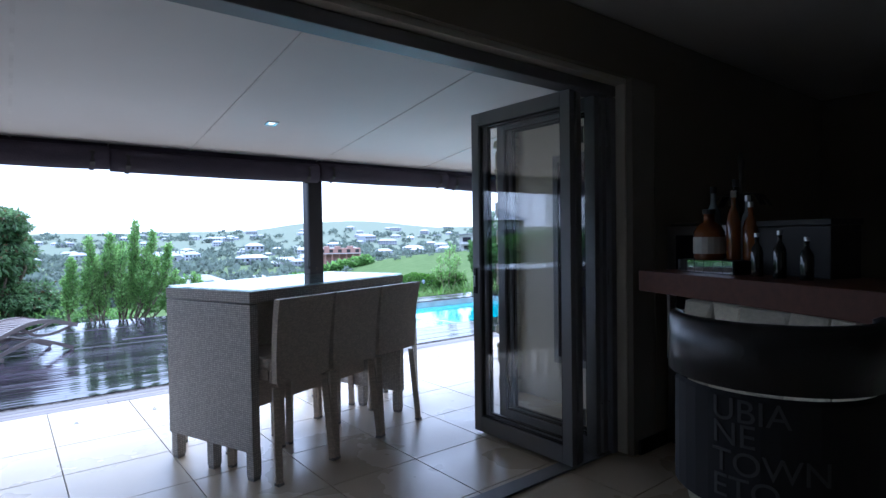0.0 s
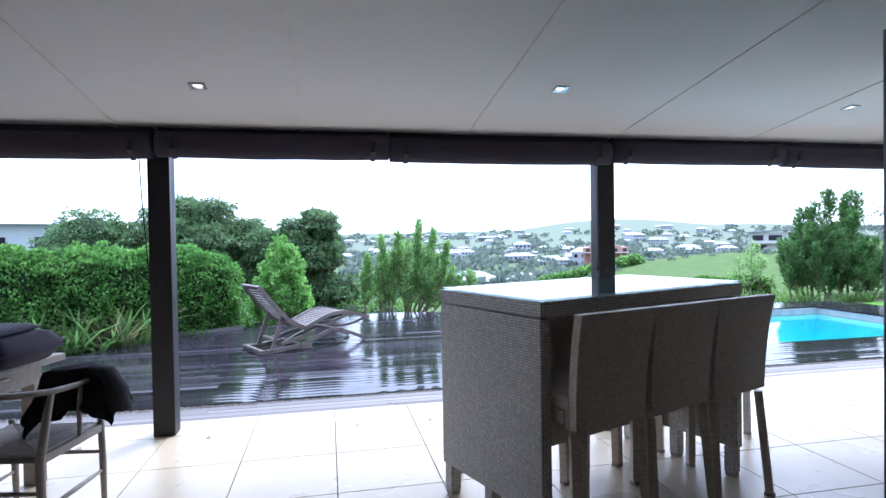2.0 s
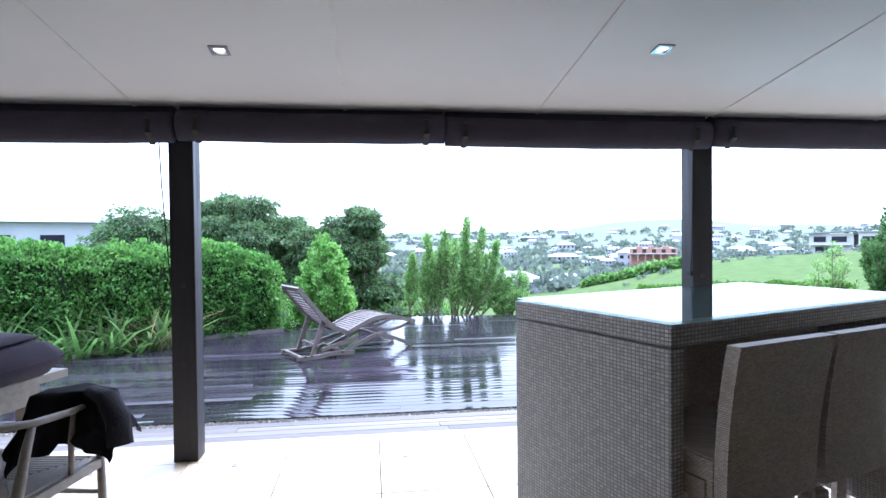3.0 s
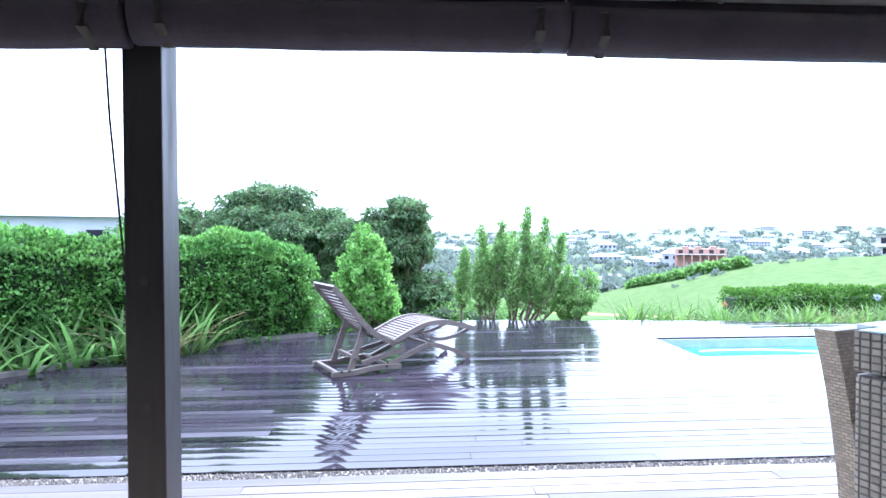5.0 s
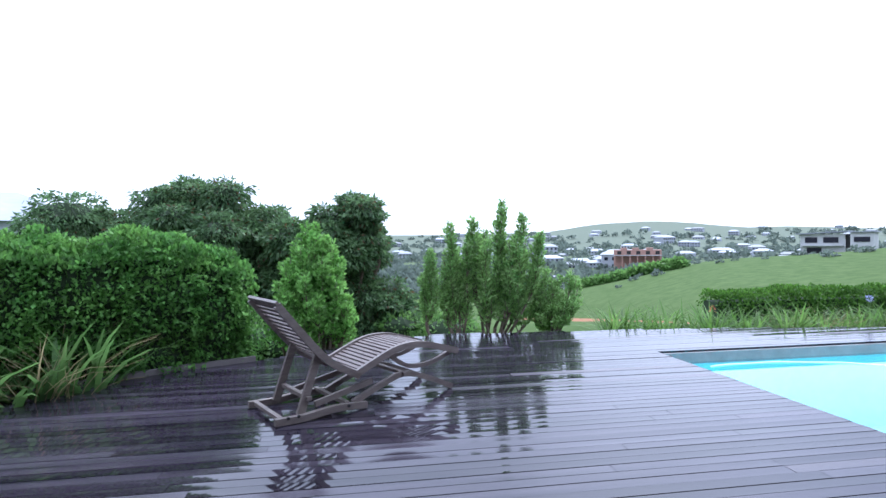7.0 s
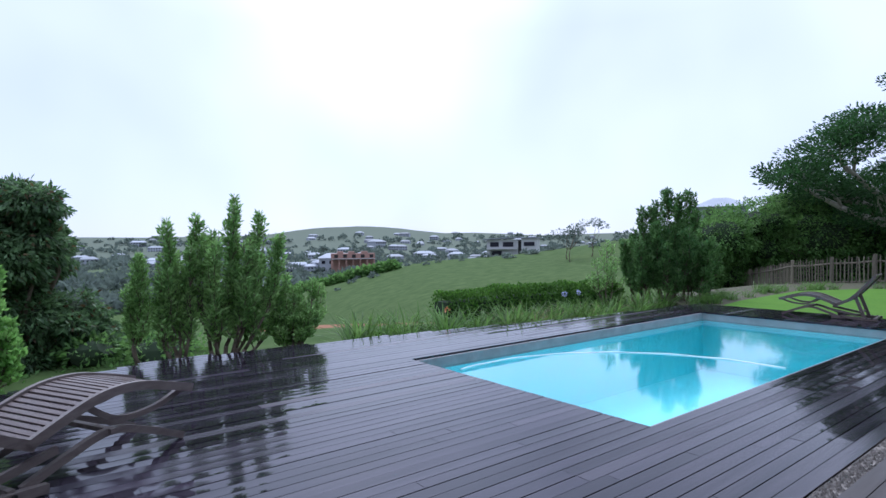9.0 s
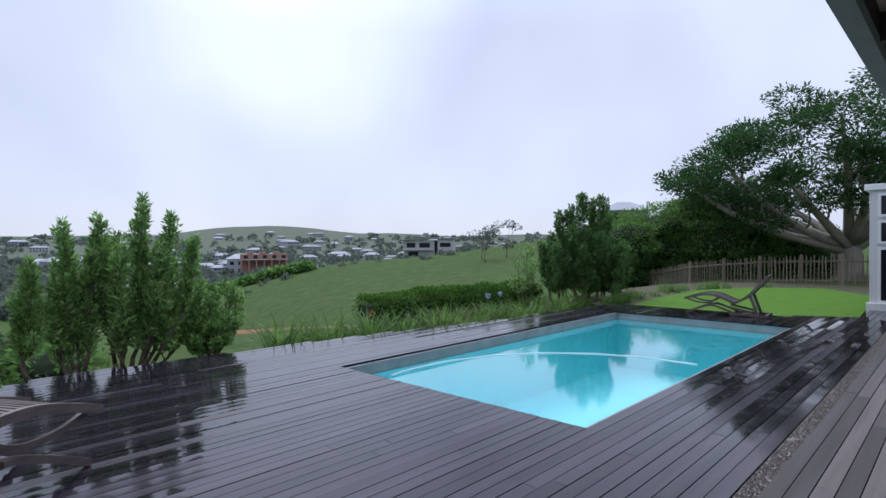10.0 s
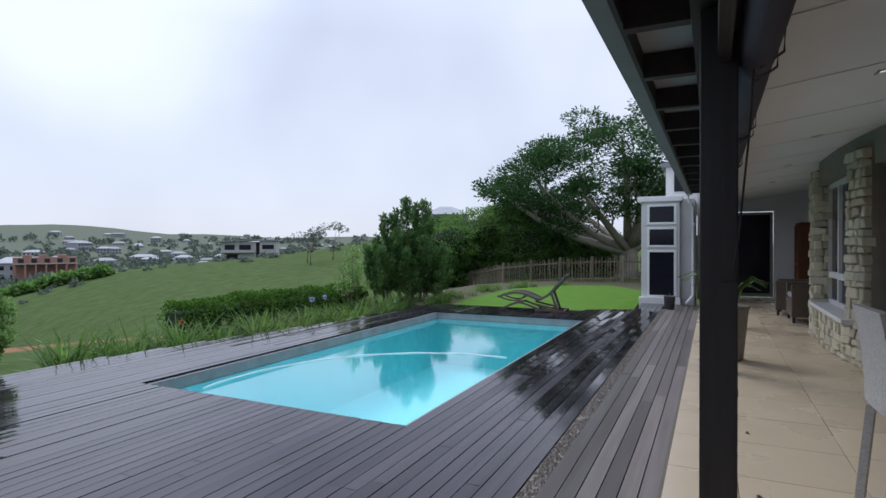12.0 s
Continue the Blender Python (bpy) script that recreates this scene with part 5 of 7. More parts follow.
def arm_chair(m):
    c = thing("wicker_armchair", m, "brown wicker armchair with a pale seat cushion", "armchair", "wicker armchairs")
    box("seat_base", (-0.3, -0.3, 0.10), (0.3, 0.3, 0.38), M_BROWNWEAVE, c, bevel=0.02)
    box("backrest", (-0.3, -0.38, 0.10), (0.3, -0.305, 0.82), M_BROWNWEAVE, c, bevel=0.025)
    for s in (-1, 1):
        box("armrest", (s * 0.34 - 0.035, -0.38, 0.10), (s * 0.34 + 0.035, 0.30, 0.62), M_BROWNWEAVE, c, bevel=0.02)
        for y in (-0.33, 0.26):
            box("leg", (s * 0.33 - 0.02, y - 0.02, 0), (s * 0.33 + 0.02, y + 0.02, 0.10), M_RUBBER, c)
    box("cushion", (-0.29, -0.29, 0.385), (0.29, 0.29, 0.47), M_FARWALL, c, "pale grey seat cushion", bevel=0.03)
    return c


ac = arm_chair(pose(10.9, 3.42, 0, 0, 0, 0))
copy_thing(ac, pose(11.9, 3.50, 0, 0, 0, -8))
wp = thing("wood_cabinet", pose(13.4, 3.12, 0), "tall reddish-brown wooden cabinet against the plaster wall", "cabinet")
box("body", (-0.35, -0.18, 0), (0.35, 0.18, 1.7), M_WALNUT, wp, bevel=0.008)
for s in (-1, 1):
    d = box("door", (s * 0.175 - 0.165, 0.181, 0.05), (s * 0.175 + 0.165, 0.2, 1.65), M_WALNUT, wp, bevel=0.004)
    box("knob", (s * 0.03 - 0.01, 0.2005, 0.85), (s * 0.03 + 0.01, 0.22, 0.88), M_STEEL, d)


# ---- ground: one sheet from the garden over the valley to the far hills ----
CREST = [(-180, -4.0), (-40, -5.0), (10, -9.0), (20, -7.6), (25, -5.6), (30, -3.6), (36, -1.8), (46, -0.7), (52, 0.3), (56, 1.2), (64, 2.0), (80, 2.4), (110, 1.5), (180, -2.0)]
FARHILL = [(-180, 0.5), (-60, 0.9), (-25, 0.7), (-5, 0.6), (12, 0.7), (20, 0.95), (25, 1.6), (29, 1.75), (33, 1.6), (38, 1.0), (48, 0.75), (60, 0.7), (180, 0.6)]


def ground_z(x, y):
    dx, dy = x, y - 4.9
    r = math.hypot(dx, dy)
    th = math.degrees(math.atan2(dx, dy))
    crest = lerp_table(CREST, th)
    far = 1.3 + 900 * math.tan(radians(lerp_table(FARHILL, th)))
    near = -0.55
    rt = [(11, near), (16, -1.1), (30, min(-3.6, crest - 2.2)), (55, crest - 1.6), (80, crest), (100, crest - 0.6), (150, crest - 6), (210, -10.5), (420, -9.5), (900, far), (1100, far - 3), (1500, far - 30), (2600, -40)]
    if th > 52 and r < 75:
        k = min(1, (th - 52) / 10) * min(1, (75 - r) / 20)
        base = lerp_table(rt, r)
        flat = -0.3 - 0.06 * max(0, r - 12) * min(1, max(0, (75 - th) / 13))
        z = base * (1 - k) + flat * k
    else:
        z = lerp_table(rt, r)
    if r > 14:
        z += min(1.0, (r - 14) / 40) * 0.5 * noise.noise(Vector((x / 22, y / 22, 0))) + min(1, r / 500) * 3.5 * noise.noise(Vector((x / 130, y / 130, 3)))
    if r <= 17 and y < 11.6:
        z = min(z, -0.5)
    if y < 5.0:
        z = min(z, -0.5)
    if 3.1 < x < 10.85 and 6.4 < y < 10.45:
        z = -1.9
    return z


bm = bmesh.new()
radii = [0.6, 3, 3.5, 4, 4.5, 5, 5.5, 6, 6.5, 7, 7.5, 8, 8.5, 9, 9.5, 10, 10.5, 11, 11.5, 12, 13, 14.5, 16, 18, 21, 25, 30, 36, 43, 50, 58, 66, 74, 80, 86, 94, 105, 120, 140, 165, 190, 215, 250, 300, 350, 420, 500, 580, 660, 740, 820, 880, 930, 1000, 1100, 1300, 1700, 2600]
angs = [-180 + 4 * k for k in range(38)] + [-28 + 1.5 * k for k in range(86)] + [101 + 4 * k for k in range(20)]
rows = []
for r in radii:
    rows.append([bm.verts.new((r * math.sin(radians(a)), 4.9 + r * math.cos(radians(a)), ground_z(r * math.sin(radians(a)), 4.9 + r * math.cos(radians(a))))) for a in angs])
na = len(angs)
for a, b in zip(rows, rows[1:]):
    for k in range(na):
        bm.faces.new((a[k], b[k], b[(k + 1) % na], a[(k + 1) % na]))
bm.faces.new(rows[0])
bmesh.ops.recalc_face_normals(bm, faces=bm.faces)
ground = part("ground", bm, None, smooth=True)
if ground.data.polygons[0].normal.z < 0:
    ground.data.flip_normals()
gm = M_GRASS
gt = gm.node_tree
gb = gt.nodes["Principled BSDF"]
src = gb.inputs["Base Color"].links[0].from_socket
pos = gt.nodes.new("ShaderNodeNewGeometry")
n1 = gt.nodes.new("ShaderNodeTexNoise")
n1.inputs["Scale"].default_value = 0.035
n1.inputs["Detail"].default_value = 8
gt.links.new(pos.outputs["Position"], n1.inputs["Vector"])
rp = gt.nodes.new("ShaderNodeValToRGB")
rp.color_ramp.elements[0].position, rp.color_ramp.elements[1].position = 0.62, 0.74
gt.links.new(n1.outputs["Fac"], rp.inputs[0])
mx = gt.nodes.new("ShaderNodeMixRGB")
mx.inputs[2].default_value = (0.085, 0.125, 0.035, 1)
gt.links.new(rp.outputs[0], mx.inputs[0])
gt.links.new(src, mx.inputs[1])
# from 110 m on, haze is painted in by fading to grey-green
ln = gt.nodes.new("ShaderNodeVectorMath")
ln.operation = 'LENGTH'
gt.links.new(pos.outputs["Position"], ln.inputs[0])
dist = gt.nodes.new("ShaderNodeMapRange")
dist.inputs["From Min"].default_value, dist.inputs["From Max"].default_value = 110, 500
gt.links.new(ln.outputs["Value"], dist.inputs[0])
haze_mix = gt.nodes.new("ShaderNodeMixRGB")
haze_mix.inputs[2].default_value = (0.118, 0.140, 0.105, 1)
gt.links.new(dist.outputs[0], haze_mix.inputs[0])
gt.links.new(mx.outputs[0], haze_mix.inputs[1])
# bare red earth where the meadow is worn
worn = haze_mix.outputs[0]
for cx, cy, ax, ay in ((6.7, 18.9, 2.2, 1.2), (8.0, 18.4, 2.2, 1.2), (9.2, 18.0, 2.2, 1.2), (5.9, 18.2, 1.6, 0.9)):
    mv = gt.nodes.new("ShaderNodeMapping")
    mv.inputs["Location"].default_value = (-cx / ax, -cy / ay, 0)
    mv.inputs["Scale"].default_value = (1 / ax, 1 / ay, 0)
    gt.links.new(pos.outputs["Position"], mv.inputs[0])
    le = gt.nodes.new("ShaderNodeVectorMath")
    le.operation = 'LENGTH'
    gt.links.new(mv.outputs[0], le.inputs[0])
    nz = gt.nodes.new("ShaderNodeTexNoise")
    nz.inputs["Scale"].default_value = 1.7
    nz.inputs["Detail"].default_value = 6
    gt.links.new(pos.outputs["Position"], nz.inputs["Vector"])
    sm = gt.nodes.new("ShaderNodeMath")
    gt.links.new(le.outputs["Value"], sm.inputs[0])
    gt.links.new(nz.outputs["Fac"], sm.inputs[1])
    mr = gt.nodes.new("ShaderNodeMapRange")
    mr.inputs["From Min"].default_value, mr.inputs["From Max"].default_value = 1.5, 1.2
    gt.links.new(sm.outputs[0], mr.inputs[0])
    mz = gt.nodes.new("ShaderNodeMixRGB")
    mz.inputs[2].default_value = (0.25, 0.13, 0.075, 1)
    gt.links.new(mr.outputs[0], mz.inputs[0])
    gt.links.new(worn, mz.inputs[1])
    worn = mz.outputs[0]
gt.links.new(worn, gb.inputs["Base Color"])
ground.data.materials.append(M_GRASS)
tagged(ground, "green meadow falling to a valley and rising to far hills", "ground", kind="structure")


def sheet(name, outline, dz, material, label, category):
    """A thin patch that follows the ground."""
    bm = bmesh.new()
    f = bm.faces.new([bm.verts.new((x, y, 0)) for x, y in outline])
    bmesh.ops.triangulate(bm, faces=[f])
    bmesh.ops.subdivide_edges(bm, edges=list(bm.edges), cuts=5, use_grid_fill=True)
    for v in bm.verts:
        v.co.z = ground_z(v.co.x, v.co.y) + dz
    bmesh.ops.recalc_face_normals(bm, faces=bm.faces)
    return tagged(part(name, bm, material, smooth=True), label, category, kind="structure")


bm = bmesh.new()
lawn_pts = [(11.53, 7.22), (12.2, 6.33), (13.6, 6.4), (17.2, 6.6), (19.2, 8.0), (18.2, 9.6), (16.2, 10.5), (13.0, 10.4), (11.53, 10.2)]
f = bm.faces.new([bm.verts.new((x, y, -0.10)) for x, y in lawn_pts])
r = bmesh.ops.extrude_face_region(bm, geom=[f])
bmesh.ops.translate(bm, vec=(0, 0, -0.5), verts=[v for v in r["geom"] if isinstance(v, bmesh.types.BMVert)])
bmesh.ops.recalc_face_normals(bm, faces=bm.faces)
lawn = part("lawn", bm, M_LAWN)
tagged(lawn, "mown bright green lawn beside the deck", "lawn", kind="structure")
bm = bmesh.new()
bed_pts = [(11.55, 10.25), (13.0, 10.45), (16.2, 10.55), (18.25, 9.62), (19.25, 8.0), (17.25, 6.55), (22.6, 5.5), (21.9, 8.0), (21.6, 10.5), (18.5, 12.4), (13.2, 12.6), (11.55, 11.0)]
f = bm.faces.new([bm.verts.new((x, y, -0.16)) for x, y in bed_pts])
r = bmesh.ops.extrude_face_region(bm, geom=[f])
bmesh.ops.translate(bm, vec=(0, 0, -0.5), verts=[v for v in r["geom"] if isinstance(v, bmesh.types.BMVert)])
bmesh.ops.recalc_face_normals(bm, faces=bm.faces)
bed = part("garden_bed", bm, M_MULCH)
tagged(bed, "grassy dark mulched bed between lawn and fence", "garden bed", kind="structure")
# ---- planting ----
def crown(name, pts, axis, length, width, material, parent, seed, label=""):
    return link(name, leaves_mesh(name, np.asarray(pts), np.asarray(axis), length, width, np.random.default_rng(seed)), material, parent, label)


def branch(bm, a, b, r0, r1, rng, bend=0.12, n=5):
    a, b = np.array(a, float), np.array(b, float)
    off = rng.normal(size=3) * bend * np.linalg.norm(b - a)
    path = [tuple(a + (b - a) * u + off * math.sin(math.pi * u)) for u in np.linspace(0, 1, n)]
    tube_bm(bm, path, [r0 + (r1 - r0) * u for u in np.linspace(0, 1, n)], 7)
    return path


def plume_tree(m, stems, base_z, leafm, label, seed, leaf=(0.075, 0.026), dens=520, plume=0.075, shoots=13, spread=0.26, low=0.18, root=0.08):
    """Forked stems carrying many upright leafy shoots; stems: x, y, top."""
    rng = np.random.default_rng(seed)
    tr = thing("columnar_tree", m, label, "tree")
    bm = bmesh.new()
    P, A = [], []

    def clothe(a, b, r):
        a, b = np.array(a, float), np.array(b, float)
        ln = np.linalg.norm(b - a)
        k = max(12, int(dens * ln))
        u = rng.uniform(0, 1, k) ** 0.9
        ang = rng.uniform(0, 6.28, k)
        rad = r * np.clip(1.06 - u, 0.03, 1) ** 0.5 * np.sqrt(rng.uniform(0.02, 1, k)) * np.clip(0.5 + 3 * u, 0, 1)
        p = a + (b - a) * u[:, None]
        p[:, 0] += rad * np.cos(ang)
        p[:, 1] += rad * np.sin(ang)
        P.append(p)
        A.append(np.stack([np.cos(ang) * 0.8, np.sin(ang) * 0.8, rng.uniform(0.2, 1.3, k)], 1) + rng.normal(size=(k, 3)) * 0.3)

    for x, y, top in stems:
        ht = top - base_z
        k0 = root + (1 - root) * 0.24
        fork = (x * k0, y * k0, base_z + 0.16 * ht)
        branch(bm, (x * root, y * root, base_z), fork, 0.034, 0.026, rng, 0.05)
        knee = (x * 0.85, y * 0.85, base_z + 0.5 * ht)
        branch(bm, fork, knee, 0.024, 0.011, rng, 0.06)
        tip = (x, y, top)
        branch(bm, knee, tip, 0.014, 0.003, rng, 0.02)
        clothe(knee, tip, plume)
        for s in range(shoots):
            u = low + (0.88 - low) * (s + rng.uniform(0, 1)) / shoots
            if u < 0.5:
                f = u / 0.5
                st = tuple(np.array(fork) * (1 - f) + np.array(knee) * f)
            else:
                f = (u - 0.5) / 0.5
                st = tuple(np.array(knee) * (1 - f) + np.array(tip) * f)
            ang = rng.uniform(0, 6.28)
            out = spread * rng.uniform(0.35, 1.0) * (1.15 - 0.75 * u)
            up = ht * rng.uniform(0.16, 0.36) * (1.05 - 0.6 * u)
            mid = (st[0] + out * 0.75 * math.cos(ang), st[1] + out * 0.75 * math.sin(ang), st[2] + up * 0.35)
            en = (st[0] + out * math.cos(ang), st[1] + out * math.sin(ang), min(top - 0.05, st[2] + up))
            branch(bm, st, mid, 0.009, 0.006, rng)
            branch(bm, mid, en, 0.006, 0.002, rng)
            clothe(np.array(st) * 0.5 + np.array(mid) * 0.5, mid, plume * 0.9)
            clothe(mid, en, plume * rng.uniform(0.75, 1.1))
    part("trunk", bm, M_BARK, tr, smooth=True)
    crown("crown", np.concatenate(P), np.concatenate(A), leaf[0], leaf[1], leafm, tr, seed)
    return tr


plume_tree(pose(2.2, 12.0, 0), [(0.21, 0.0, 1.85), (-0.24, 0.1, 1.60), (0.51, -0.05, 1.65), (0.0, 0.3, 1.40), (0.83, 0.05, 1.38), (0.34, -0.2, 1.30), (-0.08, -0.15, 1.25), (0.62, 0.2, 1.1), (1.0, 0.25, 0.80)], -0.42, M_L_SPIRE, "multi-stemmed upright green conifer beyond the deck edge", 21, (0.08, 0.026), 250, 0.06, 18, 0.165, 0.07, 0.2)
plume_tree(pose(1.76, 12.05, 0), [(-0.14, 0, 1.53), (-0.02, 0.15, 1.15), (0.12, -0.05, 1.22), (-0.25, 0.0, 0.85)], -0.42, M_L_SPIRE, "slim upright green conifer beyond the deck edge", 22, (0.08, 0.026), 250, 0.06, 15, 0.15, 0.07)
plume_tree(pose(1.32, 12.1, 0), [(0.0, 0, 1.12), (-0.1, 0.05, 0.75)], -0.42, M_L_SPIRE, "small upright green conifer beyond the deck edge", 23, (0.06, 0.022), spread=0.14, shoots=10)
plume_tree(pose(3.2, 12.05, 0), [(0.0, 0, 0.65), (0.3, 0.0, 0.74), (-0.2, 0.1, 0.5), (0.15, -0.1, 0.4)], -0.42, M_L_SPIRE, "low spreading light green shrub beyond the deck", 24, (0.06, 0.024), spread=0.3, low=0.05)
stems = []
rg = np.random.default_rng(250)
for k in range(30):
    a, q = 2.4 * k, 0.60 * math.sqrt((k + 0.2) / 30)
    stems.append((q * math.cos(a), q * math.sin(a) * 0.9, 1.62 - 1.35 * (q / 0.6) ** 1.7 + rg.uniform(-0.12, 0.04)))
plume_tree(pose(-0.38, 11.75, 0), stems, -0.42, M_L_BRIGHT, "bright green conical bush tree behind the lounger", 25, (0.075, 0.042), 270, 0.075, 8, 0.20, 0.1, 0.6)
stems = [(0.0, 0, 2.48), (0.42, -0.3, 2.45), (-0.3, 0.15, 2.2)]
rg = np.random.default_rng(260)
for k in range(20):
    a, q = 2.4 * k, 0.35 + 0.85 * math.sqrt((k + 0.5) / 20)
    stems.append((q * math.cos(a), q * math.sin(a), 2.2 - 1.7 * max(0, q - 0.45) + rg.uniform(-0.35, 0.28)))
plume_tree(pose(12.75, 12.05, 0), stems, -0.35, M_L_DARK, "green bushy conifer with many spiky tops at the pool corner", 26, (0.10, 0.03), 300, 0.07, 17, 0.32, 0.0, 0.7)
plume_tree(pose(10.9, 12.45, 0), [(0.0, 0, 1.25), (-0.4, 0, 0.85), (0.35, 0.1, 0.9)], -0.5, M_L_SPIRE, "sparse light green shrub beside the low hedge", 27, (0.07, 0.03), 130, 0.10, 8, 0.4, 0.2)


def round_tree(name, m, clumps, trunk_r, base, leafm, label, seed, per=420, leaf=(0.15, 0.055), droop=0.35, tip=None, barkm=None, limbs=True, heart=True):
    """Limbs to each clump; every clump a shell of leaves round a solid heart coloured as inner shade. clumps: x, y, z,
    rx, ry, rz.
    """
    rng = np.random.default_rng(seed)
    tr = thing(name, m, label, "tree")
    bm = bmesh.new()
    bmc = bmesh.new()
    fork = (0, 0, base + 0.35 * (max(c[2] for c in clumps) - base))
    branch(bm, (0, 0, base), fork, trunk_r, trunk_r * 0.7, rng, 0.05)
    P, A, P2, A2 = [], [], [], []
    for x, y, z, rx, ry, rz in clumps:
        if limbs:
            branch(bm, fork, (x, y, z - rz * 0.2), trunk_r * 0.45, trunk_r * 0.12, rng, 0.1)
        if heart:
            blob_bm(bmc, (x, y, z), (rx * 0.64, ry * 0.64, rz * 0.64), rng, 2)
        k = int(per * (rx + ry + rz) / 1.5)
        d = sphere_pts(k, rng)
        lump = 1 + 0.16 * np.sin(d[:, 0] * 7 + x * 3) * np.sin(d[:, 1] * 6 + y) + 0.18 * np.sin(d[:, 2] * 8 + z * 5)
        q = rng.uniform(0.72, 1.05, k) * lump
        p = np.array([x, y, z]) + d * np.array([rx, ry, rz]) * q[:, None]
        ax = d + np.array([0, 0, -droop]) + rng.normal(size=(k, 3)) * 0.45
        if tip is not None:
            sel = rng.uniform(size=k) < 0.05
            P2.append(p[sel])
            A2.append(ax[sel])
            p, ax = p[~sel], ax[~sel]
        P.append(p)
        A.append(ax)
    part("trunk", bm, barkm or M_BARK, tr, smooth=True)
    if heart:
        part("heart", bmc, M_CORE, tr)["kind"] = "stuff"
    crown("crown", np.concatenate(P), np.concatenate(A), leaf[0], leaf[1], leafm, tr, seed)
    if tip is not None:
        crown("young_leaves", np.concatenate(P2), np.concatenate(A2), leaf[0], leaf[1], tip, tr, seed + 1)
    return tr


def clump_cloud(rng, n, centre, spread, size, squash=0.75):
    out = []
    for _ in range(n):
        d = sphere_pts(1, rng)[0] * rng.uniform(0.55, 1.0)
        s = size * rng.uniform(0.55, 1.4)
        out.append((centre[0] + d[0] * spread[0], centre[1] + d[1] * spread[1], centre[2] + d[2] * spread[2], s, s, s * squash))
    return out


rg = np.random.default_rng(31)
wide = (clump_cloud(rg, 32, (-1.5, 0, 0.95), (1.0, 0.9, 0.9), 0.40) + clump_cloud(rg, 50, (0.3, 0, 1.1), (1.25, 1.0, 1.3), 0.40)
        + clump_cloud(rg, 30, (1.35, 0.2, 0.55), (0.85, 0.8, 1.15), 0.38) + clump_cloud(rg, 12, (-2.6, 0.4, 0.9), (0.5, 0.6, 0.5), 0.36))
tall = (clump_cloud(rg, 40, (0.2, 0, 1.1), (0.78, 0.8, 1.05), 0.32) + clump_cloud(rg, 34, (-0.55, 0, 0.55), (0.75, 0.8, 1.15), 0.36)
        + clump_cloud(rg, 34, (0.35, 0, -0.4), (1.05, 0.8, 0.9), 0.38))
round_tree("mango_tree", pose(-3.1, 15.6, 0), wide, 0.16, -2.0, M_L_MANGO, "dark dense mango tree beyond the hedge", 31, 1900, (0.11, 0.042), 0.8, tip=M_L_RED)
round_tree("mango_tree", pose(-0.1, 15.2, 0), tall, 0.14, -2.2, M_L_MANGO, "tall dark mango tree with russet shoots beyond the deck", 32, 2000, (0.11, 0.042), 0.8, tip=M_L_RED)
round_tree("mango_tree", pose(-5.6, 16.2, 0), clump_cloud(rg, 30, (0.2, 0, 0.95), (1.5, 1.2, 1.0), 0.5), 0.14, -2.0, M_L_MANGO, "dark dense mango tree beyond the hedge", 33, 1500, (0.11, 0.042), 0.8)
round_tree("shrub_mass", pose(0.9, 14.6, 0), clump_cloud(rg, 18, (0, 0, -0.75), (2.0, 0.9, 0.55), 0.5), 0.06, -1.6, M_L_BUSH, "dark green shrubs below the deck edge", 34, 480, (0.1, 0.05), 0.2)
round_tree("shrub_mass", pose(-1.9, 13.1, 0), clump_cloud(rg, 14, (0, 0, -0.35), (1.6, 0.6, 0.5), 0.45), 0.06, -1.2, M_L_BUSH, "dark green shrubs below the deck edge", 35, 480, (0.1, 0.05), 0.2)


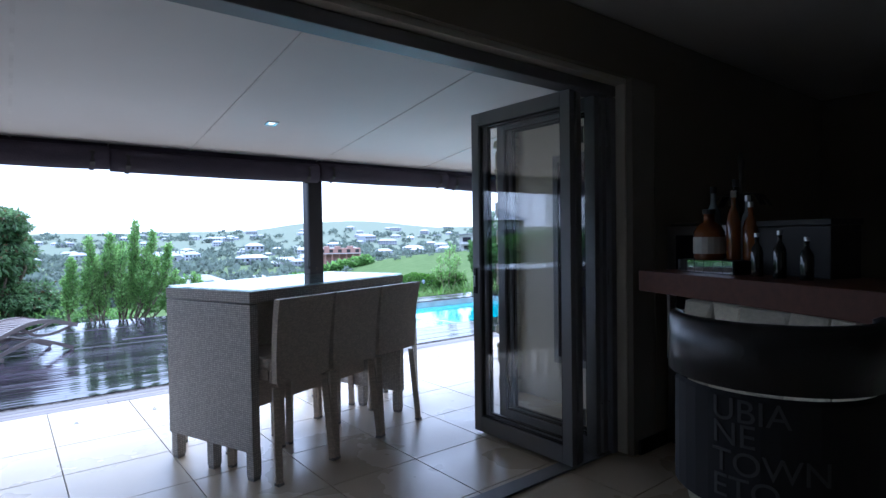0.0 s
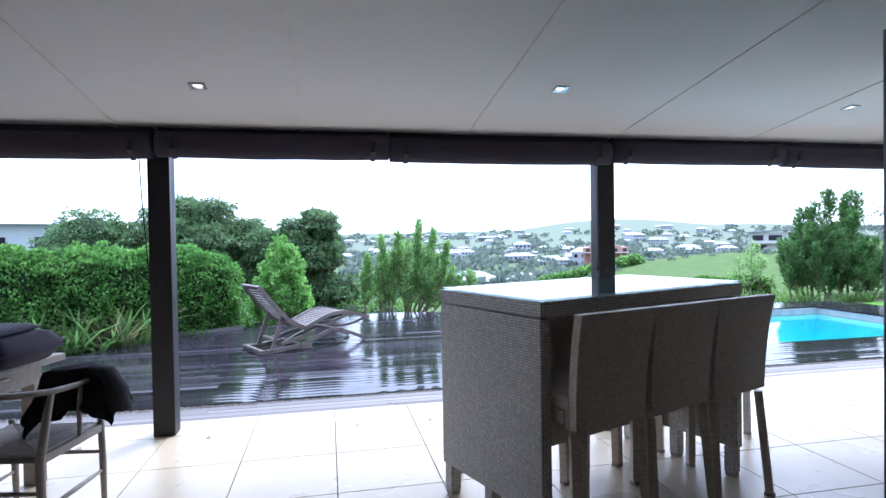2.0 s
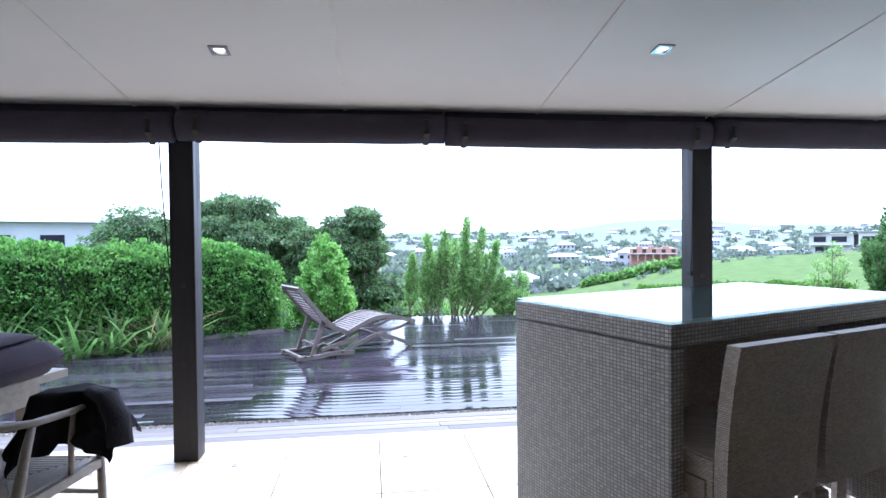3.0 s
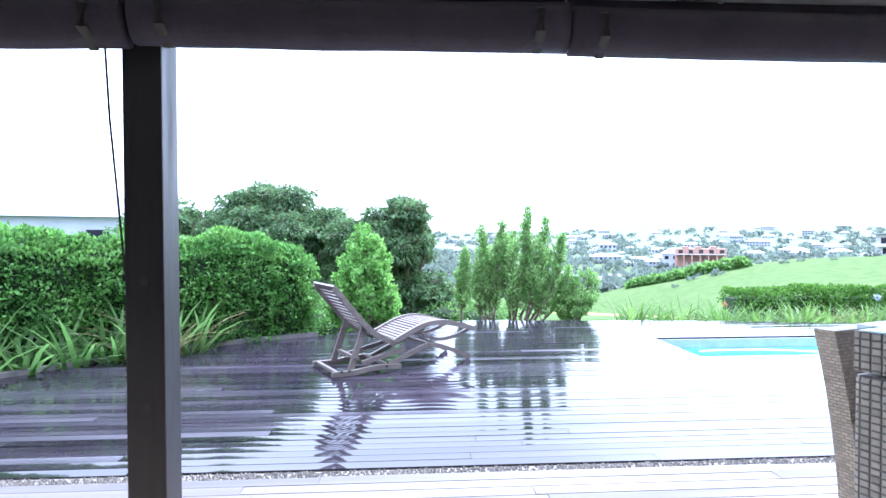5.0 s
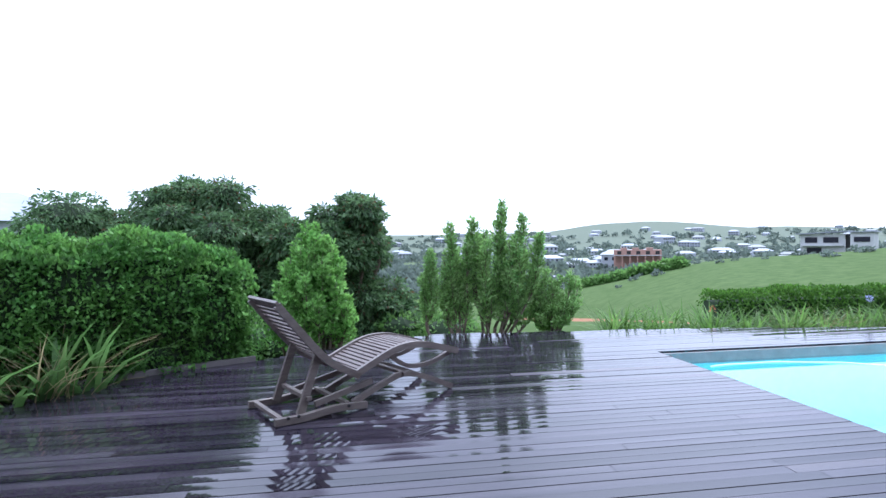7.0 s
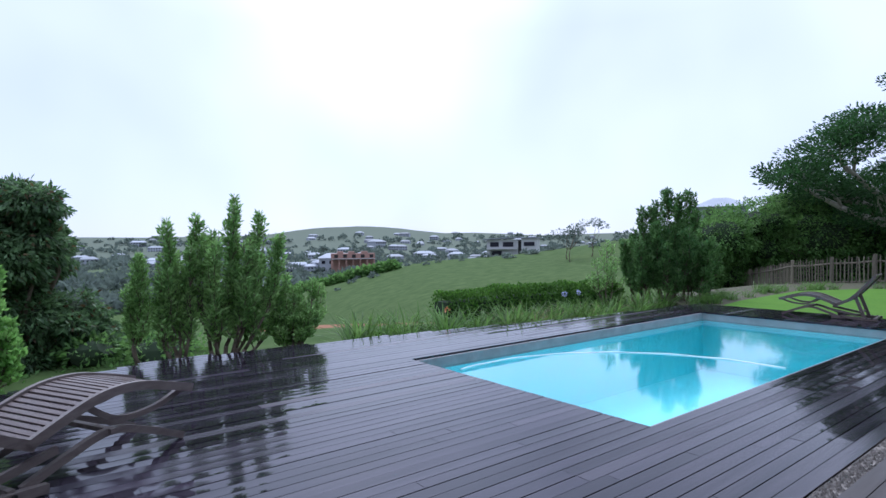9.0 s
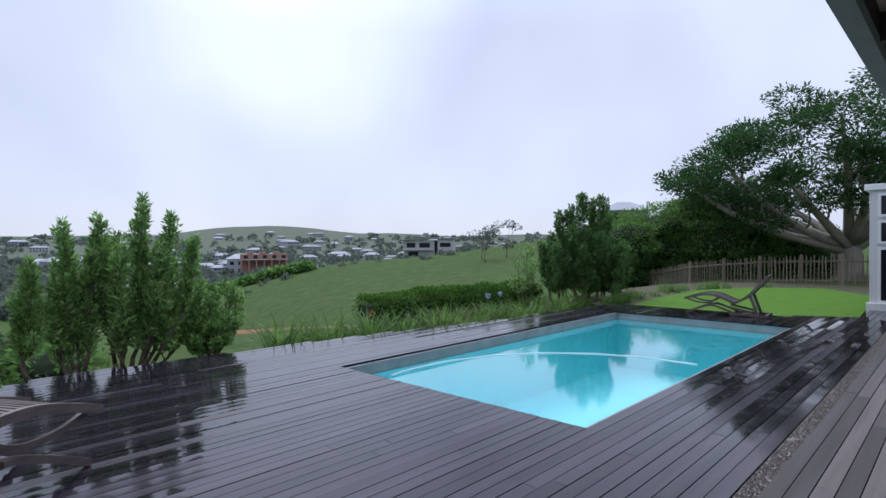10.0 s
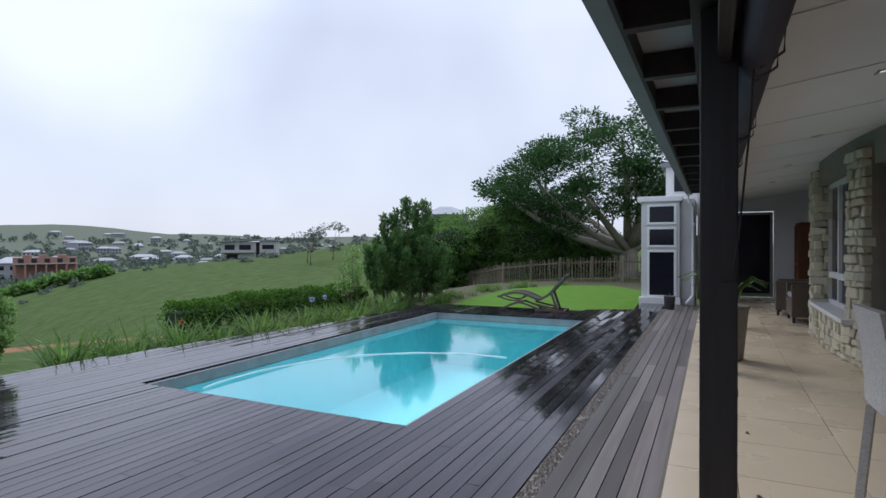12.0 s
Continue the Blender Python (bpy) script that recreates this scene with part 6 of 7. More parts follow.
def hedge(name, line, base, thick, leafm, label, seed, dens, leaf, rough=0.17):
    """A dense hedge along a line of x, y, height: solid heart coloured as inner shade and an uneven skin of leaves."""
    rng = np.random.default_rng(seed)
    h = thing(name, Matrix.Identity(4), label, "hedge")
    bm = bmesh.new()
    P, A = [], []
    for (xa, ya, ha), (xb, yb, hb) in zip(line, line[1:]):
        d = np.array([xb - xa, yb - ya])
        ln = float(np.linalg.norm(d))
        d = d / ln
        nrm = np.array([d[1], -d[0]])
        m = Matrix.Translation((xa, ya, base)) @ Matrix.Rotation(math.atan2(d[1], d[0]), 4, 'Z')
        vs = add_box(bm, (-0.05, -thick / 2 + 0.16, 0), (ln + 0.02, thick / 2 - 0.16, 1), 0)
        for v in vs:
            v.co.z *= (ha if v.co.x < ln / 2 else hb) - 0.2
            v.co = m @ v.co
        for face, area in (("front", ln * max(ha, hb)), ("back", ln * max(ha, hb) * 0.5), ("top", ln * thick * 1.2)):
            k = int(dens * area)
            s = rng.uniform(-0.08, ln + 0.08, k)
            hh = ha + (hb - ha) * s / ln
            if face == "top":
                v = rng.uniform(-thick / 2, thick / 2, k)
                z = hh - 0.28 * np.abs(v / (thick / 2)) ** 3 + rng.uniform(-0.10, 0.03, k)
                ax = np.stack([rng.normal(size=k) * 0.6, rng.normal(size=k) * 0.6, np.ones(k)], 1)
            else:
                sg = 1 if face == "front" else -1
                z = hh * rng.uniform(0, 1, k) ** 0.9
                v = sg * (thick / 2 + rng.uniform(-0.16, 0.04, k) - 0.24 * (z / hh) ** 5)
                ax = np.stack([nrm[0] * sg + rng.normal(size=k) * 0.5, nrm[1] * sg + rng.normal(size=k) * 0.5, rng.normal(size=k) * 0.5 - 0.25], 1)
            px, py = xa + d[0] * s + nrm[0] * v, ya + d[1] * s + nrm[1] * v
            lump = np.array([noise.noise(Vector((a * 1.3, b * 1.3, c * 1.3))) + 0.7 * noise.noise(Vector((a * 4.5, b * 4.5, c * 4.5))) for a, b, c in zip(px, py, z)]) * rough
            if face == "top":
                z = z + lump * 0.9
            else:
                px, py = px + nrm[0] * sg * lump, py + nrm[1] * sg * lump
            P.append(np.stack([px, py, base + z], 1))
            A.append(ax)
    # leafy end
    k = int(dens * thick * hb)
    z, v = hb * rng.uniform(0, 1, k), rng.uniform(-thick / 2, thick / 2, k)
    out = rng.uniform(-0.12, 0.06, k) - 0.2 * (z / hb) ** 4 - 0.12 * np.abs(v / (thick / 2)) ** 2
    P.append(np.stack([xb + d[0] * out + nrm[0] * v, yb + d[1] * out + nrm[1] * v, base + z], 1))
    A.append(np.stack([d[0] + rng.normal(size=k) * 0.5, d[1] + rng.normal(size=k) * 0.5, rng.normal(size=k) * 0.5 - 0.2], 1))
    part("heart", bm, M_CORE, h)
    crown("foliage", np.concatenate(P), np.concatenate(A), leaf[0], leaf[1], leafm, h, seed)
    return h


hedge("tall_hedge", [(-7.8, 6.4, 1.78), (-4.9, 8.65, 1.78), (-3.55, 9.4, 1.76), (-2.85, 9.8, 1.74), (-2.2, 10.1, 1.72), (-1.65, 10.45, 1.68), (-1.30, 10.66, 1.62), (-1.14, 10.76, 1.42)], -0.42, 0.75, M_L_HEDGE, "tall dense green hedge along the deck edge", 41, 2700, (0.062, 0.038), 0.2)
hedge("low_hedge", [(6.82, 13.32, 0.95), (8.6, 13.2, 0.97), (11.6, 12.85, 0.95)], -0.68, 0.8, M_L_HEDGE2, "low clipped green hedge beyond the pool deck", 42, 1500, (0.06, 0.035), 0.10)


def strap_plants(name, places, rng, material, label, count, length, width, flower=0.0):
    """Clumps of arching strap leaves, one thing each."""
    for x, y, z in places:
        c = thing(name, pose(x, y, z), label, "plant", label)
        V, F = [], []
        for _ in range(count):
            a = rng.uniform(0, 2 * math.pi)
            l = length * rng.uniform(0.6, 1.2)
            arch = rng.uniform(0.35, 0.95)
            w = width * rng.uniform(0.7, 1.2)
            ca, sa = math.cos(a), math.sin(a)
            ox, oy = rng.normal() * 0.06, rng.normal() * 0.06
            b0 = len(V)
            for i in range(5):
                u = i / 4
                rr_ = l * arch * u ** 1.3
                zz = l * (u - 0.55 * arch * u * u)
                ww = w * (1 - u) ** 0.6 * 0.5
                V.append((ox + ca * rr_ - sa * ww, oy + sa * rr_ + ca * ww, zz))
                V.append((ox + ca * rr_ + sa * ww, oy + sa * rr_ - ca * ww, zz + 0.004))
            for i in range(4):
                F.append((b0 + 2 * i, b0 + 2 * i + 1, b0 + 2 * i + 3, b0 + 2 * i + 2))
        me = bpy.data.meshes.new("leaves")
        me.from_pydata(V, [], F)
        link("leaves", me, material, c)
        if rng.uniform() < flower:
            bm = bmesh.new()
            fx, fy, fz = rng.normal() * 0.1, rng.normal() * 0.1, length * rng.uniform(0.85, 1.1)
            tube_bm(bm, [(0, 0, 0), (fx * 0.5, fy * 0.5, fz * 0.6), (fx, fy, fz)], 0.005, 5)
            part("stalk", bm, M_L_STRAP, c)
            n = 60
            d = sphere_pts(n, rng)
            p = np.array([fx, fy, fz]) + d * 0.02
            crown("bloom", p, d, 0.045, 0.011, M_FLOWER, c, int(rng.integers(1e6)), "round head of blue flowers")


rg = np.random.default_rng(51)
pl = []
for i in range(44):
    u = i / 43
    x = 4.3 + 7.2 * u + rg.normal() * 0.12
    y = lerp_table([(4.0, 11.72), (6.4, 11.38), (8.0, 11.08), (11.5, 10.98)], x) + 0.28 + abs(rg.normal()) * 0.5
    pl.append((x, y, ground_z(x, y) - 0.02))
strap_plants("agapanthus", pl, rg, M_L_STRAP, "arching green strap-leaved clump along the deck edge", 40, 0.86, 0.045, 0.06)
pl = []
for i in range(26):
    x = rg.uniform(7.0, 12.2)
    y = rg.uniform(11.5, 12.5)
    pl.append((x, y, ground_z(x, y) - 0.02))
strap_plants("tall_grass", pl, rg, M_L_DRY, "pale feathery grass tuft in the bed", 24, 0.72, 0.010)
pl = [(-3.3, 8.75, -0.3), (-3.0, 8.98, -0.3), (-2.72, 9.15, -0.3), (-2.5, 9.3, -0.3), (-3.6, 8.5, -0.3), (-3.95, 8.25, -0.3), (-4.35, 7.9, -0.3), (-2.25, 9.5, -0.3)]
strap_plants("flax_plant", pl, rg, M_L_FLAX, "strap-leaved plant at the foot of the hedge", 30, 1.15, 0.07)
pl = [(-2.55, 9.2, -0.3), (-2.38, 9.3, -0.3)]
strap_plants("tall_grass", pl, rg, M_L_DRY, "straw-coloured grass tuft at the hedge foot", 40, 1.05, 0.012)
pl = []
for i in range(40):
    x = rg.uniform(11.7, 19)
    y = lerp_table([(11.7, 10.6), (13.2, 10.7), (16.2, 10.8), (18.4, 9.9), (19.5, 8.4)], x) + rg.uniform(0.0, 0.5)
    pl.append((x, y, -0.18))
strap_plants("border_grass", pl, rg, M_L_STRAP, "green tuft in the bed beside the lawn", 30, 0.34, 0.014)
og = thing("orange_bloom", pose(6.0, 12.2, ground_z(6.0, 12.2)), "spiky orange flower on a tall stalk", "flower")
bm = bmesh.new()
tube_bm(bm, [(0, 0, 0), (0.05, 0.02, 0.35), (0.06, 0.03, 0.62)], 0.007, 5)
part("stalk", bm, M_L_STRAP, og)
d = sphere_pts(16, rg)
crown("petals", np.array([0.06, 0.03, 0.62]) + d * 0.02, d + np.array([0, 0, 0.5]), 0.05, 0.014, M_ORANGE, og, 5)

# big spreading shade tree, bushes behind the fence
rg = np.random.default_rng(61)
TX, TY = 28.6, 8.6
big = thing("shade_tree", pose(TX, TY, -0.4), "wide flat-crowned shade tree with pale spreading limbs", "tree")
bm = bmesh.new()
P, A = [], []
bmc = bmesh.new()
tube_bm(bm, [(0, 0, 0), (0.05, 0, 0.5), (0.0, 0, 1.3), (0.1, 0, 1.9)], [0.75, 0.5, 0.45, 0.40], 12)
tips = []
for k in range(22):
    a = 2 * math.pi * k / 22 + rg.uniform(-.2, .2)
    reach = rg.uniform(3.5, 7.4)
    rise = rg.uniform(2.4, 7.0) * (1 - 0.4 * reach / 7.5) * (1 - 0.28 * max(0, math.sin(a)))
    e = (reach * math.cos(a), reach * math.sin(a), 1.5 + rise)
    p1 = branch(bm, (0.1 * math.cos(a), 0.1 * math.sin(a), rg.uniform(1.1, 1.9)), e, 0.23, 0.05, rg, 0.05, 7)
    tips.append(e)
    for q in range(4):
        s = p1[rg.integers(2, 6)]
        a2 = a + rg.uniform(-0.9, 0.9)
        e2 = (s[0] + 1.5 * math.cos(a2), s[1] + 1.5 * math.sin(a2), s[2] + rg.uniform(0.4, 1.4))
        branch(bm, s, e2, 0.06, 0.015, rg, 0.1)
        tips.append(e2)
for q in range(60):
    a, rr_ = rg.uniform(0, 6.28), 7.2 * math.sqrt(rg.uniform(0, 1))
    tips.append((rr_ * math.cos(a), rr_ * math.sin(a), 8.1 - 0.062 * rr_ * rr_ - 0.22 * max(0, rr_ * math.sin(a)) + rg.uniform(-0.9, 0.3)))
for x, y, z in tips:
    s = rg.uniform(0.7, 1.2)
    n = int(460 * s)
    d = sphere_pts(n, rg)
    P.append(np.array([x, y, z]) + d * np.array([s, s, s * 0.42]) * rg.uniform(0.4, 1.05, (n, 1)))
    A.append(d * np.array([1, 1, 0.5]) + rg.normal(size=(n, 3)) * 0.4 + np.array([0, 0, 0.1]))
part("trunk", bm, M_PALEBARK, big, smooth=True)
crown("crown", np.concatenate(P), np.concatenate(A), 0.175, 0.068, M_L_BIG, big, 61)
for i, (x, y, w, h, sd) in enumerate(((25.6, 16.3, 2.2, 2.9, 1), (27.3, 14.4, 2.4, 3.3, 2), (28.8, 12.6, 2.0, 2.4, 3), (31.0, 11.0, 2.4, 2.2, 4), (29.5, 5.5, 2.2, 1.8, 5), (30.5, 15.5, 2.6, 3.6, 6), (24.2, 17.5, 1.6, 1.9, 7))):
    round_tree("garden_bush", pose(x, y, -0.7), clump_cloud(rg, 18, (0, 0, h * 0.55), (w * 0.75, w * 0.6, h * 0.55), w * 0.42), 0.07, 0.0, M_L_BUSH, "large dense green bush behind the fence", 70 + sd, 800, (0.14, 0.065), 0.2)
for x, y, h in ((48.0, 44.0, 3.2), (52.5, 44.5, 3.5), (50, 46, 2.6)):
    gz = ground_z(x, y)
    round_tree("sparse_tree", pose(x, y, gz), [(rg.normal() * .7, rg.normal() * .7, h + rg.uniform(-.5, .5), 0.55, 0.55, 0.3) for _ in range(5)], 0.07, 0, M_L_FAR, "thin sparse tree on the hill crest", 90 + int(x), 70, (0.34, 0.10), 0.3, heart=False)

# fence of split poles
fl = [(28.0, 18.1, -1.5), (25.0, 15.4, -1.0), (22.3, 12.8, -0.5), (21.7, 11.4, -0.35), (21.6, 10.2, -0.24), (21.7, 9.0, -0.2), (21.8, 7.9, -0.16), (22.1, 7.0, -0.16), (22.4, 5.6, -0.16)]
fence = thing("picket_fence", Matrix.Identity(4), "grey weathered split-pole fence round the garden", "fence")
bm = bmesh.new()
tube_bm(bm, [(0, 0, 0), (0, 0, 0.9), (0, 0, 0.98)], [0.02, 0.019, 0.006], 6)
pk = bpy.data.meshes.new("picket")
bm.to_mesh(pk)
bm.free()
pk.materials.append(M_FENCE)
rr = random.Random(9)
for (xa, ya, za), (xb, yb, zb) in zip(fl, fl[1:]):
    ln = math.hypot(xb - xa, yb - ya)
    bm = bmesh.new()
    tube_bm(bm, [(xa, ya, za - 0.2), (xa, ya, za + 1.0)], 0.06, 8)
    part("post", bm, M_FENCE, fence)
    for z in (0.16, 0.78):
        bm = bmesh.new()
        tube_bm(bm, [(xa, ya, za + z), ((xa + xb) / 2, (ya + yb) / 2, (za + zb) / 2 + z - 0.02), (xb, yb, zb + z)], 0.032, 6)
        part("rail", bm, M_FENCE, fence)
    n = int(ln / 0.105)
    for i in range(1, n):
        ob = link("picket", pk, None, fence)
        u = i / n
        ob.matrix_world = Matrix.LocRotScale((xa + (xb - xa) * u - 0.03, ya + (yb - ya) * u - 0.035, za + (zb - za) * u), Euler((rr.uniform(-.03, .03), rr.uniform(-.03, .03), rr.uniform(0, 6))), (1, 1, rr.uniform(0.93, 1.04)))


# ---- houses across the valley ----
def far_house(m, w, d, h, label, storeys=1):
    hs_ = thing("far_house", m, label, "house", "houses across the valley")
    box("wall", (-w / 2, -d / 2, -3), (w / 2, d / 2, h), M_FARWALL, hs_)
    bm = bmesh.new()
    e = 0.5
    lo = [bm.verts.new(c) for c in ((-w / 2 - e, -d / 2 - e, h), (w / 2 + e, -d / 2 - e, h), (w / 2 + e, d / 2 + e, h), (-w / 2 - e, d / 2 + e, h))]
    rh = h + 0.22 * d
    t0, t1 = bm.verts.new((-w / 2 + d * 0.35, 0, rh)), bm.verts.new((w / 2 - d * 0.35, 0, rh))
    for f in ((lo[0], lo[1], t1, t0), (lo[2], lo[3], t0, t1), (lo[1], lo[2], t1), (lo[3], lo[0], t0)):
        bm.faces.new(f)
    bm.faces.new(lo[::-1])
    part("roof", bm, M_FARROOF, hs_)
    for s in range(storeys):
        z0 = 0.8 + 2.9 * s
        for i in range(int(w // 3)):
            x = -w / 2 + 1.6 + 3 * i
            box("window", (x - 0.7, -d / 2 - 0.06, z0), (x + 0.7, -d / 2 - 0.003, z0 + 1.3), M_DARKGLASS, hs_)
    return hs_


def at_polar(r, th):
    x, y = r * math.sin(radians(th)), 4.9 + r * math.cos(radians(th))
    return x, y, ground_z(x, y)


protos = [far_house(pose(*at_polar(300, 12), 0, 0, 10), 14, 9, 3.2, "pale single-storey house with a grey hipped roof"),
          far_house(pose(*at_polar(420, 20), 0, 0, -12), 12, 9, 5.9, "pale two-storey house with a grey hipped roof", 2),
          far_house(pose(*at_polar(520, 31), 0, 0, 25), 18, 9, 5.7, "long pale two-storey house with a grey roof", 2)]
rr = random.Random(77)
for i in range(150):
    th = rr.uniform(-6, 58)
    r = rr.choice((rr.uniform(240, 420), rr.uniform(420, 860), rr.uniform(480, 860)))
    if 20 < th < 38 and r > 700:
        continue
    x, y, z = at_polar(r, th)
    copy_thing(rr.choice(protos), pose(x, y, z - 0.8, 0, 0, -th + rr.uniform(-25, 25)) @ Matrix.Scale(rr.uniform(0.45, 0.8), 4))

# red-brick building under construction
x, y, z = at_polar(215, 28.6)
z = 1.3 - 215 * math.tan(radians(2.3)) + 0.0
rb = thing("brick_building", pose(x, y, z + 0.7, 0, 0, -26) @ Matrix.Scale(0.82, 4), "unfinished red brick building with open bays", "building")
box("slab", (-10, -4, 2.4), (10, 4, 2.7), M_CONC, rb)
box("upper_wall", (-10, -3.6, 2.7), (10, 4, 5.0), M_BRICK, rb)
box("back_wall", (-10, 2.0, -6), (10, 4, 2.4), M_BRICK, rb)
for k in range(7):
    box("pillar", (-9.8 + 3.2 * k, -3.9, -6), (-9.3 + 3.2 * k, -3.4, 2.4), M_BRICK, rb)
# flat black panels on the brick stand in for shaded openings
for k in range(5):
    box("opening", (-8.5 + 4 * k, -3.65, 3.0), (-6.8 + 4 * k, -3.601, 4.5), M_RUBBER, rb)
for k in (-7, -2, 4):
    box("parapet", (k, -3.6, 5.0), (k + 2.6, 3.9, 5.9), M_BRICK, rb)

# modern house on the crest
x, y, z = at_polar(98, 45.2)
mh = thing("modern_house", pose(x, y, z + 0.6, 0, 0, -52), "modern grey two-storey house with a slanted flat roof", "house")
box("wall", (-4.4, -2.6, -2.5), (1.0, 3, 2.1), M_CONC, mh)
box("wall", (1.6, -3.0, -2.5), (4.2, 3, 2.3), M_CONC, mh)
box("stair_link", (1.0, -2.2, -2.5), (1.6, 3, 1.9), M_RUBBER, mh)
bm = bmesh.new()
add_box(bm, (-4.9, -3.2, 0), (1.4, 3.4, 0.16), 0, Matrix.Translation((0, 0, 2.35)) @ Matrix.Rotation(-0.05, 4, 'Y'))
part("roof", bm, M_FARROOF, mh)
box("roof", (1.45, -3.3, 2.31), (4.5, 3.4, 2.45), M_FARROOF, mh)
for lo, hi in (((-3.8, -2.66, 0.9), (-2.3, -2.603, 1.7)), ((-1.6, -2.66, 0.9), (0.2, -2.603, 1.7)), ((-3.6, -2.66, -0.6), (-1.8, -2.603, 0.2)), ((2.0, -3.06, 1.0), (3.8, -3.003, 1.7)), ((2.0, -3.06, -0.6), (3.2, -3.003, 0.2))):
    box("window", lo, hi, M_DARKGLASS, mh)
box("balcony", (-4.2, -3.4, 0.45), (0.8, -2.605, 0.6), M_CONC, mh)
# house seen over the conifer, and the neighbours behind the hedge
x, y, z = at_polar(70, 64.5)
far_house(pose(x, y, 2.5, 0, 0, -60), 5, 5, 2.4, "pale house with a grey roof on the slope above")
far_house(pose(-28.0, 45, -0.1, 0, 0, 30), 18, 10, 3.0, "long pale neighbouring house beyond the hedge")
far_house(pose(*at_polar(150, 21.5), 0, 0, -18), 13, 9, 3.0, "pale house with a broad grey roof in the valley")
far_house(pose(*at_polar(105, 15.5), 0, 0, -30), 9, 8, 2.6, "grey-roofed cottage in the valley below the deck")
far_house(pose(*at_polar(235, 27.2), 0, 0, -24), 16, 9, 6.0, "white two-storey house behind the brick building", 2)

# woods and bushes in the distance
rg = np.random.default_rng(81)
P, A, S = [], [], []
for i in range(2300):
    th = rg.uniform(-30, 62)
    r = rg.choice([rg.uniform(95, 200), rg.uniform(160, 480), rg.uniform(350, 820)])
    if (r < 130 and th > 24) or (r > 640 and 19 < th < 39):
        continue
    x, y, z = at_polar(r, th)
    s = rg.uniform(1.3, 2.9) * (0.8 + r / 900)
    n = 34
    d = sphere_pts(n, rg)
    d[:, 2] = np.abs(d[:, 2])
    P.append(np.array([x, y, z]) + d * np.array([s, s, s * 0.95]) * rg.uniform(0.5, 1, (n, 1)))
    A.append(d + rg.normal(size=(n, 3)) * 0.5)
    S.append(np.full(n, s * 0.8))
for i in range(26):
    th = rg.uniform(27, 56)
    r = rg.uniform(74, 84)
    x, y, z = at_polar(r, th)
    s = rg.uniform(0.25, 0.75)
    n = 40
    d = sphere_pts(n, rg)
    d[:, 2] = np.abs(d[:, 2]) * 0.7
    P.append(np.array([x, y, z]) + d * s * rg.uniform(0.5, 1, (n, 1)))
    A.append(d + rg.normal(size=(n, 3)) * 0.5)
    S.append(np.full(n, s * 0.7))
S = np.concatenate(S)
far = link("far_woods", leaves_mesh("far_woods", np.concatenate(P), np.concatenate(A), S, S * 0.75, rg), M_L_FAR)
tagged(far, "scattered trees and bushes across the valley", "woods", kind="stuff")
P, A, S = [], [], []
for i in range(160):
    u = rg.uniform(0, 1)
    th = 23 + 10 * u
    r = 92 - 12 * u
    x, y, z = at_polar(r, th)
    s = rg.uniform(0.6, 1.3)
    n = 60
    d = sphere_pts(n, rg)
    d[:, 2] = np.abs(d[:, 2])
    P.append(np.array([x, y, z]) + d * s * rg.uniform(0.5, 1, (n, 1)))
    A.append(d + rg.normal(size=(n, 3)) * 0.5)
    S.append(np.full(n, s * 0.6))
S = np.concatenate(S)
row = link("field_hedgerow", leaves_mesh("field_hedgerow", np.concatenate(P), np.concatenate(A), S, S * 0.75, rg), M_L_BUSH)
tagged(row, "row of dark green bushes along the meadow edge", "bushes", kind="stuff")

# ---- gravel, floor tiles and deck boards ----
rg = np.random.default_rng(91)
V, F = [], []
for i in range(9000):
    x, y = rg.uniform(-5.5, 12.5), rg.uniform(5.71, 5.81)
    s = rg.uniform(0.006, 0.014)
    b0 = len(V)
    for q in range(4):
        V.append((x + s * math.cos(q * 1.57 + x), y + s * math.sin(q * 1.57 + x), DECK - 0.016 + rg.uniform(0, 0.008)))
    V.append((x, y, DECK - 0.006 + s * 0.6))
    F += [(b0, b0 + 1, b0 + 4), (b0 + 1, b0 + 2, b0 + 4), (b0 + 2, b0 + 3, b0 + 4), (b0 + 3, b0, b0 + 4)]
me = bpy.data.meshes.new("gravel")
me.from_pydata(V, [], F)
box("gravel_bed", (-5.6, 5.718, -0.124), (12.6, 5.818, DECK - 0.012), M_GRAVEL, deck)
tagged(link("gravel_strip", me, M_GRAVEL), "strip of pale gravel drain between deck boards", "gravel", kind="stuff")


def slab_mesh(name, lx, ly, h, bev, material):
    bm = bmesh.new()
    add_box(bm, (-lx / 2, -ly / 2, -h), (lx / 2, ly / 2, 0))
    top = [e for e in bm.edges if all(v.co.z > -1e-6 for v in e.verts)]
    bmesh.ops.bevel(bm, geom=top, offset=bev, segments=1, affect='EDGES')
    me = bpy.data.meshes.new(name)
    bm.to_mesh(me)
    bm.free()
    me.materials.append(material)
    return me


tm = slab_mesh("tile", 0.5945, 0.5945, 0.011, 0.0015, M_TILE)
tile_e = slab_mesh("tile", 0.5945, 0.352, 0.011, 0.0015, M_TILE)
rr = random.Random(4)
for i in range(-8, 22):
    for j in range(-4, 5):
        x, y = -0.045 + 0.6 * i + 0.3, 4.135 + 0.6 * (j - 4) + 0.3
        if j < 0 and not (-1 <= i <= 6):
            continue
        ob = link("tile", tm, None, floor)
        ob.location = (x, y, rr.uniform(-0.0008, 0.0))
    x = -0.045 + 0.6 * i + 0.3
    ob = link("tile", tile_e, None, floor)
    ob.location = (x, 4.735 + 0.178, 0)
box("floor_rest", (-7, -4.5, -0.011), (-4.85, 5.11, -0.001), M_TILE, floor)
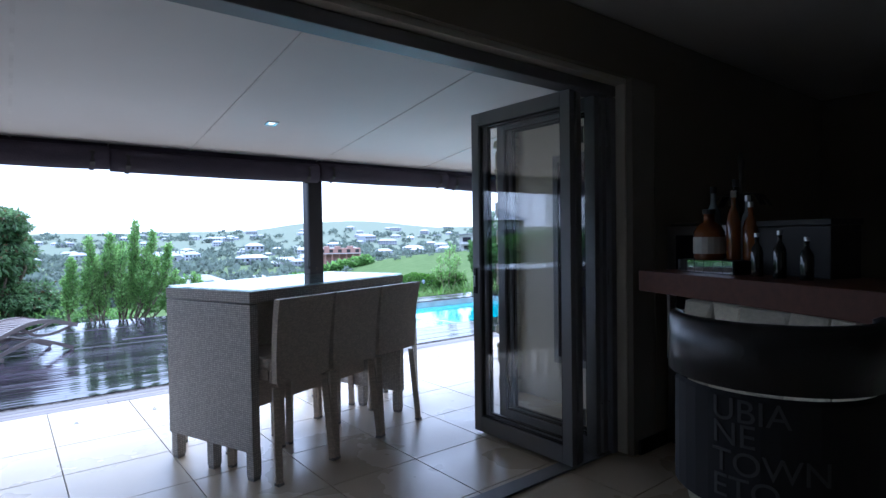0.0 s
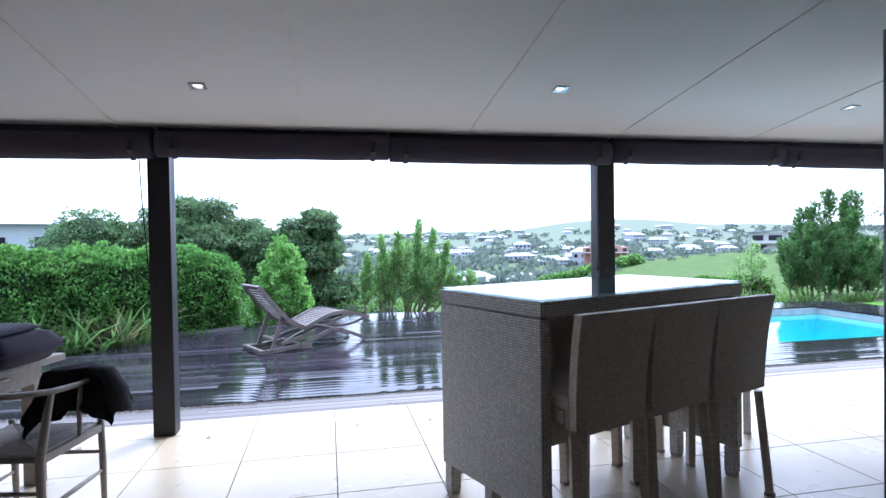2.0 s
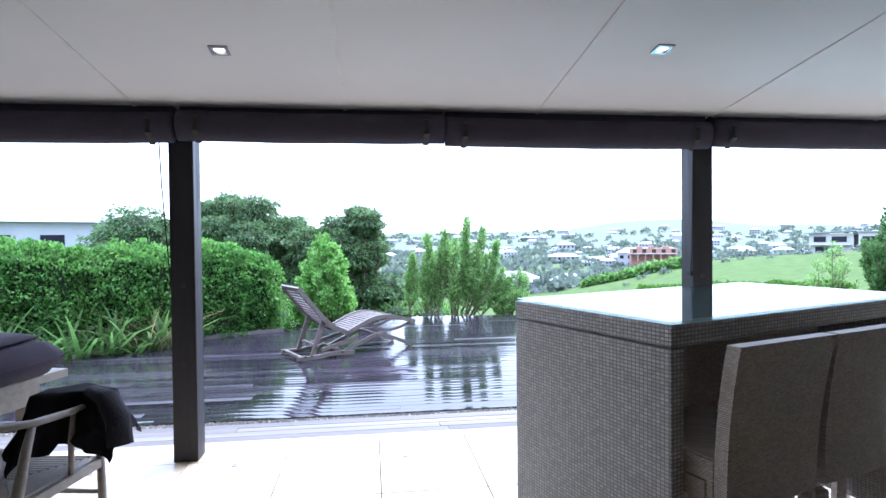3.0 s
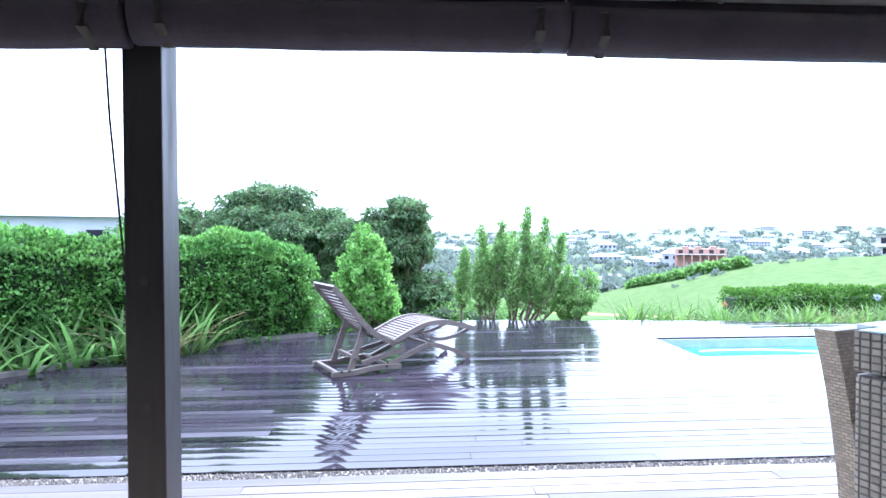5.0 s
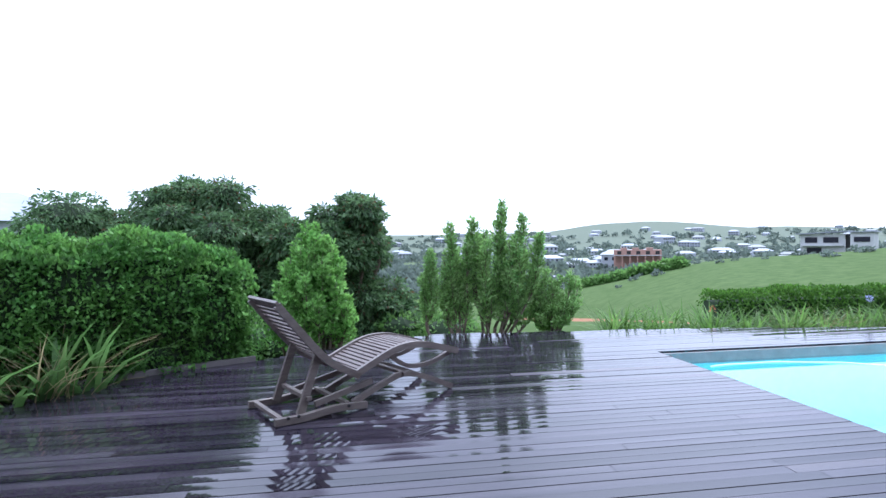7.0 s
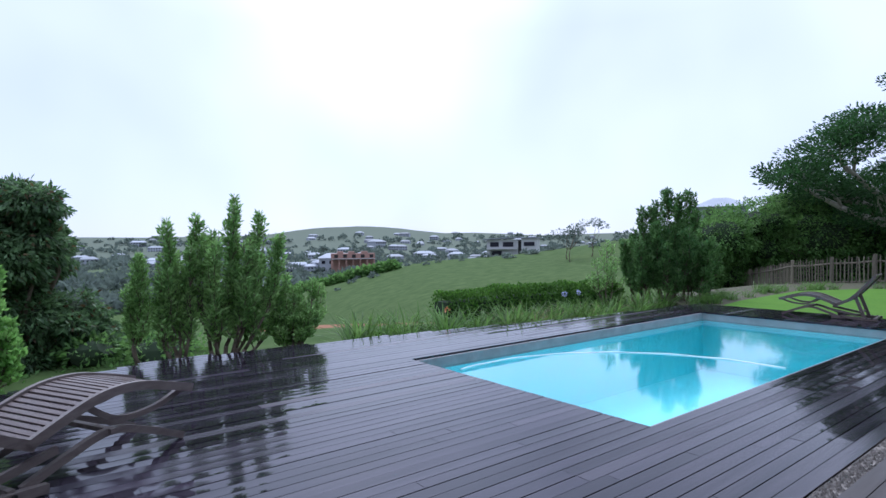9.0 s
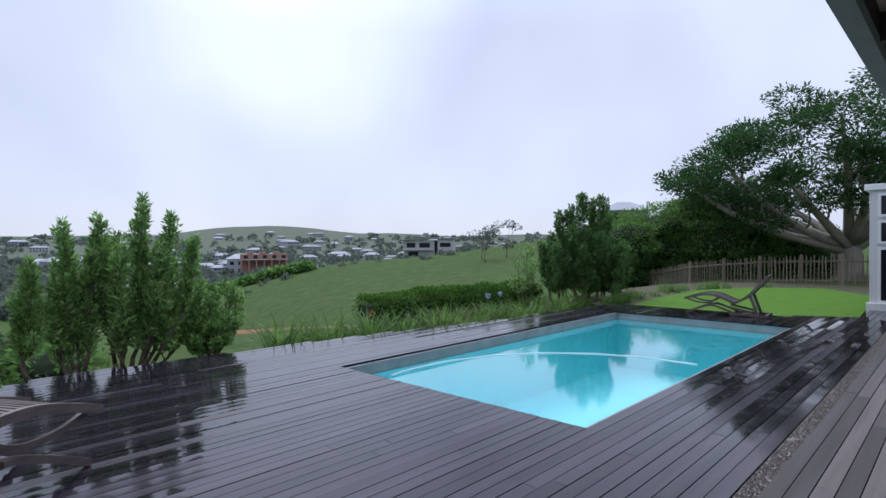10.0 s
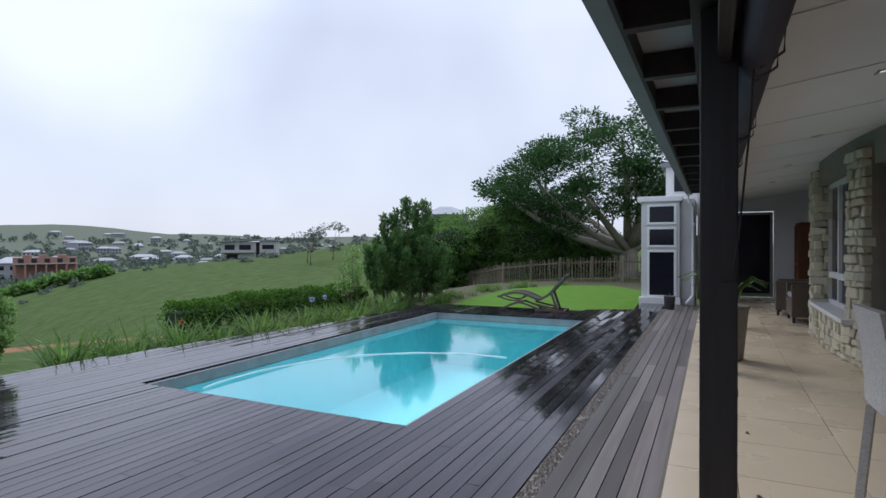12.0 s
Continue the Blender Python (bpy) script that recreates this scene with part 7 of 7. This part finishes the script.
box("floor_rest", (13.16, 1.7, -0.011), (15.3, 5.11, -0.001), M_TILE, floor)
box("floor_rest", (-0.64, -4.5, -0.011), (4.15, -0.67, -0.001), M_TILE, floor)
box("floor_rest", (4.16, -4.5, -0.011), (7, 1.5, -0.001), M_TILE, floor)
box("floor_rest", (-4.85, -4.5, -0.011), (-0.65, 1.73, -0.001), M_TILE, floor)

rr = random.Random(12)
board = {}
CUP = 0.00055
for nm, mm in (("wet", M_WET), ("dry", M_DRY)):
    # slightly cupped top, shaded smooth across, with crisp sides
    bm = bmesh.new()
    ys = [-0.0465 + 0.093 * k / 6 for k in range(7)]
    rows = [[bm.verts.new((x, yy, CUP * ((yy / 0.0465) ** 2 - 1))) for yy in ys] for x in (-0.5, 0.5)]
    for k in range(6):
        bm.faces.new((rows[0][k], rows[1][k], rows[1][k + 1], rows[0][k + 1])).smooth = True
    for q in (((-.5, -.0465), (.5, -.0465)), ((.5, -.0465), (.5, .0465)), ((.5, .0465), (-.5, .0465)), ((-.5, .0465), (-.5, -.0465))):
        bm.faces.new([bm.verts.new((*q[0], -0.025)), bm.verts.new((*q[1], -0.025)), bm.verts.new((*q[1], 0.0)), bm.verts.new((*q[0], 0.0))])
    bm.faces.new([bm.verts.new(c) for c in ((-.5, .0465, -.025), (.5, .0465, -.025), (.5, -.0465, -.025), (-.5, -.0465, -.025))])
    bmesh.ops.recalc_face_normals(bm, faces=[f for f in bm.faces if f.smooth])
    me = bpy.data.meshes.new("board")
    bm.to_mesh(me)
    bm.free()
    me.materials.append(mm)
    board[nm] = me
y = 5.168
while y < 11.70:
    if 5.70 < y < 5.82:
        y = 5.868
        continue
    spans = [(lerp_table(LEFT, y), lerp_table(RIGHT, y))]
    if PY0 - 0.045 < y < PY1 + 0.045:
        spans = [(spans[0][0], PX0 + 0.012), (PX1 - 0.012, spans[0][1])]
    for a, b in spans:
        x = a
        while x < b - 0.02:
            ln = rr.uniform(2.6, 4.6)
            e = min(b, x + ln)
            if b - e < 0.7:
                e = b
            ob = link("board", board["dry" if y < 5.75 else "wet"], None, deck)
            ob.matrix_world = Matrix.LocRotScale(((x + e) / 2, y, DECK + rr.uniform(-0.0015, 0.0015)), Euler((rr.gauss(0, 0.011), 0, 0)), (e - x - 0.003, 1, 1))
            x = e
    y += 0.1
